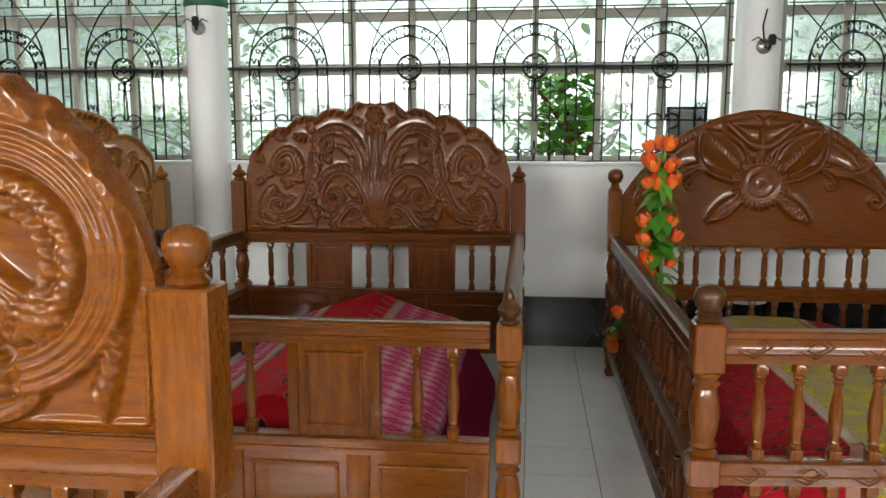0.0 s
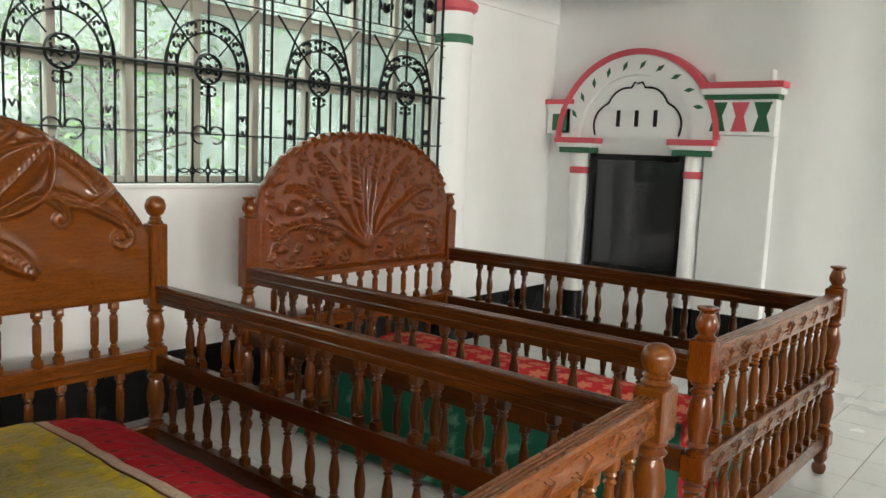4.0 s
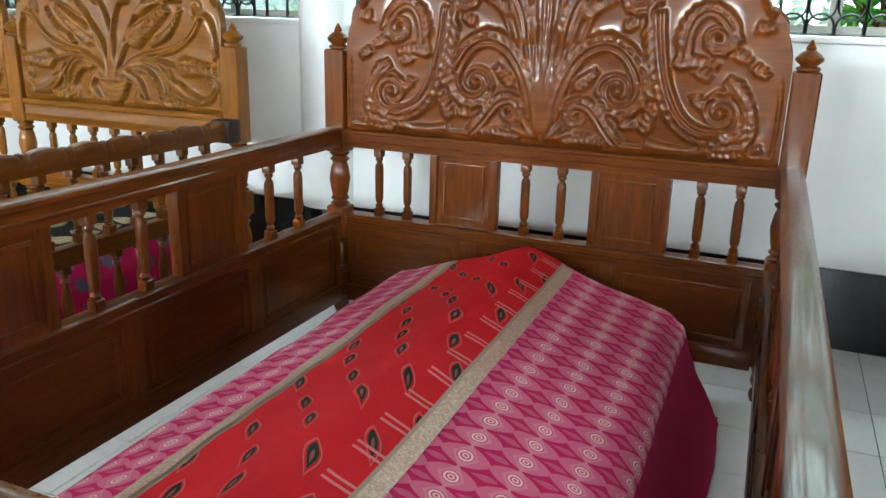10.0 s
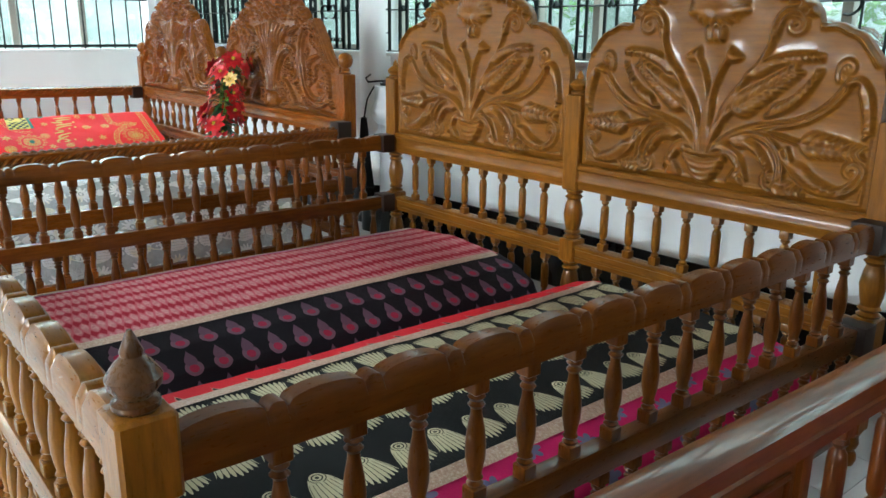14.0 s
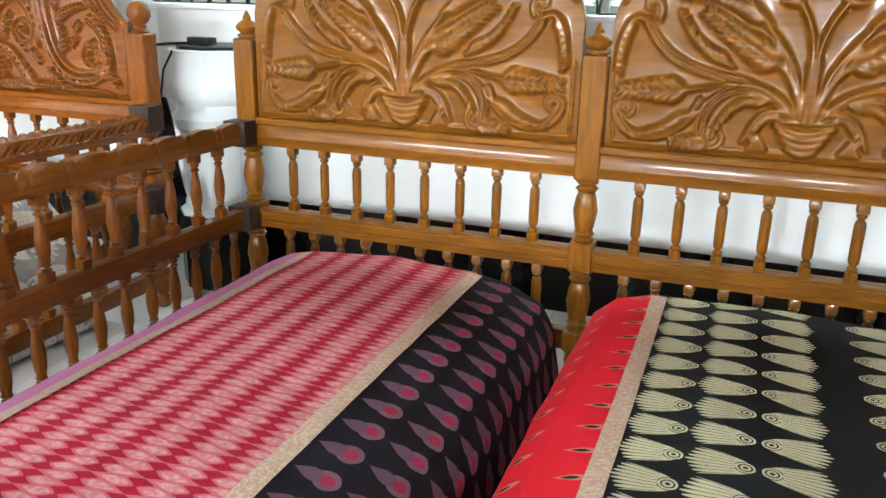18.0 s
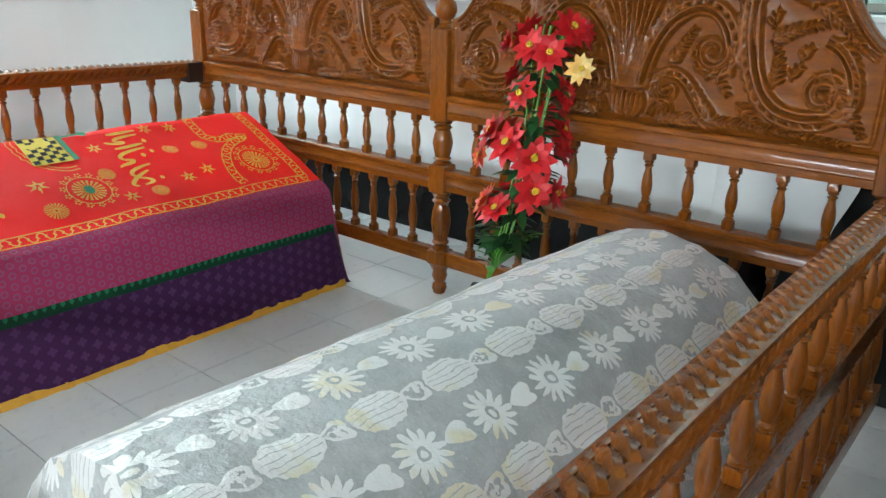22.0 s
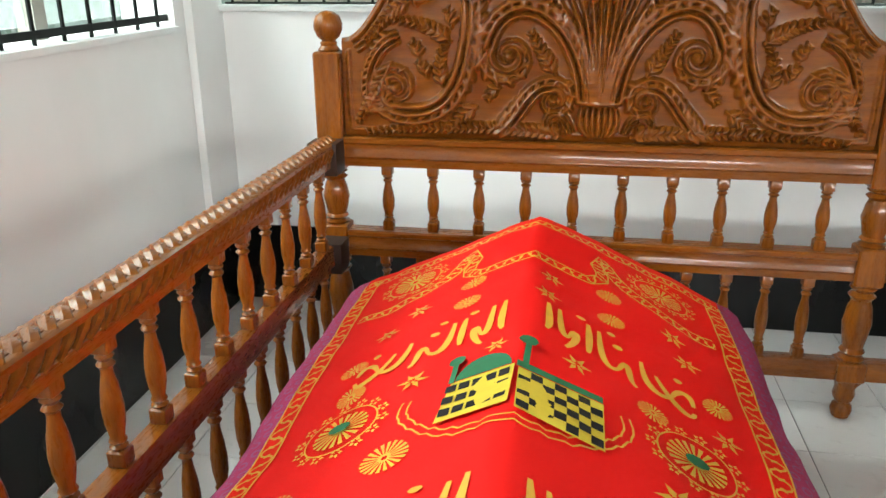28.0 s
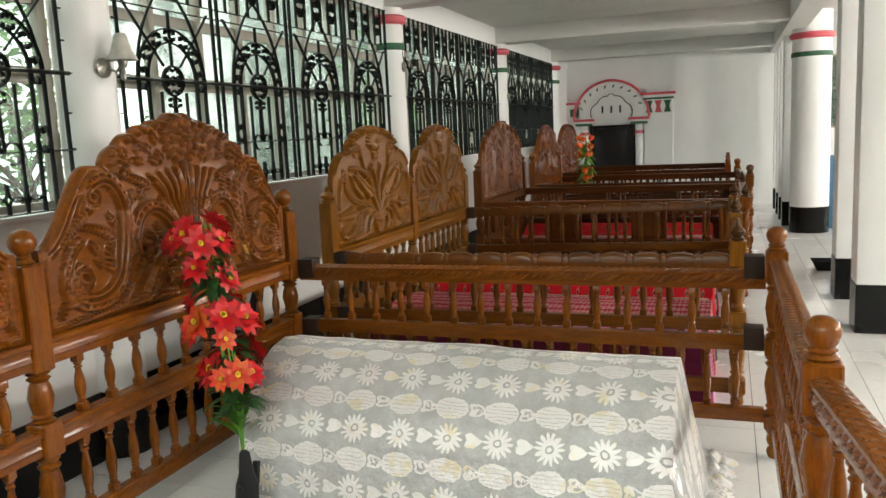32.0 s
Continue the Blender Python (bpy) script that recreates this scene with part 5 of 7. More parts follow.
def carve_scrolls(rel, hw, z0, top, h=0.022):
    """Dense acanthus scrolls rising from a fanned central leaf."""
    for k in range(5):
        a = 0.018 * k
        rel.both(bez(z0, (0.004 + 0.006 * k, 0.05), (0.01 + a, 0.30), (0.012 + a * 2.4, 0.60 - 0.025 * k)), 0.011, h * (1 - 0.06 * k), 0.35)
    for x, l in ((0.02, 0.13), (0.05, 0.10), (0.08, 0.07)):
        rel.both(bez(z0, (0.006, 0.02), (x, 0.04), (x * 1.5, l)), 0.015, h, 0.0, True)
    curl(rel, bez(z0, (0.03, 0.10), (0.07, 0.40), (0.27, 0.44), (0.335, 0.24)), 0.085, -1, 0.046, h)
    curl(rel, bez(z0, (0.36, 0.46), (0.38, 0.22), (0.44, 0.05), (0.60, 0.08)), 0.078, 1, 0.046, h)
    curl(rel, bez(z0, (0.06, 0.36), (0.08, 0.56), (0.22, 0.66), (0.33, 0.56)), 0.058, -1, 0.040, h)
    curl(rel, bez(z0, (0.46, 0.34), (0.45, 0.48), (0.54, 0.52), (0.60, 0.42)), 0.050, -1, 0.034, h)
    curl(rel, bez(z0, (0.27, 0.03), (0.20, 0.08), (0.19, 0.17), (0.12, 0.16)), 0.042, 1, 0.032, h)
    curl(rel, bez(z0, (0.36, 0.04), (0.43, 0.02), (0.50, 0.02), (0.54, 0.035)), 0.024, 1, 0.022, h, 0)
    curl(rel, bez(z0, (0.60, 0.26), (0.66, 0.22), (0.70, 0.14), (0.68, 0.08)), 0.036, -1, 0.030, h)
    for pts in (((0.10, 0.20), (0.15, 0.24), (0.18, 0.27)), ((0.12, 0.44), (0.16, 0.48), (0.22, 0.50)), ((0.36, 0.06), (0.35, 0.12), (0.40, 0.17)), ((0.06, 0.03), (0.16, 0.05), (0.25, 0.02)),
                ((0.56, 0.03), (0.64, 0.02), (0.72, 0.05)), ((0.40, 0.56), (0.44, 0.54), (0.48, 0.56)), ((0.24, 0.56), (0.20, 0.60), (0.14, 0.58)), ((0.42, 0.30), (0.50, 0.33), (0.57, 0.30))):
        frond(rel, bez(z0, *pts), 0.040, h * 0.85, gap=0.021)
    edge_leaves(rel, top, 0.10, hw - 0.05, 0.020, 0.070, h * 0.9, 0.046)
    fill(rel, hw, z0, top, 0.056, h * 0.7, 3)
    rose(rel, 0.0, top(0) - 0.06, 0.05, h)


def carve_vase(rel, hw, z0, top, h=0.028):
    """A striped bowl with long fanned stems, wheat ears, rolled leaves and a lotus at the top."""
    for k in range(4):
        z = z0 + 0.030 + 0.021 * k
        rel.stroke(curve((-0.040 - 0.012 * k, z + 0.012), (0, z - 0.022), (0.040 + 0.012 * k, z + 0.012)), 0.013, h * 0.95)
    rel.stroke(bez(z0, (-0.095, 0.128), (0, 0.100), (0.095, 0.128)), 0.009, h)
    for k in range(5):
        rel.both([(0.100 + 0.012 * k, z0 + 0.030), (0.125 + 0.003 * k, z0 + 0.072 - 0.006 * k)], 0.010, h * 0.7)
    # trumpet flowers and the stems that bend out of the sheaf
    for k in (-1, 0, 1):
        rel.stroke(bez(z0, (0.016 * k, 0.12), (0.010 * k, 0.20), (0.010 * k, 0.30)), 0.011, h)
    rel.both(bez(z0, (0.006, 0.28), (0.010, 0.38), (0.060, 0.445)), 0.010, h)
    for k in range(4):
        rel.both([(0.058, z0 + 0.440), (0.060 + 0.016 * k, z0 + 0.480 - 0.010 * k)], 0.012, h, 0.0, True)
    rel.both(bez(z0, (0.022, 0.13), (0.030, 0.36), (0.190, 0.36), (0.215, 0.545)), 0.0105, h, 0.1)
    curl(rel, bez(z0, (0.212, 0.52), (0.215, 0.58), (0.25, 0.61), (0.29, 0.59)), 0.034, -1, 0.020, h, 0, n=2)
    flute(rel, bez(z0, (0.030, 0.13), (0.16, 0.30), (0.36, 0.16), (0.475, 0.395)), 0.016, h, 2, 0.0)
    # wheat ears
    rel.both(bez(z0, (0.026, 0.14), (0.040, 0.24), (0.11, 0.285)), 0.008, h)
    frond(rel, bez(z0, (0.085, 0.27), (0.19, 0.33), (0.30, 0.415), n=20), 0.066, h, gap=0.024)
    rel.both(bez(z0, (0.030, 0.16), (0.09, 0.34), (0.15, 0.40)), 0.008, h)
    frond(rel, bez(z0, (0.13, 0.385), (0.20, 0.475), (0.37, 0.465), n=20), 0.058, h, gap=0.024, sides=(-1,))
    rel.both(bez(z0, (0.13, 0.385), (0.20, 0.475), (0.38, 0.460)), 0.011, h, 0.4)
    frond(rel, bez(z0, (0.215, 0.265), (0.33, 0.29), (0.375, 0.41), n=20), 0.050, h, gap=0.025, sides=(1,))
    rel.both(bez(z0, (0.215, 0.265), (0.33, 0.29), (0.380, 0.42)), 0.009, h, 0.4)
    rel.both(bez(z0, (0.036, 0.13), (0.14, 0.27), (0.25, 0.20), (0.34, 0.190)), 0.008, h)
    frond(rel, bez(z0, (0.33, 0.190), (0.43, 0.185), (0.535, 0.180), n=20), 0.062, h, gap=0.026)
    # rolled leaves on either side of the bowl and along the foot
    frond(rel, bez(z0, (0.055, 0.135), (0.12, 0.165), (0.155, 0.055), n=20), 0.046, h, gap=0.023, sides=(-1,))
    rel.both(bez(z0, (0.045, 0.135), (0.13, 0.185), (0.165, 0.045)), 0.009, h, 0.2)
    curl(rel, bez(z0, (0.050, 0.145), (0.14, 0.25), (0.30, 0.21), (0.285, 0.055)), 0.034, -1, 0.018, h, 0, n=2, turns=1.9)
    frond(rel, bez(z0, (0.085, 0.175), (0.20, 0.22), (0.255, 0.075), n=20), 0.056, h, gap=0.025, sides=(-1,))
    curl(rel, bez(z0, (0.290, 0.165), (0.34, 0.03), (0.50, 0.00), (0.540, 0.110)), 0.030, 1, 0.018, h, 0, n=2, turns=1.9)
    frond(rel, bez(z0, (0.305, 0.130), (0.36, 0.035), (0.50, 0.035), n=20), 0.070, h, gap=0.027, sides=(1,))
    frond(rel, bez(z0, (0.250, 0.035), (0.34, 0.035), (0.38, 0.030), n=12), 0.046, h * 0.9, gap=0.024)
    # scrolled leaves that follow the shoulders
    rel.both(bez(z0, (0.470, 0.380), (0.505, 0.42), (0.550, 0.37), (0.550, 0.24)), 0.011, h, 0.2)
    frond(rel, bez(z0, (0.500, 0.395), (0.555, 0.36), (0.545, 0.235), n=20), 0.052, h, gap=0.023, sides=(-1,))
    curl(rel, bez(z0, (0.440, 0.39), (0.425, 0.42), (0.440, 0.45), (0.462, 0.445)), 0.016, -1, 0.014, h, 0, n=2)
    zt = top(0) - 0.085
    for i in range(7):
        a = radians(90 - 15 * i)
        rel.both([(0.0, zt - 0.03), (0.115 * math.cos(a), zt - 0.03 + 0.095 * math.sin(a))], 0.018, h * (1.1 - 0.05 * i), 0.0, True)
    for i in range(4):
        a = radians(-10 - 22 * i)
        rel.both([(0.0, zt - 0.03), (0.090 * math.cos(a), zt - 0.03 + 0.05 * math.sin(a))], 0.014, h * 0.9, 0.0, True)
    for k in (-1, 0, 1):
        rel.stroke([(0.024 * k, zt - 0.120), (0.030 * k, zt - 0.085)], 0.014, h * 0.8)
    edge_leaves(rel, top, 0.20 * hw, 0.60 * hw, 0.030, 0.066, h, 0.036, -0.5)
    rim(rel, top, -0.60 * hw, -0.20 * hw, 0.012, 0.008, h * 0.7, 40)
    rim(rel, top, 0.20 * hw, 0.60 * hw, 0.012, 0.008, h * 0.7, 40)
    rim(rel, top, -0.97 * hw, -0.64 * hw, 0.012, 0.008, h * 0.7, 40)
    rim(rel, top, 0.64 * hw, 0.97 * hw, 0.012, 0.008, h * 0.7, 40)


def carve_grand(rel, hw, z0, top, h=0.030):
    """A ribbed vase with long stems, fluted scrolls, leaf garlands and roses on the crest."""
    for k in range(-3, 4):
        rel.stroke(bez(z0, (0.008 * k, 0.015), (0.022 * k, 0.05), (0.016 * k, 0.105)), 0.010, h, 0.0, True)
    rel.stroke(bez(z0, (-0.058, 0.122), (0, 0.112), (0.058, 0.122)), 0.011, h)
    for k in range(5):
        rel.both(bez(z0, (0.004 + 0.006 * k, 0.12), (0.008 + 0.010 * k, 0.34), (0.012 + 0.045 * k, 0.56 - 0.02 * k)), 0.0085, h * 0.95, 0.3)
    for k in range(4):
        x = 0.035 + 0.045 * k
        rel.both(bez(z0, (x * 0.7, 0.40), (x, 0.50), (x * 1.3, 0.545 - 0.01 * k)), 0.017, h, 0.0, True)
    curl(rel, bez(z0, (0.04, 0.13), (0.07, 0.40), (0.29, 0.47), (0.335, 0.27)), 0.072, -1, 0.042, h)
    curl(rel, bez(z0, (0.375, 0.38), (0.38, 0.15), (0.45, 0.04), (0.62, 0.08)), 0.072, 1, 0.046, h)
    curl(rel, bez(z0, (0.38, 0.28), (0.34, 0.46), (0.45, 0.57), (0.55, 0.49)), 0.046, -1, 0.042, h)
    curl(rel, bez(z0, (0.30, 0.02), (0.22, 0.08), (0.21, 0.18), (0.13, 0.17)), 0.046, 1, 0.036, h)
    curl(rel, bez(z0, (0.08, 0.03), (0.10, 0.10), (0.14, 0.09), (0.15, 0.06)), 0.022, -1, 0.018, h, 0)
    curl(rel, bez(z0, (0.60, 0.30), (0.66, 0.28), (0.70, 0.20), (0.69, 0.13)), 0.034, -1, 0.030, h)
    for pts in (((0.10, 0.02), (0.35, 0.055), (0.70, 0.015)), ((0.13, 0.20), (0.17, 0.26), (0.20, 0.31)), ((0.44, 0.29), (0.50, 0.34), (0.60, 0.35)), ((0.63, 0.20), (0.68, 0.12), (0.73, 0.04)),
                ((0.10, 0.32), (0.12, 0.38), (0.17, 0.42)), ((0.22, 0.46), (0.28, 0.50), (0.36, 0.52)), ((0.36, 0.10), (0.40, 0.08), (0.46, 0.02)), ((0.56, 0.40), (0.62, 0.38), (0.70, 0.28)), ((0.46, 0.16), (0.48, 0.22), (0.46, 0.27))):
        frond(rel, bez(z0, *pts), 0.036, h * 0.9, gap=0.020)
    rose(rel, 0.37, z0 + 0.57, 0.062, h)
    rose(rel, 0.0, top(0) - 0.085, 0.080, h)
    for i in range(9):
        a = radians(85 - 19 * i)
        rel.both([(0.088 * math.cos(a), top(0) - 0.085 + 0.088 * math.sin(a)), (0.125 * math.cos(a), top(0) - 0.085 + 0.12 * math.sin(a))], 0.016, h, 0.0, True)
    fill(rel, hw, z0, top, 0.050, h * 0.7, 7, 0.044)
    edge_leaves(rel, top, 0.14, 0.34, 0.022, 0.056, h, 0.036, -0.4)
    for s in (0.014, 0.032, 0.050):
        rim(rel, top, -hw + 0.03, -0.60 * hw, s, 0.007, 0.014, 40)
        rim(rel, top, 0.60 * hw, hw - 0.03, s, 0.007, 0.014, 40)


def carve_star(rel, hw, z0, top, h=0.036):
    """A round boss with broad pointed petals and curling tendrils on a smooth ground."""
    cz = z0 + 0.362

    def path(*p):
        return [(x, cz + z) for x, z in curve(*p)]
    for r, w in ((0.108, 0.012), (0.094, 0.011), (0.080, 0.011), (0.066, 0.013), (0.052, 0.011), (0.038, 0.011), (0.024, 0.011), (0.010, 0.012)):
        rel.stroke([(r * math.cos(a * 0.2), cz + r * math.sin(a * 0.2)) for a in range(33)], w, h * (0.50 if w > 0.0115 else 0.36))
    for k in range(30):
        a = 2 * math.pi * k / 30
        rel.stroke([(0.112 * math.cos(a), cz + 0.112 * math.sin(a)), (0.150 * math.cos(a + 0.06), cz + 0.150 * math.sin(a + 0.06))], 0.013, h * 0.75, 0.0, True)
    # feathered lower petals
    low = path((0.105, -0.085), (0.19, -0.15), (0.268, -0.212))
    rel.both(low, 0.050, h * 0.50, 0.0, True)
    frond(rel, low, 0.056, h * 0.80, gap=0.024)
    for p in (path((0.10, -0.10), (0.15, -0.20), (0.268, -0.212)), path((0.12, -0.07), (0.22, -0.11), (0.268, -0.212))):
        rel.both(p, 0.010, h * 0.8, 0.2)
    # broad upper petals, smooth outside and feathered inside
    axis = path((0.11, 0.06), (0.21, 0.16), (0.325, 0.285))
    rel.both(axis, 0.072, h * 0.75, 0.0, True)
    frond(rel, axis, 0.070, h * 1.0, gap=0.026, sides=(1,))
    rel.both(axis, 0.012, h * 1.05, 0.3)
    rel.both(path((0.15, 0.01), (0.39, 0.05), (0.33, 0.29)), 0.015, h * 0.95, 0.1)
    rel.both(path((0.07, 0.13), (0.10, 0.26), (0.31, 0.29)), 0.012, h * 0.7, 0.2)
    # leaves under the crest
    rel.both(path((0.0, 0.20), (0.07, 0.19), (0.12, 0.27), (0.20, 0.33)), 0.030, h * 0.8, 0.3)
    rel.stroke(path((0.0, 0.15), (0.0, 0.22), (0.0, 0.29)), 0.026, h * 0.8, 0.5)
    for i in range(5):
        rel.both(curve((0.01, top(0) - 0.10), (0.05 * i, top(0) - 0.05), (0.05 + 0.03 * i, top(0) - 0.035 - 0.014 * i)), 0.015, h * 0.7, 0.0, True)
    # tendrils
    curl(rel, path((0.17, 0.02), (0.28, 0.11), (0.35, 0.08), (0.395, 0.01)), 0.030, -1, 0.020, h, 0, 2)
    curl(rel, path((0.30, 0.085), (0.42, 0.11), (0.50, -0.01), (0.60, 0.02), (0.648, -0.07)), 0.042, -1, 0.024, h, 1, 2)
    curl(rel, path((0.36, 0.07), (0.44, 0.03), (0.52, 0.04), (0.565, 0.10)), 0.038, 1, 0.020, h, 1, 2)
    frond(rel, path((0.60, 0.01), (0.645, -0.03), (0.64, -0.09)), 0.034, h * 0.8, gap=0.018, sides=(-1,))
    edge_leaves(rel, top, 0.34, hw - 0.06, 0.050, 0.036, h * 0.55, 0.024)
    rim(rel, top, -hw + 0.03, hw - 0.03, 0.020, 0.009, 0.010)
    rim(rel, top, -hw + 0.05, hw - 0.05, 0.074, 0.006, 0.008)


def carve_shell(rel, hw, z0, top, h=0.034):
    """Feathered plumes fanned out from the foot, with shells and leaf scrolls between."""
    H = top(0) - z0
    foot = z0 + 0.15 * H
    for a0, l, bow in ((80, 0.74, 0.02), (58, 0.80, 0.05), (33, 0.80, 0.08), (10, 0.74, 0.10)):
        a = radians(a0)
        ex, ez = l * H * math.cos(a) * 1.12, l * H * math.sin(a)
        pts = curve((0.012, foot), (ex * 0.40 - bow * 0.2, foot + ez * 0.45 + bow), (ex * 0.8, foot + ez * 0.85 + bow), (ex, foot + ez))
        rel.both(pts, 0.017, h, 0.35)
        frond(rel, pts[4:], 0.062, h * 0.85, gap=0.036, sides=(-1,))
        frond(rel, pts[7:], 0.046, h * 0.75, gap=0.036, sides=(1,))
    rel.stroke([(0, z0 + 0.02), (0, foot + 0.06)], 0.030, h * 0.8, 0.4)
    rel.stroke([(0, foot), (0, foot + 0.60 * H)], 0.016, h, 0.6)
    for x, z, r in ((0.50, 0.42, 0.066), (0.22, 0.22, 0.050), (0.60, 0.16, 0.050)):
        for k in range(7):
            a = radians(10 + 27 * k)
            rel.both([(x, z0 + z * H), (x + r * math.cos(a), z0 + z * H + r * math.sin(a))], 0.014, h * 1.05, 0.0, True)
    for u, v, r, st, hd in ((0.44, 0.10, 0.044, 0.4, -1), (0.84, 0.30, 0.038, 2.4, 1), (0.20, 0.10, 0.034, 2.4, 1), (0.42, 0.74, 0.034, 0.4, -1)):
        acanthus(rel, u * hw, z0 + v * H, r, st, hd, h)
    fill(rel, hw, z0, top, 0.050, h * 0.5, 9, 0.060)
    edge_leaves(rel, top, 0.05, hw - 0.04, 0.022, 0.046, h * 0.8, 0.034)


def carve_round(rel, hw, z0, top, h=0.032):
    """Two ringed leaf scrolls side by side, with bold leaves at the rim."""
    cx, cz = hw - 0.275, z0 + 0.315
    for r, w in ((0.235, 0.014), (0.213, 0.011), (0.194, 0.011), (0.176, 0.010)):
        rel.both([(cx + r * math.cos(a * 0.1), cz + r * math.sin(a * 0.1)) for a in range(-14, 48)], w, h)
    for r0, r1, sz, n in ((0.150, 0.122, 0.020, 20), (0.108, 0.084, 0.017, 14)):
        for k in range(n):
            a = -1.4 + 3.9 * k / n
            rel.both([(cx + r0 * math.cos(a), cz + r0 * math.sin(a)), (cx + r1 * math.cos(a + 0.22), cz + r1 * math.sin(a + 0.22))], sz, h, 0.0, True)
            rel.both([(cx + r1 * math.cos(a + 0.22), cz + r1 * math.sin(a + 0.22)), (cx + r1 * math.cos(a + 0.24), cz + r1 * math.sin(a + 0.24))], 0.009, h * 1.2)
    for k in range(3):
        rel.both([(cx + x, cz + z - 0.022 * k) for x, z in curve((-0.15, 0.02), (-0.04, 0.09), (0.0, -0.10), (0.12, -0.06))], 0.011, h)
    for k in range(8):
        x = cx - 0.12 + 0.030 * k
        rel.both([(x, cz - 0.12 - 0.015 * math.sin(k)), (x + 0.016, cz - 0.155)], 0.012, h * 0.9, 0.0, True)
    curl(rel, [(x, z0 + z) for x, z in curve((0.05, 0.02), (0.18, 0.02), (0.26, 0.03), (0.30, 0.07))], 0.034, 1, 0.026, h)
    frond(rel, curve((hw - 0.10, z0 + 0.03), (hw - 0.07, z0 + 0.10), (hw - 0.05, z0 + 0.20)), 0.060, h, gap=0.030, sides=(1,))
    edge_leaves(rel, top, 0.04, hw - 0.03, 0.034, 0.095, h, 0.046)
    edge_leaves(rel, top, 0.04, hw - 0.08, 0.066, 0.066, h * 0.8, 0.042, -0.4)
    rose(rel, 0.0, cz + 0.02, 0.05, h)


def headboard(parent, cx, y, hw, z0, top_maker, carver, mat, nx=430, frame=True, label="", soft=(1, 0.4)):
    top = top_maker(hw)
    rel = Relief(-hw, hw, z0, top(0) + 0.05, power=0.66)
    carver(rel, hw, z0, top)
    rel.soften(soft[0], 9, soft[1])
    if frame:
        rel.stroke([(-hw + 0.03, z0 + 0.022), (hw - 0.03, z0 + 0.022)], 0.008, 0.008)
        rel.both(curve((hw - 0.025, z0 + 0.025), (hw - 0.018, z0 + 0.10), (hw - 0.022, min(top(hw - 0.02), z0 + 0.26))), 0.007, 0.008)
    return carved_panel(rel, -hw, hw, z0, top, ALONG[mat.name], parent, 0.0, nx=nx, label=label, at=pose(cx, y, 0))


def crossbar(parent, x0, x1, y, z0, z1, mat):
    return part("crossbar", rail_bm(x1 - x0, z0, z1, 0.028, "ledge"), ALONG[mat.name], parent, "", pose(x0, y, 0))


# ---- enclosures ----
Y = HEAD_Y
# panelled enclosure with the scroll headboard
XA0, XA1, YN = -2.045, -0.385, 2.70
enc = thing("grave_enclosure", "dark red varnished wooden railing with a scroll-carved headboard and panelled sides", "grave enclosure", (0, 0, 0), "grave enclosures")
headboard(enc, (XA0 + XA1) / 2, Y, (XA1 - XA0) / 2 - 0.045, 0.835, top_a, carve_scrolls, WOOD_RED, label="headboard carved with dense acanthus scrolls")
crossbar(enc, XA0 + 0.04, XA1 - 0.04, Y, 0.765, 0.834, WOOD_RED)
panelled_run(enc, (XA0 + 0.04, Y), (XA1 - 0.04, Y), (("s", 0.229, (0.38, 0.72)), ("p", 0.172), ("s", 0.219, (0.30, 0.69)), ("p", 0.174), ("s", 0.206, (0.30, 0.68))), 0.17, 0.495, 0.764, 0.766, WOOD_RED, "barrel", 3)
HEADA = ((0.14, 0.24), (0.40, 0.52), (0.74, 1.135))
NEARA = ((0.14, 0.24), (0.44, 0.52), (0.75, 0.855))
for x in (XA0, XA1):
    post(enc, x, Y, 1.14, HEADA, WOOD_RED, "urn")
    post(enc, x - 0.045 if x == XA0 else x + 0.016, YN, 0.855, NEARA, WOOD_E, "small_urn", 0.038, WOOD_KNOB)
for x in (XA0, XA1):
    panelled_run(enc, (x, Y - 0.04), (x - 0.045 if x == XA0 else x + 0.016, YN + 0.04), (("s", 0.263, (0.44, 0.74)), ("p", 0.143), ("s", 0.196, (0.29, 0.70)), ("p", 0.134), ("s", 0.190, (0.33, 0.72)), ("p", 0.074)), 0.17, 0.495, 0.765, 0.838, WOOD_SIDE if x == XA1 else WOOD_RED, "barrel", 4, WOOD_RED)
panelled_run(enc, (XA0 + 0.04, YN), (XA1 - 0.04, YN), (("s", 0.30, 2), ("p", 0.26), ("s", 0.34, 2), ("p", 0.26), ("s", 0.30, 2)), 0.16, 0.50, 0.785, 0.855, WOOD_E, "vase", 4)

# enclosure with the smooth arched board
XB0, XB1 = 0.16, 1.725
enc = thing("grave_enclosure", "brown varnished wooden railing with a smooth arched flower headboard", "grave enclosure", (0, 0, 0), "grave enclosures")
headboard(enc, (XB0 + XB1) / 2, Y, (XB1 - XB0) / 2 - 0.04, 0.775, top_b, carve_star, WOOD_B, frame=False, soft=(1, 0.6), label="glossy arched headboard with one large carved flower")
PAIRS = [0.077 + 0.1535 * k + d for k in range(6) for d in (0, 0.055)]
SIDE_PAIRS = [0.102 + 0.1125 * k + d for k in range(8) for d in (0, 0.037)]
SIDE_ROW = [0.044 + 0.0572 * k for k in range(17)]
run(enc, (XB0 + 0.04, Y), (XB1 - 0.04, Y), ((0.47, 0.552, 0.024, "ledge"), (0.14, 0.21, 0.024, "plain")), ((0.552, 0.776, PAIRS), (0.21, 0.47, 11)), WOOD_B, "barrel")
HEADB = ((0.14, 0.21), (0.46, 0.56), (0.74, 1.095))
NEARB = ((0.14, 0.21), (0.44, 0.52), (0.76, 0.896))
YB0, YB1 = 2.612, 2.725
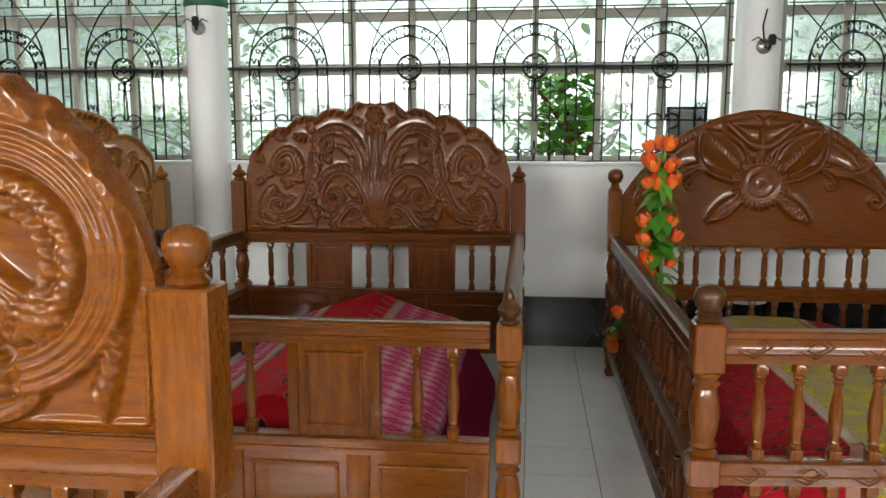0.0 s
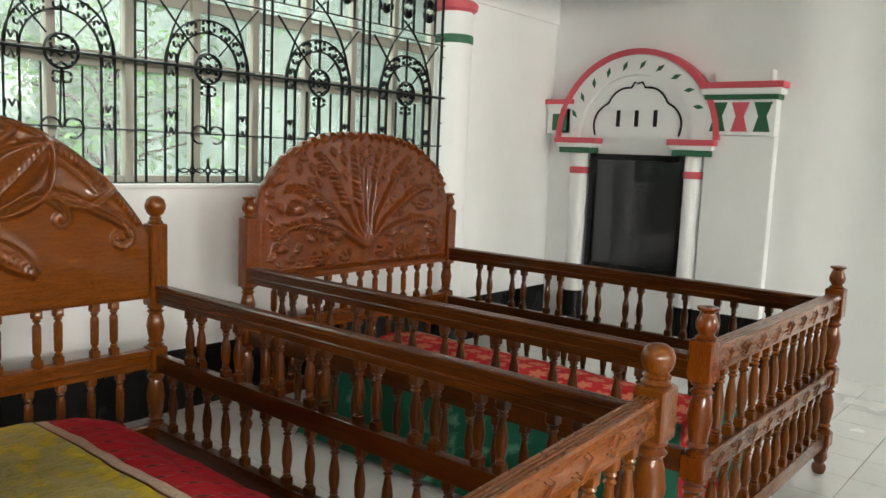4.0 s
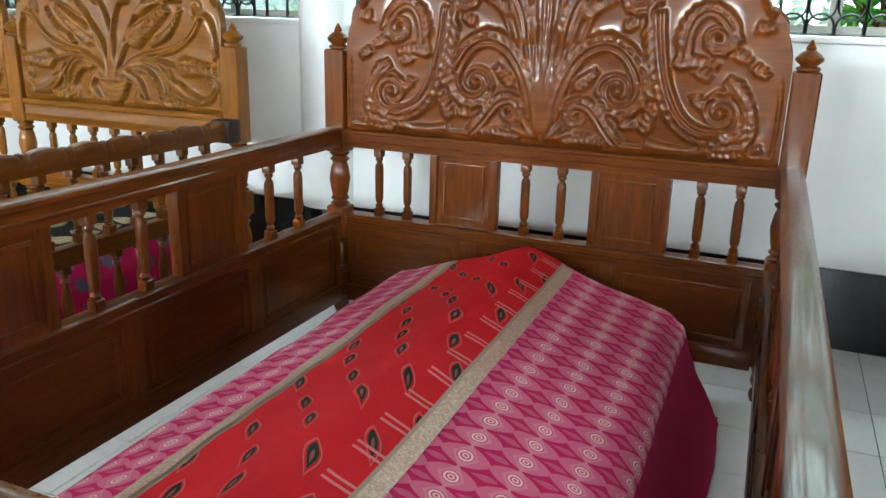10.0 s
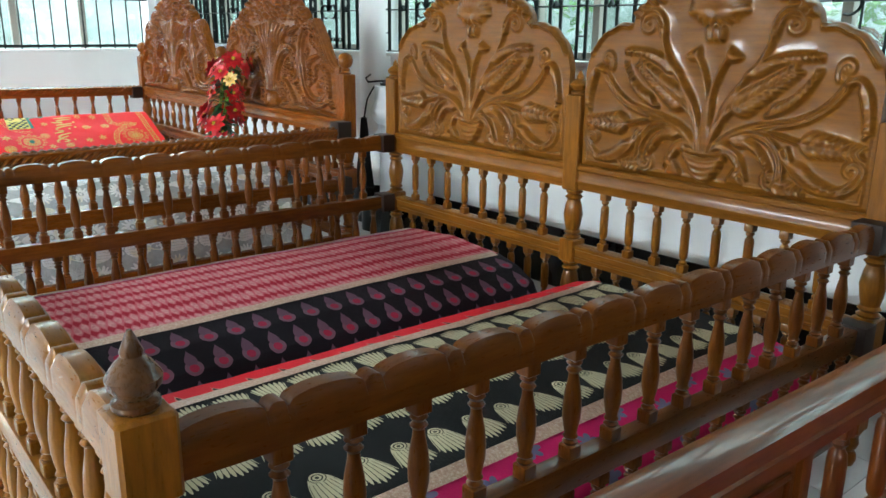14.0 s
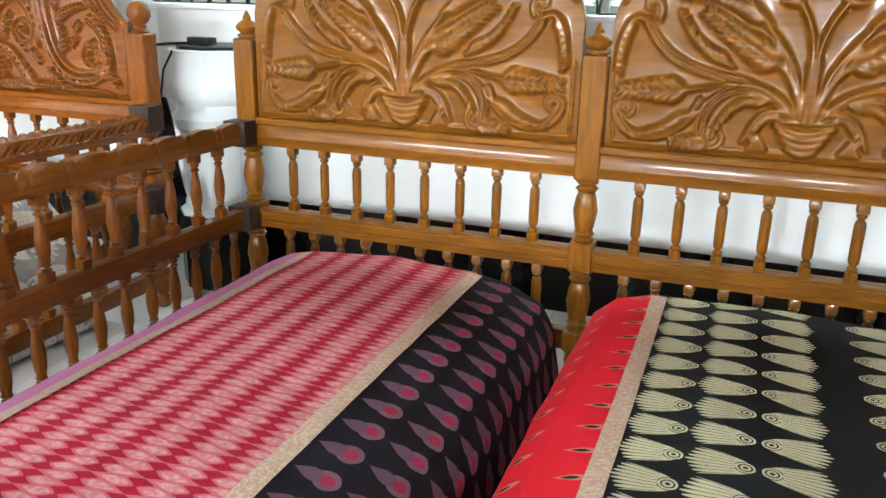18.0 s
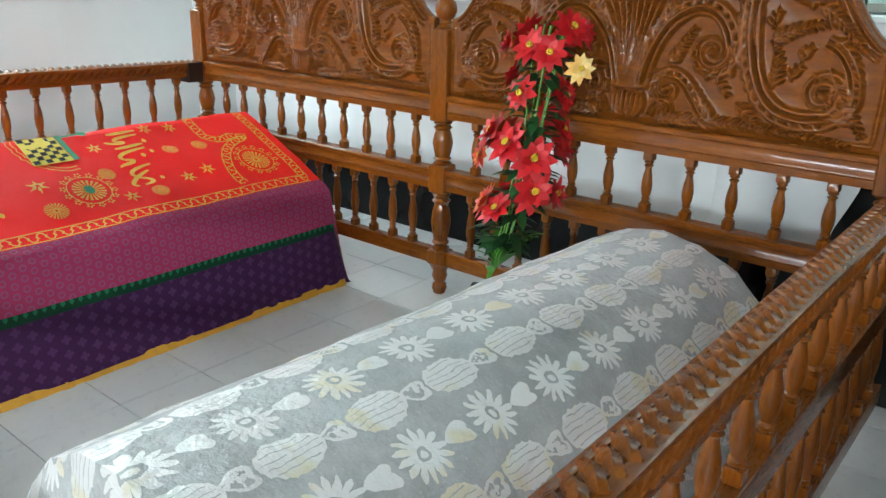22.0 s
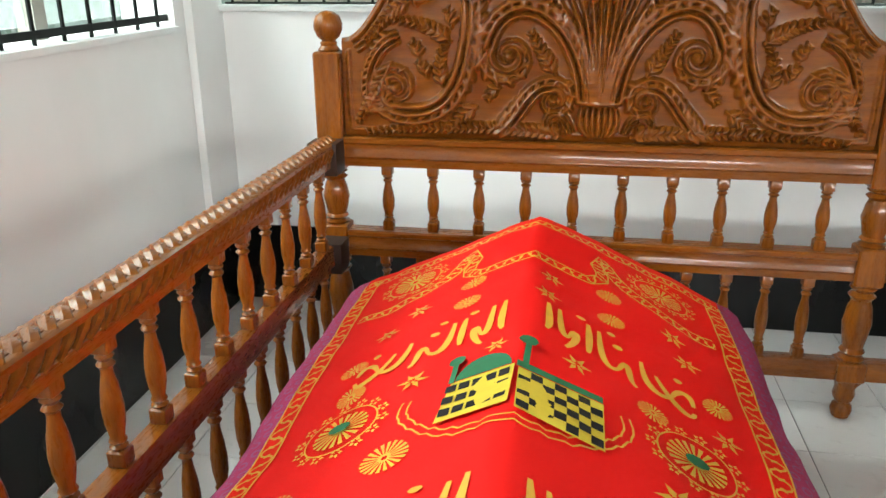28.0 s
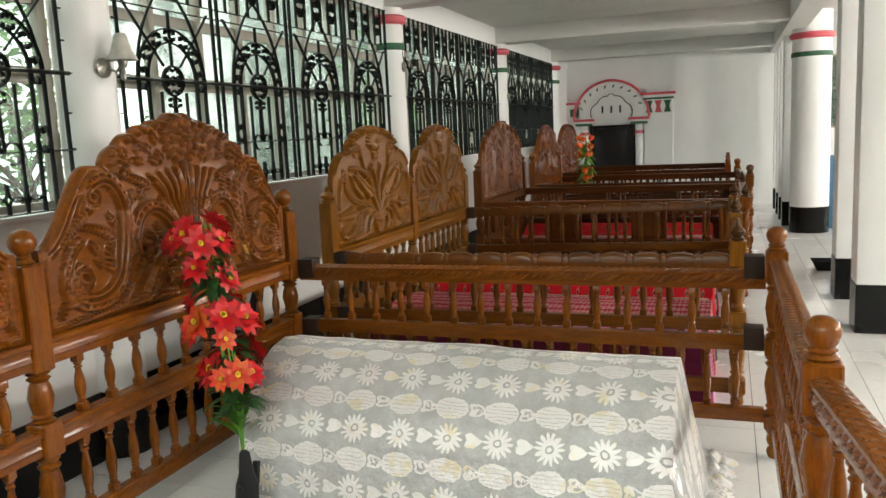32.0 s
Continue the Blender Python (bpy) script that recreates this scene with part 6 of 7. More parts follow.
for x in (XB0, XB1):
    post(enc, x, Y, 1.095, HEADB, WOOD_B, "ball", 0.038)
    post(enc, x + 0.01 if x == XB0 else x, YB0 if x == XB0 else YB1, 0.896, NEARB, WOOD_B, "knob", 0.042, WOOD_KNOB if x == XB0 else WOOD_B)
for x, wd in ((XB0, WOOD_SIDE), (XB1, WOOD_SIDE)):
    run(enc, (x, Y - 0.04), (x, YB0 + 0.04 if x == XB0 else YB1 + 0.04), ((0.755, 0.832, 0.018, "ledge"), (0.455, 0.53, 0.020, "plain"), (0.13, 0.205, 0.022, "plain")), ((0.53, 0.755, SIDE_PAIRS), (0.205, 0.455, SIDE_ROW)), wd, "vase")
run(enc, (XB0 + 0.05, YB0 + 0.003), (XB1 - 0.04, YB1 - 0.003), ((0.785, 0.876, 0.020, "diamond"), (0.44, 0.51, 0.022, "diamond"), (0.14, 0.21, 0.022, "plain")), ((0.51, 0.785, 13), (0.21, 0.44, 13)), WOOD_B, "vase")

# enclosure with the shell headboard
XC0, XC1, YC = 2.31, 3.87, 5.17
enc = thing("grave_enclosure", "glossy mahogany railing with a round shell-carved headboard", "grave enclosure", (0, 0, 0), "grave enclosures")
headboard(enc, (XC0 + XC1) / 2, YC, (XC1 - XC0) / 2 - 0.045, 0.79, top_c, carve_shell, WOOD_C, soft=(1, 0.55), label="round headboard carved with shells and rays")
run(enc, (XC0 + 0.04, YC), (XC1 - 0.04, YC), ((0.755, 0.789, 0.026, "ledge"), (0.47, 0.55, 0.024, "ledge"), (0.14, 0.21, 0.024, "plain")), ((0.55, 0.756, 11), (0.21, 0.47, 11)), WOOD_C, "barrel")
for x in (XC0, XC1):
    post(enc, x, YC, 1.09, ((0.14, 0.21), (0.46, 0.56), (0.74, 1.09)), WOOD_C, "bell", 0.036)
    post(enc, x + 0.02, 2.84, 0.896, NEARB, WOOD_C, "bell", 0.040)
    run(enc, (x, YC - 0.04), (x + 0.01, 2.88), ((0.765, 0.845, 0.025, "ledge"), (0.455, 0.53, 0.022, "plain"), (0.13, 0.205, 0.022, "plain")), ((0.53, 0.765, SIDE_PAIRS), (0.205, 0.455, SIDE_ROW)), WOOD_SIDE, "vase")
run(enc, (XC0 + 0.06, 2.84), (XC1 - 0.02, 2.84), ((0.785, 0.870, 0.026, "diamond"), (0.44, 0.52, 0.024, "diamond"), (0.14, 0.21, 0.022, "plain")), ((0.52, 0.785, 12), (0.21, 0.44, 12)), WOOD_B, "vase")

# double enclosure with vase headboards
XD = (-5.04, -3.765, -2.535)
enc = thing("grave_enclosure", "golden brown double railing with two vase-carved headboards", "grave enclosure", (0, 0, 0), "grave enclosures")
for a, b in zip(XD, XD[1:]):
    headboard(enc, (a + b) / 2, Y, (b - a) / 2 - 0.045, 0.845, top_d, carve_vase, WOOD_D, 370, soft=(1, 0.42), label="three-lobed headboard carved with a vase of wheat and a lotus")
    crossbar(enc, a + 0.04, b - 0.04, Y, 0.74, 0.844, WOOD_D)
    run(enc, (a + 0.04, Y), (b - 0.04, Y), ((0.425, 0.498, 0.024, "ledge"), (0.13, 0.20, 0.024, "plain")), ((0.498, 0.741, 8), (0.20, 0.425, 10)), WOOD_D, "barrel")
for x in XD:
    post(enc, x, Y, 1.125, ((0.13, 0.20), (0.42, 0.52), (0.73, 1.125)), WOOD_D, "urn", 0.040)
    post(enc, x, 2.79, 0.905, ((0.13, 0.20), (0.47, 0.55), (0.78, 0.905)), WOOD_D, "small_urn", 0.040, WOOD_KNOB)
for x, rise in ((XD[0], 0.012), (XD[2], 0.04)):
    run(enc, (x, Y - 0.04), (x, 2.83), ((0.755, 0.825, 0.026, "wavy"), (0.44, 0.505, 0.022, "plain")), ((0.505, 0.755, [0.083 + 0.0604 * k for k in range(15)]),), WOOD_DS, "vase", None, rise)
    run(enc, (x, Y - 0.04), (x, 2.83), ((0.13, 0.20, 0.022, "plain"),), ((0.20, 0.46, 18),), WOOD_DS, "vase")
    for z in (0.79, 0.47):
        part("joint_block", boxed(x - 0.046, x + 0.046, Y - 0.115, Y - 0.041, z - 0.046, z + 0.046, bevel=0.004), BLOCK, enc, "dark burnt joint block")
for a, b in zip(XD, XD[1:]):
    run(enc, (a + 0.04, 2.79), (b - 0.04, 2.79), ((0.805, 0.88, 0.028, "wavy"), (0.48, 0.545, 0.022, "plain"), (0.13, 0.20, 0.022, "plain")), ((0.545, 0.805, 10), (0.20, 0.48, 10)), WOOD_D, "vase")

# double enclosure with the widest headboards
XE = (-8.81, -7.175, -5.525)
YE = (2.405, 2.630, 2.640)
enc = thing("grave_enclosure", "orange brown double railing with rope-carved rails and two crested headboards", "grave enclosure", (0, 0, 0), "grave enclosures")
for a, b in zip(XE, XE[1:]):
    headboard(enc, (a + b) / 2, Y, (b - a) / 2 - 0.045, 0.87, top_e, carve_grand, WOOD_E, 450, soft=(0, 0.42), label="crested headboard carved with a vase, scrolls and leaves")
    crossbar(enc, a + 0.04, b - 0.04, Y, 0.775, 0.869, WOOD_E)
    run(enc, (a + 0.04, Y), (b - 0.04, Y), ((0.475, 0.562, 0.026, "ledge"), (0.14, 0.205, 0.024, "plain")), ((0.562, 0.776, [0.085 + 0.094 * k for k in range(10)]), (0.205, 0.475, 12)), WOOD_E, "vase")
for x, yn in zip(XE, YE):
    post(enc, x, Y, 1.125, ((0.14, 0.205), (0.46, 0.58), (0.76, 1.125)), WOOD_E, "ball", 0.042)
    post(enc, x, yn, 0.93, ((0.14, 0.205), (0.47, 0.55), (0.80, 0.93)), WOOD_E, "knob", 0.044)
for x, yn, drop_z, rise, f, n in ((XE[0], YE[0], 0.0, 0.033, 0.906, 17), (XE[2] + 0.070, YE[2], 0.038, 0.0, 1.0, 15)):
    run(enc, (x, Y - 0.04), (x, yn + 0.04), ((0.79 - drop_z, 0.865 - drop_z, 0.026, "rope"), (0.47, 0.54, 0.022, "plain")), ((0.54, 0.79 - drop_z, [(0.06 + 0.062 * k) * f for k in range(n)]),), WOOD_E, "vase", None, rise)
    run(enc, (x, Y - 0.04), (x, yn + 0.04), ((0.14, 0.205, 0.022, "plain"),), ((0.205, 0.49, 18),), WOOD_E, "vase")
    for z in (0.815, 0.495):
        part("joint_block", boxed(x - 0.046, x + 0.046, Y - 0.13, Y - 0.043, z - 0.05, z + 0.05, bevel=0.004), BLOCK, enc, "dark burnt joint block")
        part("joint_block", boxed(x - 0.046, x + 0.046, yn + 0.045, yn + 0.13, z - 0.015, z + 0.085, bevel=0.004), BLOCK, enc, "dark burnt joint block")
for a, b, ya, yb in zip(XE, XE[1:], YE, YE[1:]):
    run(enc, (a + 0.04, ya + 0.005), (b - 0.04, yb - 0.005), ((0.82, 0.895, 0.028, "rope"), (0.48, 0.55, 0.022, "plain"), (0.14, 0.205, 0.022, "plain")), ((0.55, 0.82, 12), (0.205, 0.48, 12)), WOOD_E, "vase")

# enclosure in the outer hall, of which the headboard shows
XF0, XF1, YF = -2.05, -0.90, 1.74
enc = thing("grave_enclosure", "orange varnished enclosure with a boldly carved round headboard", "grave enclosure", (0, 0, 0), "grave enclosures")
headboard(enc, (XF0 + XF1) / 2, YF, (XF1 - XF0) / 2 - 0.05, 0.87, top_c, carve_round, WOOD_E, label="headboard carved with sweeping round ribbons")
run(enc, (XF0 + 0.04, YF), (XF1 - 0.04, YF), ((0.77, 0.869, 0.028, "ledge"), (0.46, 0.53, 0.024, "plain"), (0.14, 0.21, 0.024, "plain")), ((0.53, 0.77, 9), (0.21, 0.46, 9)), WOOD_E, "vase")
for x in (XF0, XF1):
    post(enc, x, YF, 1.14, ((0.14, 0.21), (0.46, 0.54), (0.76, 1.14)), WOOD_E, "knob", 0.052)
    post(enc, x, -0.5, 0.87, NEARB, WOOD_E, "bigball", 0.044)
    run(enc, (x, YF - 0.05), (x, -0.46), ((0.755, 0.83, 0.026, "plain"), (0.46, 0.53, 0.022, "plain"), (0.14, 0.205, 0.022, "plain")), ((0.53, 0.755, 14), (0.205, 0.46, 14)), WOOD_E, "vase")
run(enc, (XF0 + 0.04, -0.5), (XF1 - 0.04, -0.5), ((0.775, 0.85, 0.026, "plain"), (0.44, 0.52, 0.024, "plain"), (0.14, 0.21, 0.022, "plain")), ((0.52, 0.775, 9), (0.21, 0.44, 9)), WOOD_E, "vase")
# ---- draped graves ----
class Mound:
    """A cloth over a grave: a cross section swept along y, with dropped ends."""
    def __init__(self, cx, y0, y1, section, wob=0.004, seed=1, skew=0.0, flare=(0.045, 0.045)):
        self.cx, self.y0, self.y1, self.sec, self.wob, self.seed = cx, y0, y1, section, wob, seed
        self.skew, self.flare = skew, flare
        self.us = [0.0]
        for a, b in zip(section, section[1:]):
            self.us.append(self.us[-1] + math.hypot(b[0] - a[0], b[1] - a[1]))

    def at(self, u, y, lift=0.0):
        s, a = (1 if u >= 0 else -1), min(abs(u), self.us[-1])
        for i in range(len(self.us) - 1):
            if a <= self.us[i + 1] + 1e-9:
                break
        f = (a - self.us[i]) / max(self.us[i + 1] - self.us[i], 1e-9)
        p, q = self.sec[i], self.sec[i + 1]
        dx, dz = (q[0] - p[0]), (q[1] - p[1])
        l = math.hypot(dx, dz) or 1
        n = Vector((self.cx, self.seed * 3.1, 0))
        w = self.wob * (noise.noise(Vector((u * 5, y * 3.2, self.seed))) + 0.5 * noise.noise(Vector((u * 13, y * 9, self.seed + 7))))
        x, z = p[0] + dx * f, p[1] + dz * f
        k = w + lift
        return Vector((self.cx + self.skew * (self.y1 - y) + s * (x - dz / l * k), y, max(z + dx / l * k, 0.004)))

    def cloth(self, mat, parent, label, nu=64, nv=70):
        bm = bmesh.new()
        uv = bm.loops.layers.uv.new("UVMap")
        U = self.us[-1]
        us = sorted(set([round(-U + 2 * U * k / nu, 4) for k in range(nu + 1)] + [s * u for u in self.us for s in (-1, 1)]))
        ys = [self.y0 + (self.y1 - self.y0) * k / nv for k in range(nv + 1)]
        rows, coords = [], []

        def add(row, vv):
            rows.append([bm.verts.new(p) for p in row])
            coords.append([(u, vv) for u in us])

        def skirt(y, out):
            base = [self.at(u, y) for u in us]
            wide = self.flare[0 if out < 0 else 1]
            for f, o in ((0.0, 0.010 + 0.26 * wide), (0.35, 0.008 + 0.5 * wide), (0.7, 0.004 + 0.76 * wide), (1.0, wide)):
                d = 0.012 * math.sin(f * 3)
                yield [Vector((p.x + d * math.sin(17 * p.x), y + out * (o + 0.010 * f * math.sin(23 * p.x)), max(p.z * (1 - f), 0.004))) for p in base], f
        ends = list(skirt(self.y0, -1))
        for row, f in reversed(ends):
            add(row, self.y0 - 0.03 - f * 0.4)
        for y in ys:
            add([self.at(u, y) for u in us], y)
        for row, f in skirt(self.y1, 1):
            add(row, self.y1 + 0.03 + f * 0.4)
        for i in range(len(rows) - 1):
            for j in range(len(us) - 1):
                f = bm.faces.new((rows[i][j], rows[i][j + 1], rows[i + 1][j + 1], rows[i + 1][j]))
                for lp, (a, b) in zip(f.loops, ((i, j), (i, j + 1), (i + 1, j + 1), (i + 1, j))):
                    lp[uv].uv = coords[a][b]
        bmesh.ops.recalc_face_normals(bm, faces=bm.faces)
        return part("cloth", mesh_of("cloth", bm, mat, 70), None, parent, label)

    def ribbon(self, bm, pts, w, lift=0.003):
        """A flat stitched line along points (u, y)."""
        last = None
        for i, p in enumerate(pts):
            a, b = Vector(pts[max(i - 1, 0)]), Vector(pts[min(i + 1, len(pts) - 1)])
            d = (b - a).normalized() if (b - a).length > 1e-9 else Vector((1, 0))
            n = Vector((-d.y, d.x)) * (w[i] if isinstance(w, (list, tuple)) else w) / 2
            pair = [bm.verts.new(self.at(p[0] + s * n.x, p[1] + s * n.y, lift)) for s in (-1, 1)]
            if last:
                bm.faces.new((last[0], last[1], pair[1], pair[0]))
            last = pair
        return bm

    def patch(self, bm, pts, lift=0.004):
        bm.faces.new([bm.verts.new(self.at(u, y, lift)) for u, y in pts])
        return bm


def grave(label, mound, mat, cloth_label, group="draped graves"):
    g = thing("draped_grave", label, "grave", (0, 0, 0), group)
    mound.cloth(mat, g, cloth_label)
    return g


MA = Mound(-1.172, 3.0, 4.75, ((0, 0.528), (0.03, 0.520), (0.14, 0.472), (0.28, 0.430), (0.48, 0.365), (0.53, 0.33), (0.585, 0.18), (0.68, 0.02)), 0.010, 1, 0.0, (0.06, 0.09))
g_ma = grave("grave mound under a red and pink patterned cloth", MA, CLOTH_A, "")
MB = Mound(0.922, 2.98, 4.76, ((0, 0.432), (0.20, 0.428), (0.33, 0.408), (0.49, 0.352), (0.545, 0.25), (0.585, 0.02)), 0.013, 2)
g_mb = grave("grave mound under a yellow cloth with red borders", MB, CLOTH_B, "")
MC = Mound(3.10, 3.15, 4.90, ((0, 0.430), (0.20, 0.410), (0.42, 0.330), (0.52, 0.20), (0.66, 0.02)), 0.010, 3)
g_mc = grave("grave mound under a green cloth with a red top", MC, CLOTH_C, "")
MD1 = Mound(-4.38, 2.95, 4.88, ((0, 0.415), (0.30, 0.400), (0.42, 0.375), (0.52, 0.325), (0.57, 0.24), (0.60, 0.02)), 0.006, 4)
g_md1 = grave("grave mound under a crimson and black paisley cloth", MD1, CLOTH_D1, "")
MD2 = Mound(-3.16, 2.95, 4.88, ((0, 0.420), (0.34, 0.412), (0.46, 0.385), (0.53, 0.325), (0.57, 0.02)), 0.006, 5)
g_md2 = grave("grave mound under a black cloth with gold lotus prints", MD2, CLOTH_D2, "")
ME2 = Mound(-6.065, 3.06, 4.72, ((0, 0.598), (0.12, 0.584), (0.24, 0.525), (0.34, 0.425), (0.41, 0.315), (0.45, 0.16), (0.47, 0.02)), 0.011, 7, -0.045, (0.16, 0.06))
g_me2 = grave("rounded grave under a silvery net cloth with white flowers", ME2, CLOTH_E2, "")
bm = bmesh.new()
uv = bm.loops.layers.uv.new("UVMap")
grid = []
for i in range(58):
    row = []
    for j in range(13):
        f, x = j / 12, -6.065 - 0.08 - 0.50 + 1.06 * i / 57
        e = 0.055 * noise.noise(Vector((x * 7, 3.1, 0))) + 0.025 * noise.noise(Vector((x * 21, 1.7, 0)))
        z = 0.006 + (0.050 * (1 - f) ** 1.4 + 0.016 * math.sin(math.pi * f)) * (0.45 + 1.1 * abs(noise.noise(Vector((x * 9, f * 2.2, 5))))) 
        row.append(bm.verts.new((x + 0.02 * noise.noise(Vector((x * 15, f * 4, 2))), 2.93 - f * (0.115 + e), z)))
    grid.append(row)
for a, b in zip(grid, grid[1:]):
    for j in range(12):
        for lp in bm.faces.new((a[j], a[j + 1], b[j + 1], b[j])).loops:
            lp[uv].uv = (lp.vert.co.x + 6.0, lp.vert.co.y - 0.4)
part("cloth_train", bm, CLOTH_E2, g_me2, "rumpled silvery hem on the floor")
ME1 = Mound(-8.14, 2.84, 4.73, ((0, 0.712), (0.025, 0.702), (0.53, 0.467), (0.558, 0.44), (0.572, 0.30), (0.590, 0.02)), 0.011, 6, 0.0, (0.10, 0.12))
red_grave = grave("ridged grave under a scarlet cloth with gold embroidery", ME1, CLOTH_E1, "")


def trims(g, m, places, w):
    """Stitched glitter bands along the cloth."""
    for u in places:
        bm = bmesh.new()
        m.ribbon(bm, [(u, m.y0 + (m.y1 - m.y0) * k / 70) for k in range(71)], w, 0.005)
        part("trim", bm, TRIM, g, "tan glitter trim")


# gold work on the scarlet cloth
def star_patch(bm, m, u, y, r, n, inner=0.45, lift=0.004):
    for k in range(n):
        a, da = 2 * math.pi * k / n, math.pi / n
        m.patch(bm, [(u + r * inner * 0.5 * math.cos(a), y + r * inner * 0.5 * math.sin(a)), (u + r * inner * math.cos(a + da * 0.8), y + r * inner * math.sin(a + da * 0.8)),
                     (u + r * math.cos(a), y + r * math.sin(a)), (u + r * inner * math.cos(a - da * 0.8), y + r * inner * math.sin(a - da * 0.8))], lift)


trims(g_ma, MA, (-0.302, 0.158), 0.040)
trims(g_mb, MB, (-0.202, 0.202), 0.038)
trims(g_md1, MD1, (-0.345, 0.295), 0.045)
trims(g_md2, MD2, (-0.328, 0.37), 0.045)
trims(g_mc, MC, (-0.20, 0.20), 0.030)
# crumpled hem lying on the tiles
bm = bmesh.new()
rnd = random.Random(21)
for x0, y0, x1, y1 in ((-5.60, 3.02, -6.42, 2.99), (-5.56, 3.10, -5.58, 3.5)):
    prev = None
    for k in range(61):
        t = k / 60
        c = Vector((x0 + (x1 - x0) * t, y0 + (y1 - y0) * t, 0))
        w = 0.05 + 0.03 * noise.noise(Vector((t * 9, x0, 0)))
        n = Vector((y1 - y0, x0 - x1, 0)).normalized()
        cur = [bm.verts.new(c + n * (f * w) + Vector((0, 0, 0.008 + g * (0.012 + 0.018 * abs(noise.noise(Vector((t * 24, f * 3, x0)))))))) for f, g in ((-0.5, 1.8), (0.0, 1.0), (0.5, 0.8), (1.0, 0.1))]
        if prev:
            for a in range(3):
                bm.faces.new((prev[a], prev[a + 1], cur[a + 1], cur[a]))
        prev = cur
part("hem", bm, CLOTH_E2, g_me2, "crumpled net hem")
EDGE_U, CY0, CY1 = 0.522, 2.85, 4.72


def band(bm, pts, wide):
    """A stitched band along (u, y): two edge lines, a chain of loops and dots between them."""
    p = [Vector(q) for q in pts]
    side = []
    for k, q in enumerate(p):
        d = (p[min(k + 1, len(p) - 1)] - p[max(k - 1, 0)]).normalized()
        side.append(Vector((-d.y, d.x)))
    for f in (-0.5, 0.5):
        ME1.ribbon(bm, [q + n * f * wide for q, n in zip(p, side)], 0.0045)
    total = sum((b - a).length for a, b in zip(p, p[1:]))
    step, at, done = wide * 0.62, 0.0, 0.0
    flip = 1
    for a, b, n in zip(p, p[1:], side):
        l = (b - a).length
        while at < done + l:
            c = a.lerp(b, (at - done) / l)
            d = (b - a).normalized()
            loop = [c + d * (wide * 0.30 * math.cos(t)) + n * flip * (wide * (0.34 * math.sin(t) + 0.05)) for t in (-0.6, 0.2, 1.0, 1.6, 2.2, 3.0, 3.8)]
            ME1.ribbon(bm, loop, 0.0050)
            flip = -flip
            at += step
        done += l


def sun(bm, u, y, r):
    """A round embroidered flower of fine rays."""
    for k in range(20):
        a = 2 * math.pi * k / 20
        ME1.ribbon(bm, [(u + r * 0.28 * math.cos(a), y + r * 0.28 * math.sin(a)), (u + r * math.cos(a), y + r * math.sin(a))], [r * 0.05, r * 0.17])
    ME1.ribbon(bm, [(u + r * 0.22 * math.cos(t * 0.7), y + r * 0.22 * math.sin(t * 0.7)) for t in range(10)], r * 0.16)


def wreath(bm, u, y, r, n):
    """Loops and small blossoms round a rosette."""
    for k in range(n):
        a = 2 * math.pi * k / n
        cu, cy = u + r * math.cos(a), y + r * math.sin(a)
        star_patch(bm, ME1, cu, cy, r * 0.17, 5, 0.6)
        b = a + math.pi / n
        ME1.ribbon(bm, [(u + r * 0.86 * math.cos(t), y + r * 0.86 * math.sin(t)) for t in (a, (a + b) / 2, b, b + (b - a) / 2, b + (b - a))], 0.0035)


def arch_line(s, end, n=18):
    """Half the stitched arcade at one end of the cloth: a straight middle, then an arc round the corner."""
    inner = 4.455 if end > 0 else 3.115
    sgn = 1 if end > 0 else -1
    pts = [(s * u, inner) for u in (0.0, 0.05, 0.10, 0.145)]
    pts += [(s * (0.165 + 0.018 * math.sin(k)), inner + sgn * 0.035 * k) for k in (1, 2, 3)]
    cu, cy, r = 0.425, inner + sgn * 0.200, 0.235
    pts += [(s * (cu - r * math.cos(radians(a))), cy - sgn * r * math.sin(radians(a))) for a in range(5, 108, 7)]
    return pts


for s in (-1, 1):
    bm = bmesh.new()
    band(bm, [(s * EDGE_U, CY0 + (CY1 - CY0) * k / 70) for k in range(71)], 0.046)
    part("gold_border", bm, GOLD, red_grave, "gold looped border")
    for end in (-1, 1):
        bm = bmesh.new()
        band(bm, arch_line(s, end), 0.036)
        part("corner_arch", bm, GOLD, red_grave, "gold corner arch")
        bm = bmesh.new()
        cu, cy = s * 0.350, 4.575 if end > 0 else 2.985
        sun(bm, cu, cy, 0.060)
        wreath(bm, cu, cy, 0.088, 14)
        part("rosette", bm, GOLD, red_grave, "round gold rosette")
    bm = bmesh.new()
    sun(bm, s * 0.345, 3.845, 0.058)
    wreath(bm, s * 0.345, 3.845, 0.088, 14)
    part("rosette", bm, GOLD, red_grave, "round gold rosette with a green eye")
    bm = bmesh.new()
    ME1.patch(bm, [(s * 0.345 + 0.024 * math.cos(0.628 * k), 3.845 + 0.018 * math.sin(0.628 * k)) for k in range(10)], 0.007)
    part("green_eye", bm, EMB_GREEN, red_grave)
for end in (CY0 + 0.012, CY1 - 0.012):
    bm = bmesh.new()
    band(bm, [(-EDGE_U + 2 * EDGE_U * k / 40, end) for k in range(41)], 0.034)
    part("gold_border", bm, GOLD, red_grave, "gold looped border")
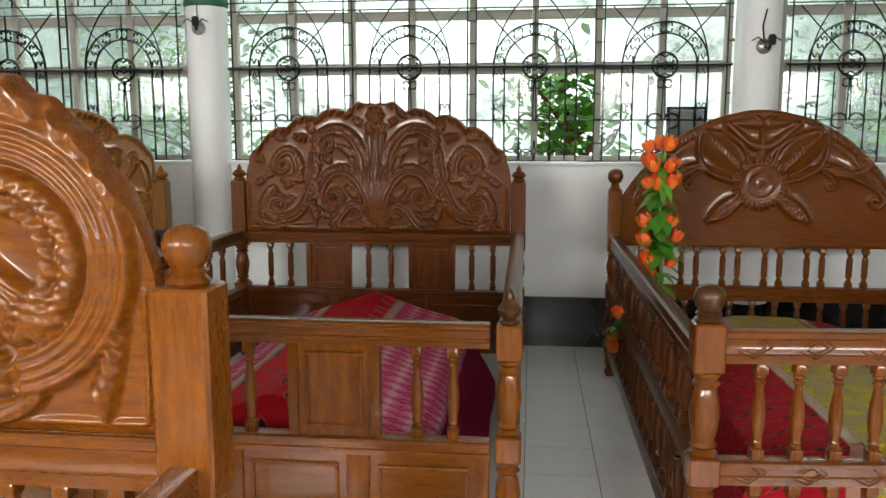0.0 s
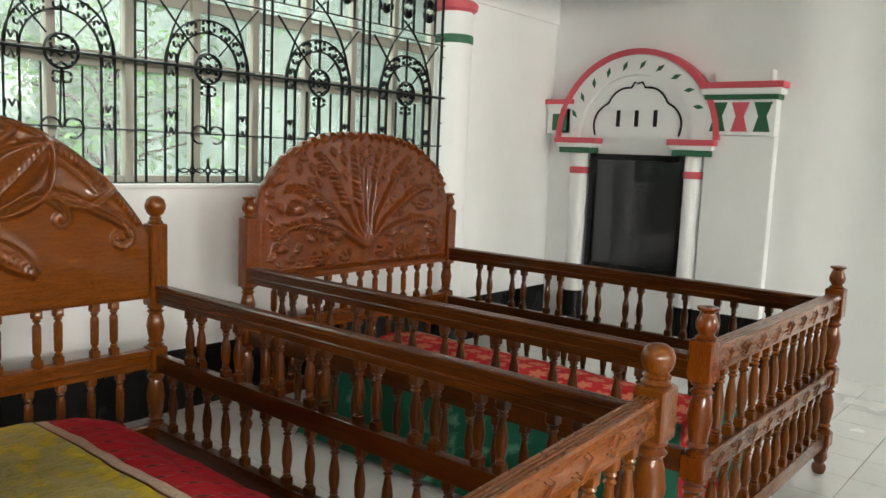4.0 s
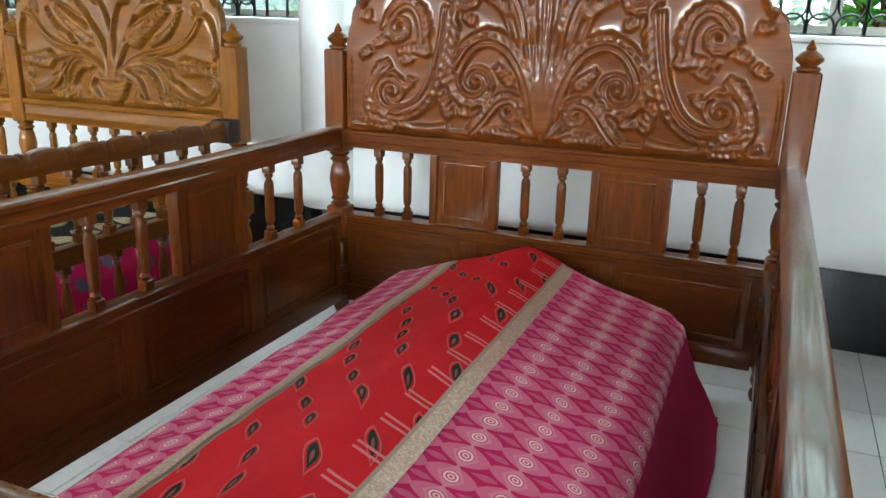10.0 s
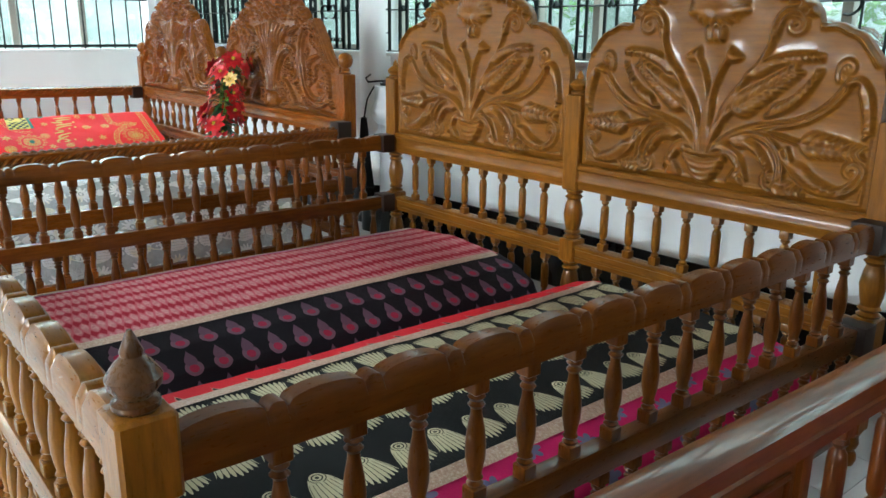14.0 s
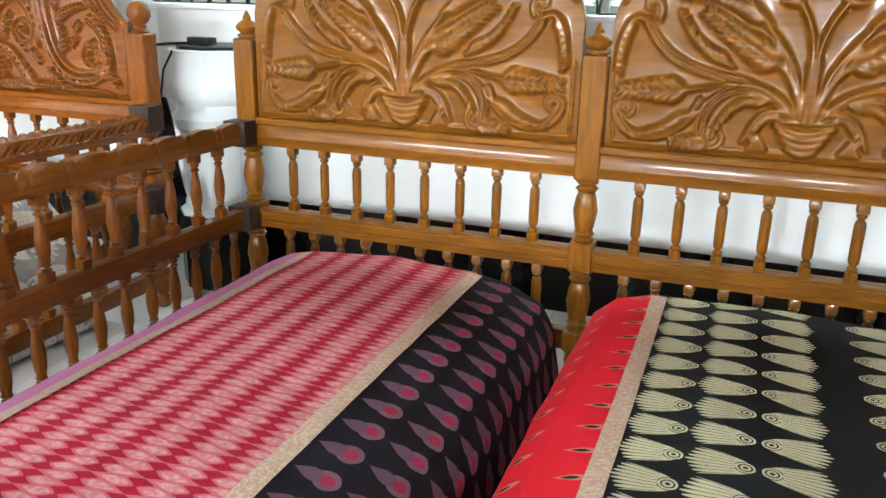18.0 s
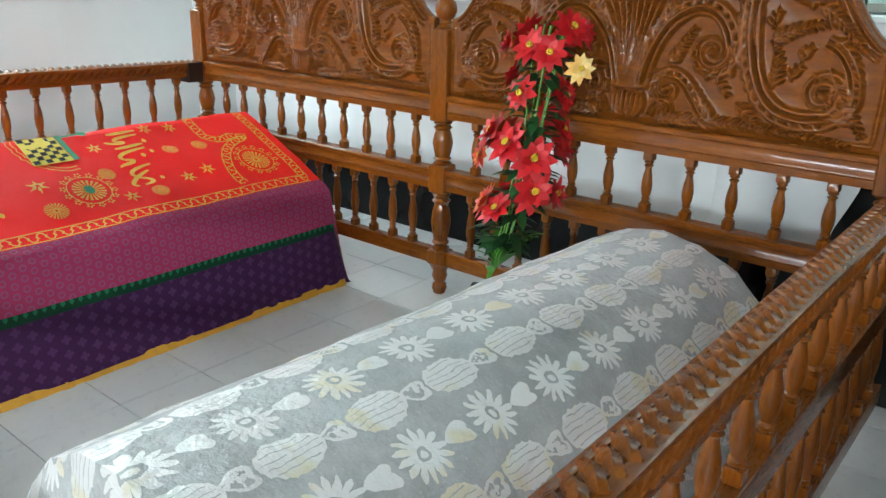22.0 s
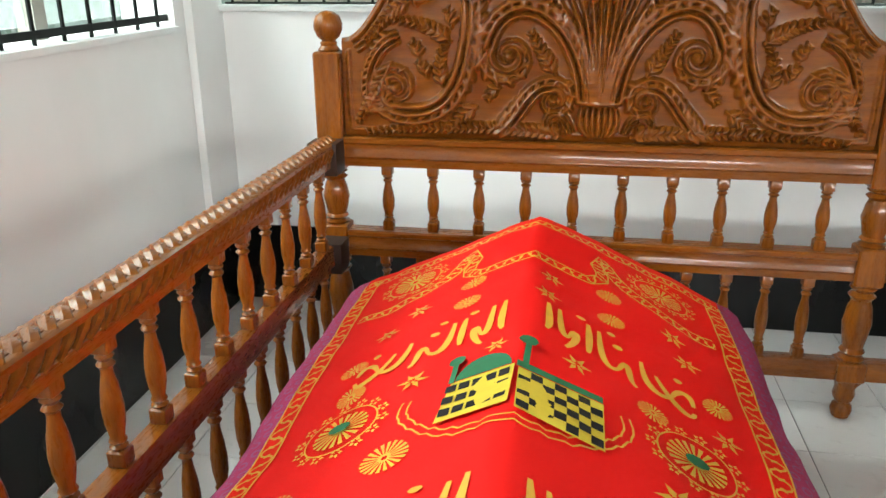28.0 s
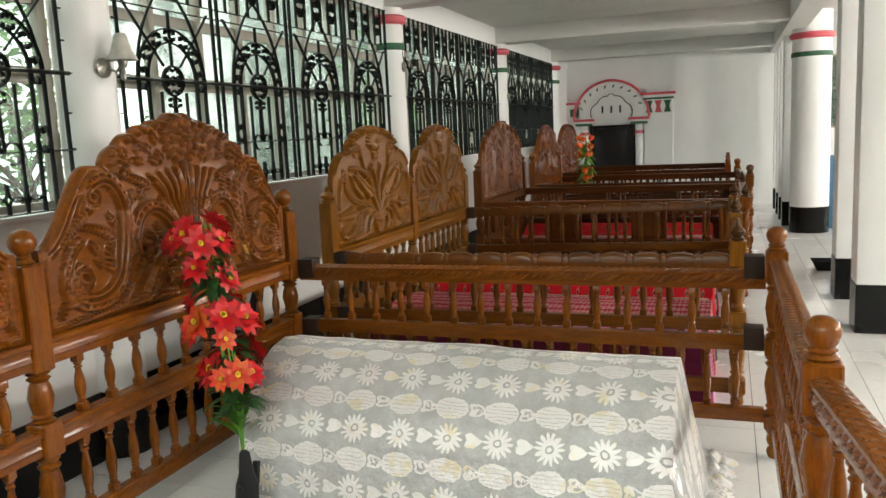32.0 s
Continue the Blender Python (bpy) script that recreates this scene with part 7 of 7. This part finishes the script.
SUNS = ((0.195, 4.260, 0.032), (0.195, 4.395, 0.032), (0.272, 3.950, 0.032), (0.424, 4.080, 0.032), (0.420, 3.690, 0.040), (0.222, 3.345, 0.044), (0.228, 3.205, 0.044),
        (-0.153, 4.395, 0.034), (-0.151, 4.275, 0.034), (-0.398, 4.110, 0.034), (-0.366, 3.980, 0.034), (-0.216, 3.700, 0.044), (-0.405, 3.640, 0.036), (-0.225, 3.345, 0.044), (-0.225, 3.205, 0.044))
STARS = ((0.377, 4.230, 0.036), (0.354, 4.330, 0.036), (0.042, 4.235, 0.034), (0.050, 4.345, 0.034), (0.286, 3.690, 0.040), (0.107, 3.250, 0.040), (0.376, 3.262, 0.042), (0.390, 3.385, 0.040), (0.115, 3.985, 0.032), (0.425, 3.965, 0.034),
         (-0.282, 4.325, 0.034), (-0.350, 4.245, 0.034), (-0.218, 3.950, 0.036), (-0.052, 4.000, 0.026), (-0.286, 3.560, 0.040), (-0.107, 3.250, 0.040), (-0.376, 3.262, 0.042), (-0.390, 3.385, 0.040))
for u, y, r in SUNS:
    bm = bmesh.new()
    sun(bm, u, y, r)
    part("gold_flower", bm, GOLD, red_grave)
for u, y, r in STARS:
    bm = bmesh.new()
    star_patch(bm, ME1, u, y, r, 6, 0.42)
    star_patch(bm, ME1, u, y, r * 0.45, 5, 0.6, 0.006)
    part("gold_flower", bm, GOLD, red_grave)


def script(y0, side, width):
    """Flowing gold letter strokes, as wide as half the cloth."""
    strokes = (((0.00, 0.155), (0.01, 0.08), (0.03, 0.02), (0.00, 0.005)), ((0.08, 0.150), (0.09, 0.07), (0.10, 0.02), (0.13, 0.01), (0.16, 0.03)), ((0.16, 0.03), (0.19, 0.09), (0.24, 0.06), (0.20, 0.00), (0.14, -0.03)),
               ((0.28, 0.145), (0.30, 0.06), (0.29, 0.00)), ((0.36, 0.140), (0.37, 0.05), (0.38, 0.00), (0.44, -0.02), (0.50, 0.01)), ((0.50, 0.01), (0.55, 0.08), (0.60, 0.05), (0.55, -0.01), (0.62, -0.03)),
               ((0.66, 0.110), (0.67, 0.04), (0.70, 0.00), (0.78, -0.03), (0.86, 0.02)), ((0.76, 0.080), (0.80, 0.03), (0.88, -0.02), (0.98, -0.06), (1.00, -0.01)), ((0.86, 0.02), (0.92, 0.09), (1.00, 0.08), (1.00, 0.02)),
               ((0.20, 0.165), (0.23, 0.158), (0.26, 0.170)), ((0.46, 0.110), (0.49, 0.103), (0.52, 0.115)), ((0.42, 0.165), (0.45, 0.158), (0.47, 0.170)), ((0.90, 0.125), (0.93, 0.118), (0.95, 0.130)))
    for st in strokes:
        pts = curve(*st, n=12)
        bm = bmesh.new()
        ME1.ribbon(bm, [(side * (0.045 + u * width), y0 + 0.80 * v - 0.03 * u) for u, v in pts], [0.005 + 0.012 * math.sin(math.pi * (0.1 + 0.8 * k / 12)) for k in range(13)])
        part("gold_letter", bm, GOLD, red_grave, "flowing gold letter stroke")


for s in (-1, 1):
    script(4.065, s, 0.325)
    script(3.455, s, 0.375)
# the embroidered shrine on the ridge: a domed hall on one slope, a chequered block on the other
bm = bmesh.new()
for i in range(7):
    for j in range(6):
        if (i + j) % 2 == 0:
            u, y = 0.006 + i * 0.0225, 3.742 + j * 0.0225
            ME1.patch(bm, [(u, y), (u + 0.0225, y), (u + 0.0225, y + 0.0225), (u, y + 0.0225)], 0.007)
for j in range(3):
    for i in range(5):
        u, y = -0.136 + i * 0.026, 3.778 + j * 0.040
        ME1.patch(bm, [(u, y), (u + 0.021, y), (u + 0.021, y + 0.024), (u, y + 0.024)], 0.007)
tagged(part("black_check", bm, EMB_BLACK, red_grave), "black embroidered checks", kind="stuff")
bm = bmesh.new()
ME1.patch(bm, [(0.004, 3.738), (0.167, 3.738), (0.167, 3.882), (0.004, 3.882)], 0.005)
part("yellow_ground", bm, EMB_YELLOW, red_grave, "yellow embroidered block")
bm = bmesh.new()
ME1.patch(bm, [(-0.142, 3.765), (-0.004, 3.755), (-0.004, 3.895), (-0.130, 3.895)], 0.005)
part("yellow_ground", bm, EMB_YELLOW, red_grave, "yellow embroidered block")
bm = bmesh.new()
ME1.patch(bm, [(-0.122, 3.896)] + [(-0.066 + 0.056 * math.cos(radians(180 - 15 * k)), 3.896 + 0.066 * math.sin(radians(15 * k))) for k in range(1, 12)] + [(-0.010, 3.896)], 0.006)
part("green_dome", bm, EMB_GREEN, red_grave, "green embroidered dome")
bm = bmesh.new()
ME1.patch(bm, [(0.0, 3.883), (0.166, 3.883), (0.166, 3.905), (0.0, 3.905)], 0.006)
part("green_roof", bm, EMB_GREEN, red_grave)
for u, y in ((-0.128, 3.975), (0.016, 3.985)):
    bm = bmesh.new()
    ME1.patch(bm, [(u + 0.018 * math.cos(0.6 * k), y + 0.018 * math.sin(0.6 * k)) for k in range(10)], 0.008)
    ME1.patch(bm, [(u - 0.006, y - 0.085), (u + 0.006, y - 0.085), (u + 0.006, y - 0.015), (u - 0.006, y - 0.015)], 0.008)
    part("minaret", bm, EMB_GREEN, red_grave)
bm = bmesh.new()
for r in (0.0, 0.018):
    ME1.ribbon(bm, [((0.205 + r) * math.cos(radians(a)), 3.845 + (0.125 + r) * math.sin(radians(a)) + 0.004 * math.sin(a)) for a in range(168, 373, 4)], 0.004)
part("gold_ring", bm, GOLD, red_grave)
# ragged yellow fringe on the floor
for s in (-1, 1):
    bm = bmesh.new()
    n = 120
    pts = [(ME1.cx + s * (0.594 + 0.010 * noise.noise(Vector((k * 0.4, s, 0)))), 2.76 + 2.06 * k / n) for k in range(n + 1)]
    for (xa, ya), (xb, yb) in zip(pts, pts[1:]):
        vs = [bm.verts.new(p) for p in ((xa - s * 0.006, ya, 0.03), (xb - s * 0.006, yb, 0.03), (xb + s * 0.006, yb, 0.002), (xa + s * 0.006, ya, 0.002))]
        bm.faces.new(vs)
    part("fringe", bm, GOLD, red_grave, "frayed yellow fringe")


# ---- artificial flowers ----
def leaf_blade(bm, p, d, l, w, droop=0.3):
    p, d = Vector(p), Vector(d).normalized()
    s = d.cross(Vector((0, 0, 1)))
    s = s.normalized() if s.length > 1e-3 else Vector((1, 0, 0))
    prev = None
    for k in range(5):
        t = k / 4
        c = p + d * l * t - Vector((0, 0, droop * l * t * t))
        ww = w * math.sin(math.pi * (0.12 + 0.86 * t))
        cur = [bm.verts.new(c - s * ww), bm.verts.new(c + Vector((0, 0, -0.15 * ww))), bm.verts.new(c + s * ww)]
        if prev:
            bm.faces.new((prev[0], prev[1], cur[1], cur[0])), bm.faces.new((prev[1], prev[2], cur[2], cur[1]))
        prev = cur


def blossom(parent, p, d, size, mat, kind, rnd):
    """One silk flower facing d: open petals round a yellow eye, or a closed bud."""
    q = Vector(d).to_track_quat("Z", "Y").to_matrix()
    bm = bmesh.new()
    if kind == "open":
        for ringk, (n, tilt, ls) in enumerate(((9, 14, 1.0), (8, 38, 0.80), (5, 62, 0.55))):
            for k in range(n):
                a = 2 * math.pi * (k + 0.5 * ringk) / n + rnd.uniform(-0.1, 0.1)
                t = radians(tilt + rnd.uniform(-10, 10))
                dv = Vector((math.cos(a) * math.cos(t), math.sin(a) * math.cos(t), math.sin(t)))
                sv = Vector((-math.sin(a), math.cos(a), 0))
                l = size * ls
                prev = None
                for i in range(5):
                    f = i / 4
                    c = dv * l * f + Vector((0, 0, -0.18 * l * f * f))
                    ww = l * 0.25 * math.sin(math.pi * (0.15 + 0.84 * f))
                    cur = [bm.verts.new(Vector(p) + q @ (c - sv * ww)), bm.verts.new(Vector(p) + q @ (c + sv * ww))]
                    if prev:
                        bm.faces.new((prev[0], prev[1], cur[1], cur[0]))
                    prev = cur
    else:
        for k in range(6):
            a = 2 * math.pi * k / 6
            prev = None
            for i in range(6):
                f = i / 5
                r = size * (0.14 + 0.50 * math.sin(math.pi * min(0.12 + 0.60 * f, 1)))
                z = size * (1.22 * f - 0.42)
                hw = 0.62 * (1 - 0.55 * f * f)
                cur = [bm.verts.new(Vector(p) + q @ Vector((r * math.cos(a + s * hw), r * math.sin(a + s * hw), z))) for s in (-1, 0, 1)]
                if prev:
                    bm.faces.new((prev[0], prev[1], cur[1], cur[0])), bm.faces.new((prev[1], prev[2], cur[2], cur[1]))
                prev = cur
    fl = part("blossom", bm, mat, parent)
    if kind == "open":
        bm = bmesh.new()
        for k in range(9):
            a = 0.7 * k
            v = q @ Vector((size * 0.13 * math.cos(a), size * 0.13 * math.sin(a), size * 0.28))
            tube(bm, [Vector(p), Vector(p) + v], [0.003, 0.004], 4)
        tagged(part("flower_eye", bm, EMB_YELLOW, fl), kind="stuff")


def red_bouquet(x, y):
    rnd = random.Random(11)
    f = thing("flower_vase", "tall red silk flowers in a black root-shaped vase on the floor", "flowers", (x, y, 0))
    bm = bmesh.new()
    lathe(bm, [(0.062, 0), (0.060, 0.01), (0.052, 0.05), (0.046, 0.11), (0.040, 0.17), (0.026, 0.22), (0.020, 0.30), (0.015, 0.31)], 14)
    for v in bm.verts:
        v.co += Vector((noise.noise(v.co * 22), noise.noise(v.co * 22 + Vector((5, 0, 0))), 0)) * 0.010
    tube(bm, [(0.03, 0, 0.10), (0.060, 0.0, 0.18), (0.078, 0, 0.235)], [0.024, 0.018, 0.015], 8)
    tube(bm, [(-0.03, 0, 0.09), (-0.045, 0.0, 0.15), (-0.052, 0, 0.185)], [0.022, 0.015, 0.011], 8)
    part("vase", bm, PLASTIC_BLACK, f)
    for k in range(5):
        a = 1.3 * k
        bm = bmesh.new()
        tube(bm, [(0, 0, 0.28), (0.02 * math.cos(a), 0.02 * math.sin(a), 0.5), (0.03 * math.cos(a), 0.03 * math.sin(a), 0.85), (0.05 * math.cos(a), 0.05 * math.sin(a), 1.18)], 0.004, 5)
        part("stem", bm, LEAF, f)
    bm = bmesh.new()
    for k in range(16):
        a = rnd.uniform(0, 6.28)
        leaf_blade(bm, (0, 0, rnd.uniform(0.34, 0.44)), (math.cos(a), math.sin(a), 1.1), rnd.uniform(0.12, 0.2), 0.017, 0.35)
    part("fern", bm, LEAF, f, "bright green fern leaves")
    bm = bmesh.new()
    for k in range(230):
        a, z = rnd.uniform(0, 6.28), rnd.uniform(0.44, 1.14)
        leaf_blade(bm, (0.03 * math.cos(a), 0.03 * math.sin(a), z), (math.cos(a), math.sin(a), rnd.uniform(-0.3, 0.7)), rnd.uniform(0.06, 0.11), 0.018, 0.4)
    part("foliage", bm, LEAF_DARK, f, "dark green leaves")
    for z0, n, r in ((1.13, 8, 0.112), (0.99, 4, 0.095), (0.82, 8, 0.120), (0.63, 7, 0.112)):
        for k in range(n):
            a = 2 * math.pi * k / n + rnd.uniform(-0.3, 0.3)
            rr = r * rnd.uniform(0.75, 1.15)
            d = (math.cos(a), math.sin(a), rnd.uniform(0.1, 0.8))
            blossom(f, (rr * math.cos(a), rr * math.sin(a), z0 + rnd.uniform(-0.05, 0.05)), d, rnd.uniform(0.064, 0.086), PETAL_TIPPED if z0 < 1.1 and math.cos(a) < -0.3 and k % 3 == 1 else PETAL_RED, "open", rnd)
    for dx, dy, z, c in ((0.165, -0.06, 1.06, PETAL_YELLOW), (-0.13, -0.09, 0.76, PETAL_TIPPED), (-0.12, -0.02, 0.60, PETAL_TIPPED)):
        blossom(f, (dx, dy, z), (dx, dy - 0.1, 0.05), 0.052, c, "open", rnd)
    # the stems lean back towards the headboard
    for ob in list(f.children_recursive):
        if ob.name.split(".")[0] != "vase":
            for v in ob.data.vertices:
                k = max(v.co.z - 0.2, 0.0)
                v.co.x += 0.11 * min(k / 0.45, 1.0)
                v.co.y += 0.21 * k
    return f


red_bouquet(-6.66, 4.60)


def orange_garland(x, y):
    rnd = random.Random(5)
    f = thing("flower_garland", "orange silk tulips and green leaves tied to the bed rail", "flowers", (x, y, 0.36))
    bm = bmesh.new()
    tube(bm, [(0, 0, 0), (0.02, 0.01, 0.35), (0.0, 0, 0.7), (0.02, 0.0, 1.05)], 0.008, 6)
    part("stem", bm, LEAF, f)
    bm = bmesh.new()
    for k in range(120):
        a, z = rnd.uniform(0, 6.28), rnd.uniform(0.12, 0.95)
        big = 0.42 < z < 0.72
        leaf_blade(bm, (0.02 * math.cos(a), 0.02 * math.sin(a), z), (math.cos(a), math.sin(a), rnd.uniform(-0.6, 0.4)), rnd.uniform(0.07, 0.125), 0.040 if big else 0.020, 0.5)
    part("foliage", bm, LEAF, f, "broad green leaves")
    bm = bmesh.new()
    for k in range(40):
        a, z = rnd.uniform(0, 6.28), rnd.uniform(0.1, 0.9)
        tube(bm, [(0, 0, z), (0.08 * math.cos(a), 0.08 * math.sin(a), z - 0.02), (0.13 * math.cos(a), 0.13 * math.sin(a), z - 0.12)], 0.0012, 3)
    part("grass", bm, LEAF, f)
    spots = ((0.98, 3), (0.90, 4), (0.80, 6), (0.60, 2), (0.54, 2), (0.42, 3), (0.34, 2), (0.22, 2), (0.08, 2))
    for z, n in spots:
        for k in range(n):
            a = 2 * math.pi * (k + rnd.random() * 0.6) / n + z * 9
            r = rnd.uniform(0.05, 0.085)
            blossom(f, (r * math.cos(a), r * math.sin(a), z + rnd.uniform(-0.02, 0.02)), (math.cos(a) * 0.5, math.sin(a) * 0.5, 1), rnd.uniform(0.046, 0.060), PETAL_ORANGE, "bud", rnd)
    for dx, dy, z in ((-0.19, -0.05, 0.16), (-0.20, 0.02, 0.02), (-0.205, -0.03, -0.02)):
        blossom(f, (dx, dy, z), (-0.3, -0.4, 0.8), 0.05, PETAL_ORANGE, "bud", rnd)
    bm = bmesh.new()
    for k in range(14):
        a = rnd.uniform(0, 6.28)
        leaf_blade(bm, (-0.195, -0.02, rnd.uniform(-0.02, 0.18)), (math.cos(a), math.sin(a), rnd.uniform(-0.4, 0.4)), 0.07, 0.014, 0.5)
    part("hanging_foliage", bm, LEAF, f)
    return f


orange_garland(0.315, 4.42)


# ---- small fixtures ----
def shade_glass():
    m = Mat("frosted_shade", 0.35)
    m.set("Base Color", m.mix(m.noise(20).ramp(0.4, 0.7), (0.55, 0.56, 0.50), (0.40, 0.41, 0.37)))
    return m.m


SHADE = shade_glass()


def wall_lamp(x, shade, z=1.93):
    l = thing("wall_lamp", "wall lamp with a bell glass on a round steel plate" if shade else "bare wall lamp holder with loose black wires", "lamp", (x, WALL_Y - 0.13, z), "wall lamps")
    bm = bmesh.new()
    lathe(bm, [(0.045, 0), (0.045, 0.012), (0.03, 0.022), (0.012, 0.028)], 16)
    bm.transform(Matrix.Rotation(radians(90), 4, "X"))
    part("back_plate", bm, STEEL, l)
    bm = bmesh.new()
    tube(bm, [(0, -0.02, 0), (0.01, -0.07, -0.02), (0.02, -0.10, 0.02)], 0.008, 6)
    lathe(bm, [(0.018, 0.0), (0.022, 0.01), (0.022, 0.05), (0.014, 0.06)], 12, 0.02, -0.10)
    part("arm", bm, STEEL if shade else PLASTIC_BLACK, l)
    if shade:
        bm = bmesh.new()
        lathe(bm, [(0.022, 0.15), (0.030, 0.14), (0.036, 0.11), (0.050, 0.07), (0.068, 0.035), (0.070, 0.030), (0.058, 0.032), (0.03, 0.06)], 20, 0.02, -0.10)
        part("shade", bm, SHADE, l)
        bm = bmesh.new()
        lathe(bm, [(0.010, -0.06), (0.014, -0.04), (0.010, -0.01), (0.016, 0.0)], 10, 0.02, -0.10)
        part("drop", bm, STEEL, l)
    else:
        bm = bmesh.new()
        for s in (-1, 1):
            tube(bm, [(0, -0.03, 0.02), (s * 0.05, -0.06, 0.05), (s * 0.085, -0.05, 0.03)], 0.004, 5)
        tube(bm, [(0.0, -0.01, 0.03), (-0.01, 0.0, 0.12), (0.01, 0.0, 0.22)], 0.005, 5)
        part("wires", bm, PLASTIC_BLACK, l)


wall_lamp(COLS[0] - 0.03, True, 1.86)
wall_lamp(COLS[1], False, 2.09)
wall_lamp(COLS[2], False)

# ribbed white pedestal with a black rim
ped = thing("pedestal", "white octagonal planter with moulded rings, black inside", "planter", (-5.50, 5.44, 0))
part("body", lathe(bmesh.new(), [(0.19, 0.0), (0.19, 0.34), (0.165, 0.36), (0.165, 0.60), (0.17, 0.70), (0.195, 0.72), (0.20, 0.76), (0.175, 0.79), (0.175, 0.82), (0.215, 0.86), (0.22, 0.91), (0.195, 0.95), (0.19, 1.02), (0.20, 1.045), (0.175, 1.05), (0.165, 1.03)], 8), PIPE, ped)
part("soil", lathe(bmesh.new(), [(0.150, 1.031), (0.158, 1.036), (0.158, 1.062), (0.140, 1.068)], 8), PLASTIC_BLACK, ped, "black filling")
part("foot", lathe(bmesh.new(), [(0.196, 0.001), (0.196, 0.335)], 8), BLACK, ped, "black painted foot")
# dark cloth hung by the planter, and a bent black hook
bm = bmesh.new()
rows = []
for k in range(7):
    z = 0.86 - 0.07 * k
    w = 0.03 + 0.012 * k
    rows.append([bm.verts.new((-5.60 + 0.02 * math.sin(k) + s * w, 5.20 + 0.012 * math.sin(3 * s + k), z)) for s in (-1, -0.4, 0.3, 1)])
for a, b in zip(rows, rows[1:]):
    for i in range(3):
        bm.faces.new((a[i], a[i + 1], b[i + 1], b[i]))
bmesh.ops.solidify(bm, geom=list(bm.faces), thickness=0.012)
rag = thing("rag", "limp black cloth hanging beside the planter", "cloth", (0, 0, 0))
part("cloth", bm, PLASTIC_BLACK, rag)
part("strap", tube(bmesh.new(), [(-5.60, 5.20, 0.85), (-5.59, 5.22, 0.97), (-5.57, 5.26, 1.047)], 0.005, 5), PLASTIC_BLACK, rag)
hook = thing("hook", "bent black metal hook lying on the planter", "hook", (-5.55, 5.36, 1.070))
part("rod", tube(bmesh.new(), [(-0.16, -0.03, 0.035), (-0.20, -0.04, 0.012), (-0.19, -0.03, -0.012), (-0.12, 0, -0.004), (0.0, 0.0, 0.004), (0.05, 0.02, 0.006)], 0.006, 6), PLASTIC_BLACK, hook)
part("grip", boxed(0.0, 0.11, -0.03, 0.03, 0.0, 0.03, bevel=0.006), PLASTIC_BLACK, hook)

# picture leaning in the window
pic = thing("picture_frame", "small dark framed picture standing on the window sill", "picture", (0.655, WALL_Y - 0.02, SILL + 0.023))
bm = bmesh.new()
for x0, x1, z0, z1 in ((-0.125, -0.105, 0, 0.35), (0.105, 0.125, 0, 0.35), (-0.104, 0.104, 0, 0.02), (-0.104, 0.104, 0.33, 0.35)):
    box(bm, x0, x1, -0.012, 0.006, z0, z1, bevel=0.002)
part("frame", bm, BLACK, pic)
part("sheet", boxed(-0.104, 0.104, -0.002, 0.003, 0.021, 0.329), paint("grey_print", (0.10, 0.11, 0.10), 0.4, 0.3, 12), pic)

# blue cabinet and black tray in the aisle
cab = thing("cabinet", "blue painted steel cabinet behind the columns", "cabinet", (2.75, 1.45, 0))
part("body", boxed(-0.30, 0.30, -0.22, 0.22, 0.0, 0.95, bevel=0.008), BLUE, cab)
part("door", boxed(-0.302, -0.306, -0.20, 0.20, 0.04, 0.91), BLUE, cab)
tray = thing("tray", "shallow black tray on the tiled aisle", "tray", (-0.70, 1.94, 0))
bm = bmesh.new()
lathe(bm, [(0.11, 0), (0.17, 0.09), (0.18, 0.095), (0.168, 0.085), (0.10, 0.012)], 4)
part("pan", bm, PLASTIC_BLACK, tray)

# ---- floor tiles ----
near, far = [], bmesh.new()
i0, i1 = int((FLOOR_X0 + 0.02) / TX) - 2, int((FLOOR_X1 + 0.02) / TX) + 2
j0, j1 = int((HALL_Y - 4.51) / TY) - 2, int((WALL_Y - 4.51) / TY) + 2
for i in range(i0, i1):
    for j in range(j0, j1):
        x, y = -0.02 + i * TX, 4.51 + j * TY
        if (-7.9 < x < -5.4 and 2.6 < y < 5.4) or (-2.5 < x < 2.3 and 2.5 < y < 5.4 and (-0.45 < x < 0.2 or 1.6 < x or y > 4.7)) or (-9.4 < x < -8.5 and y > 3.4) or (-5.6 < x < -4.9 and y > 3.5):
            near.append((x, y))
        else:
            tile_bm(far, x, y)
tm = mesh_of("tile", tile_bm(bmesh.new(), 0, 0), TILE)
for x, y in near[:320]:
    if x > FLOOR_X0 and x + TX < FLOOR_X1 and y + TY < WALL_Y:
        part("tile", tm, None, floor, "", pose(x, y, 0))
    else:
        tile_bm(far, x, y)
for x, y in near[320:]:
    tile_bm(far, x, y)
tagged(part("tile_field", far, TILE, floor), "white floor tiles", kind="stuff")
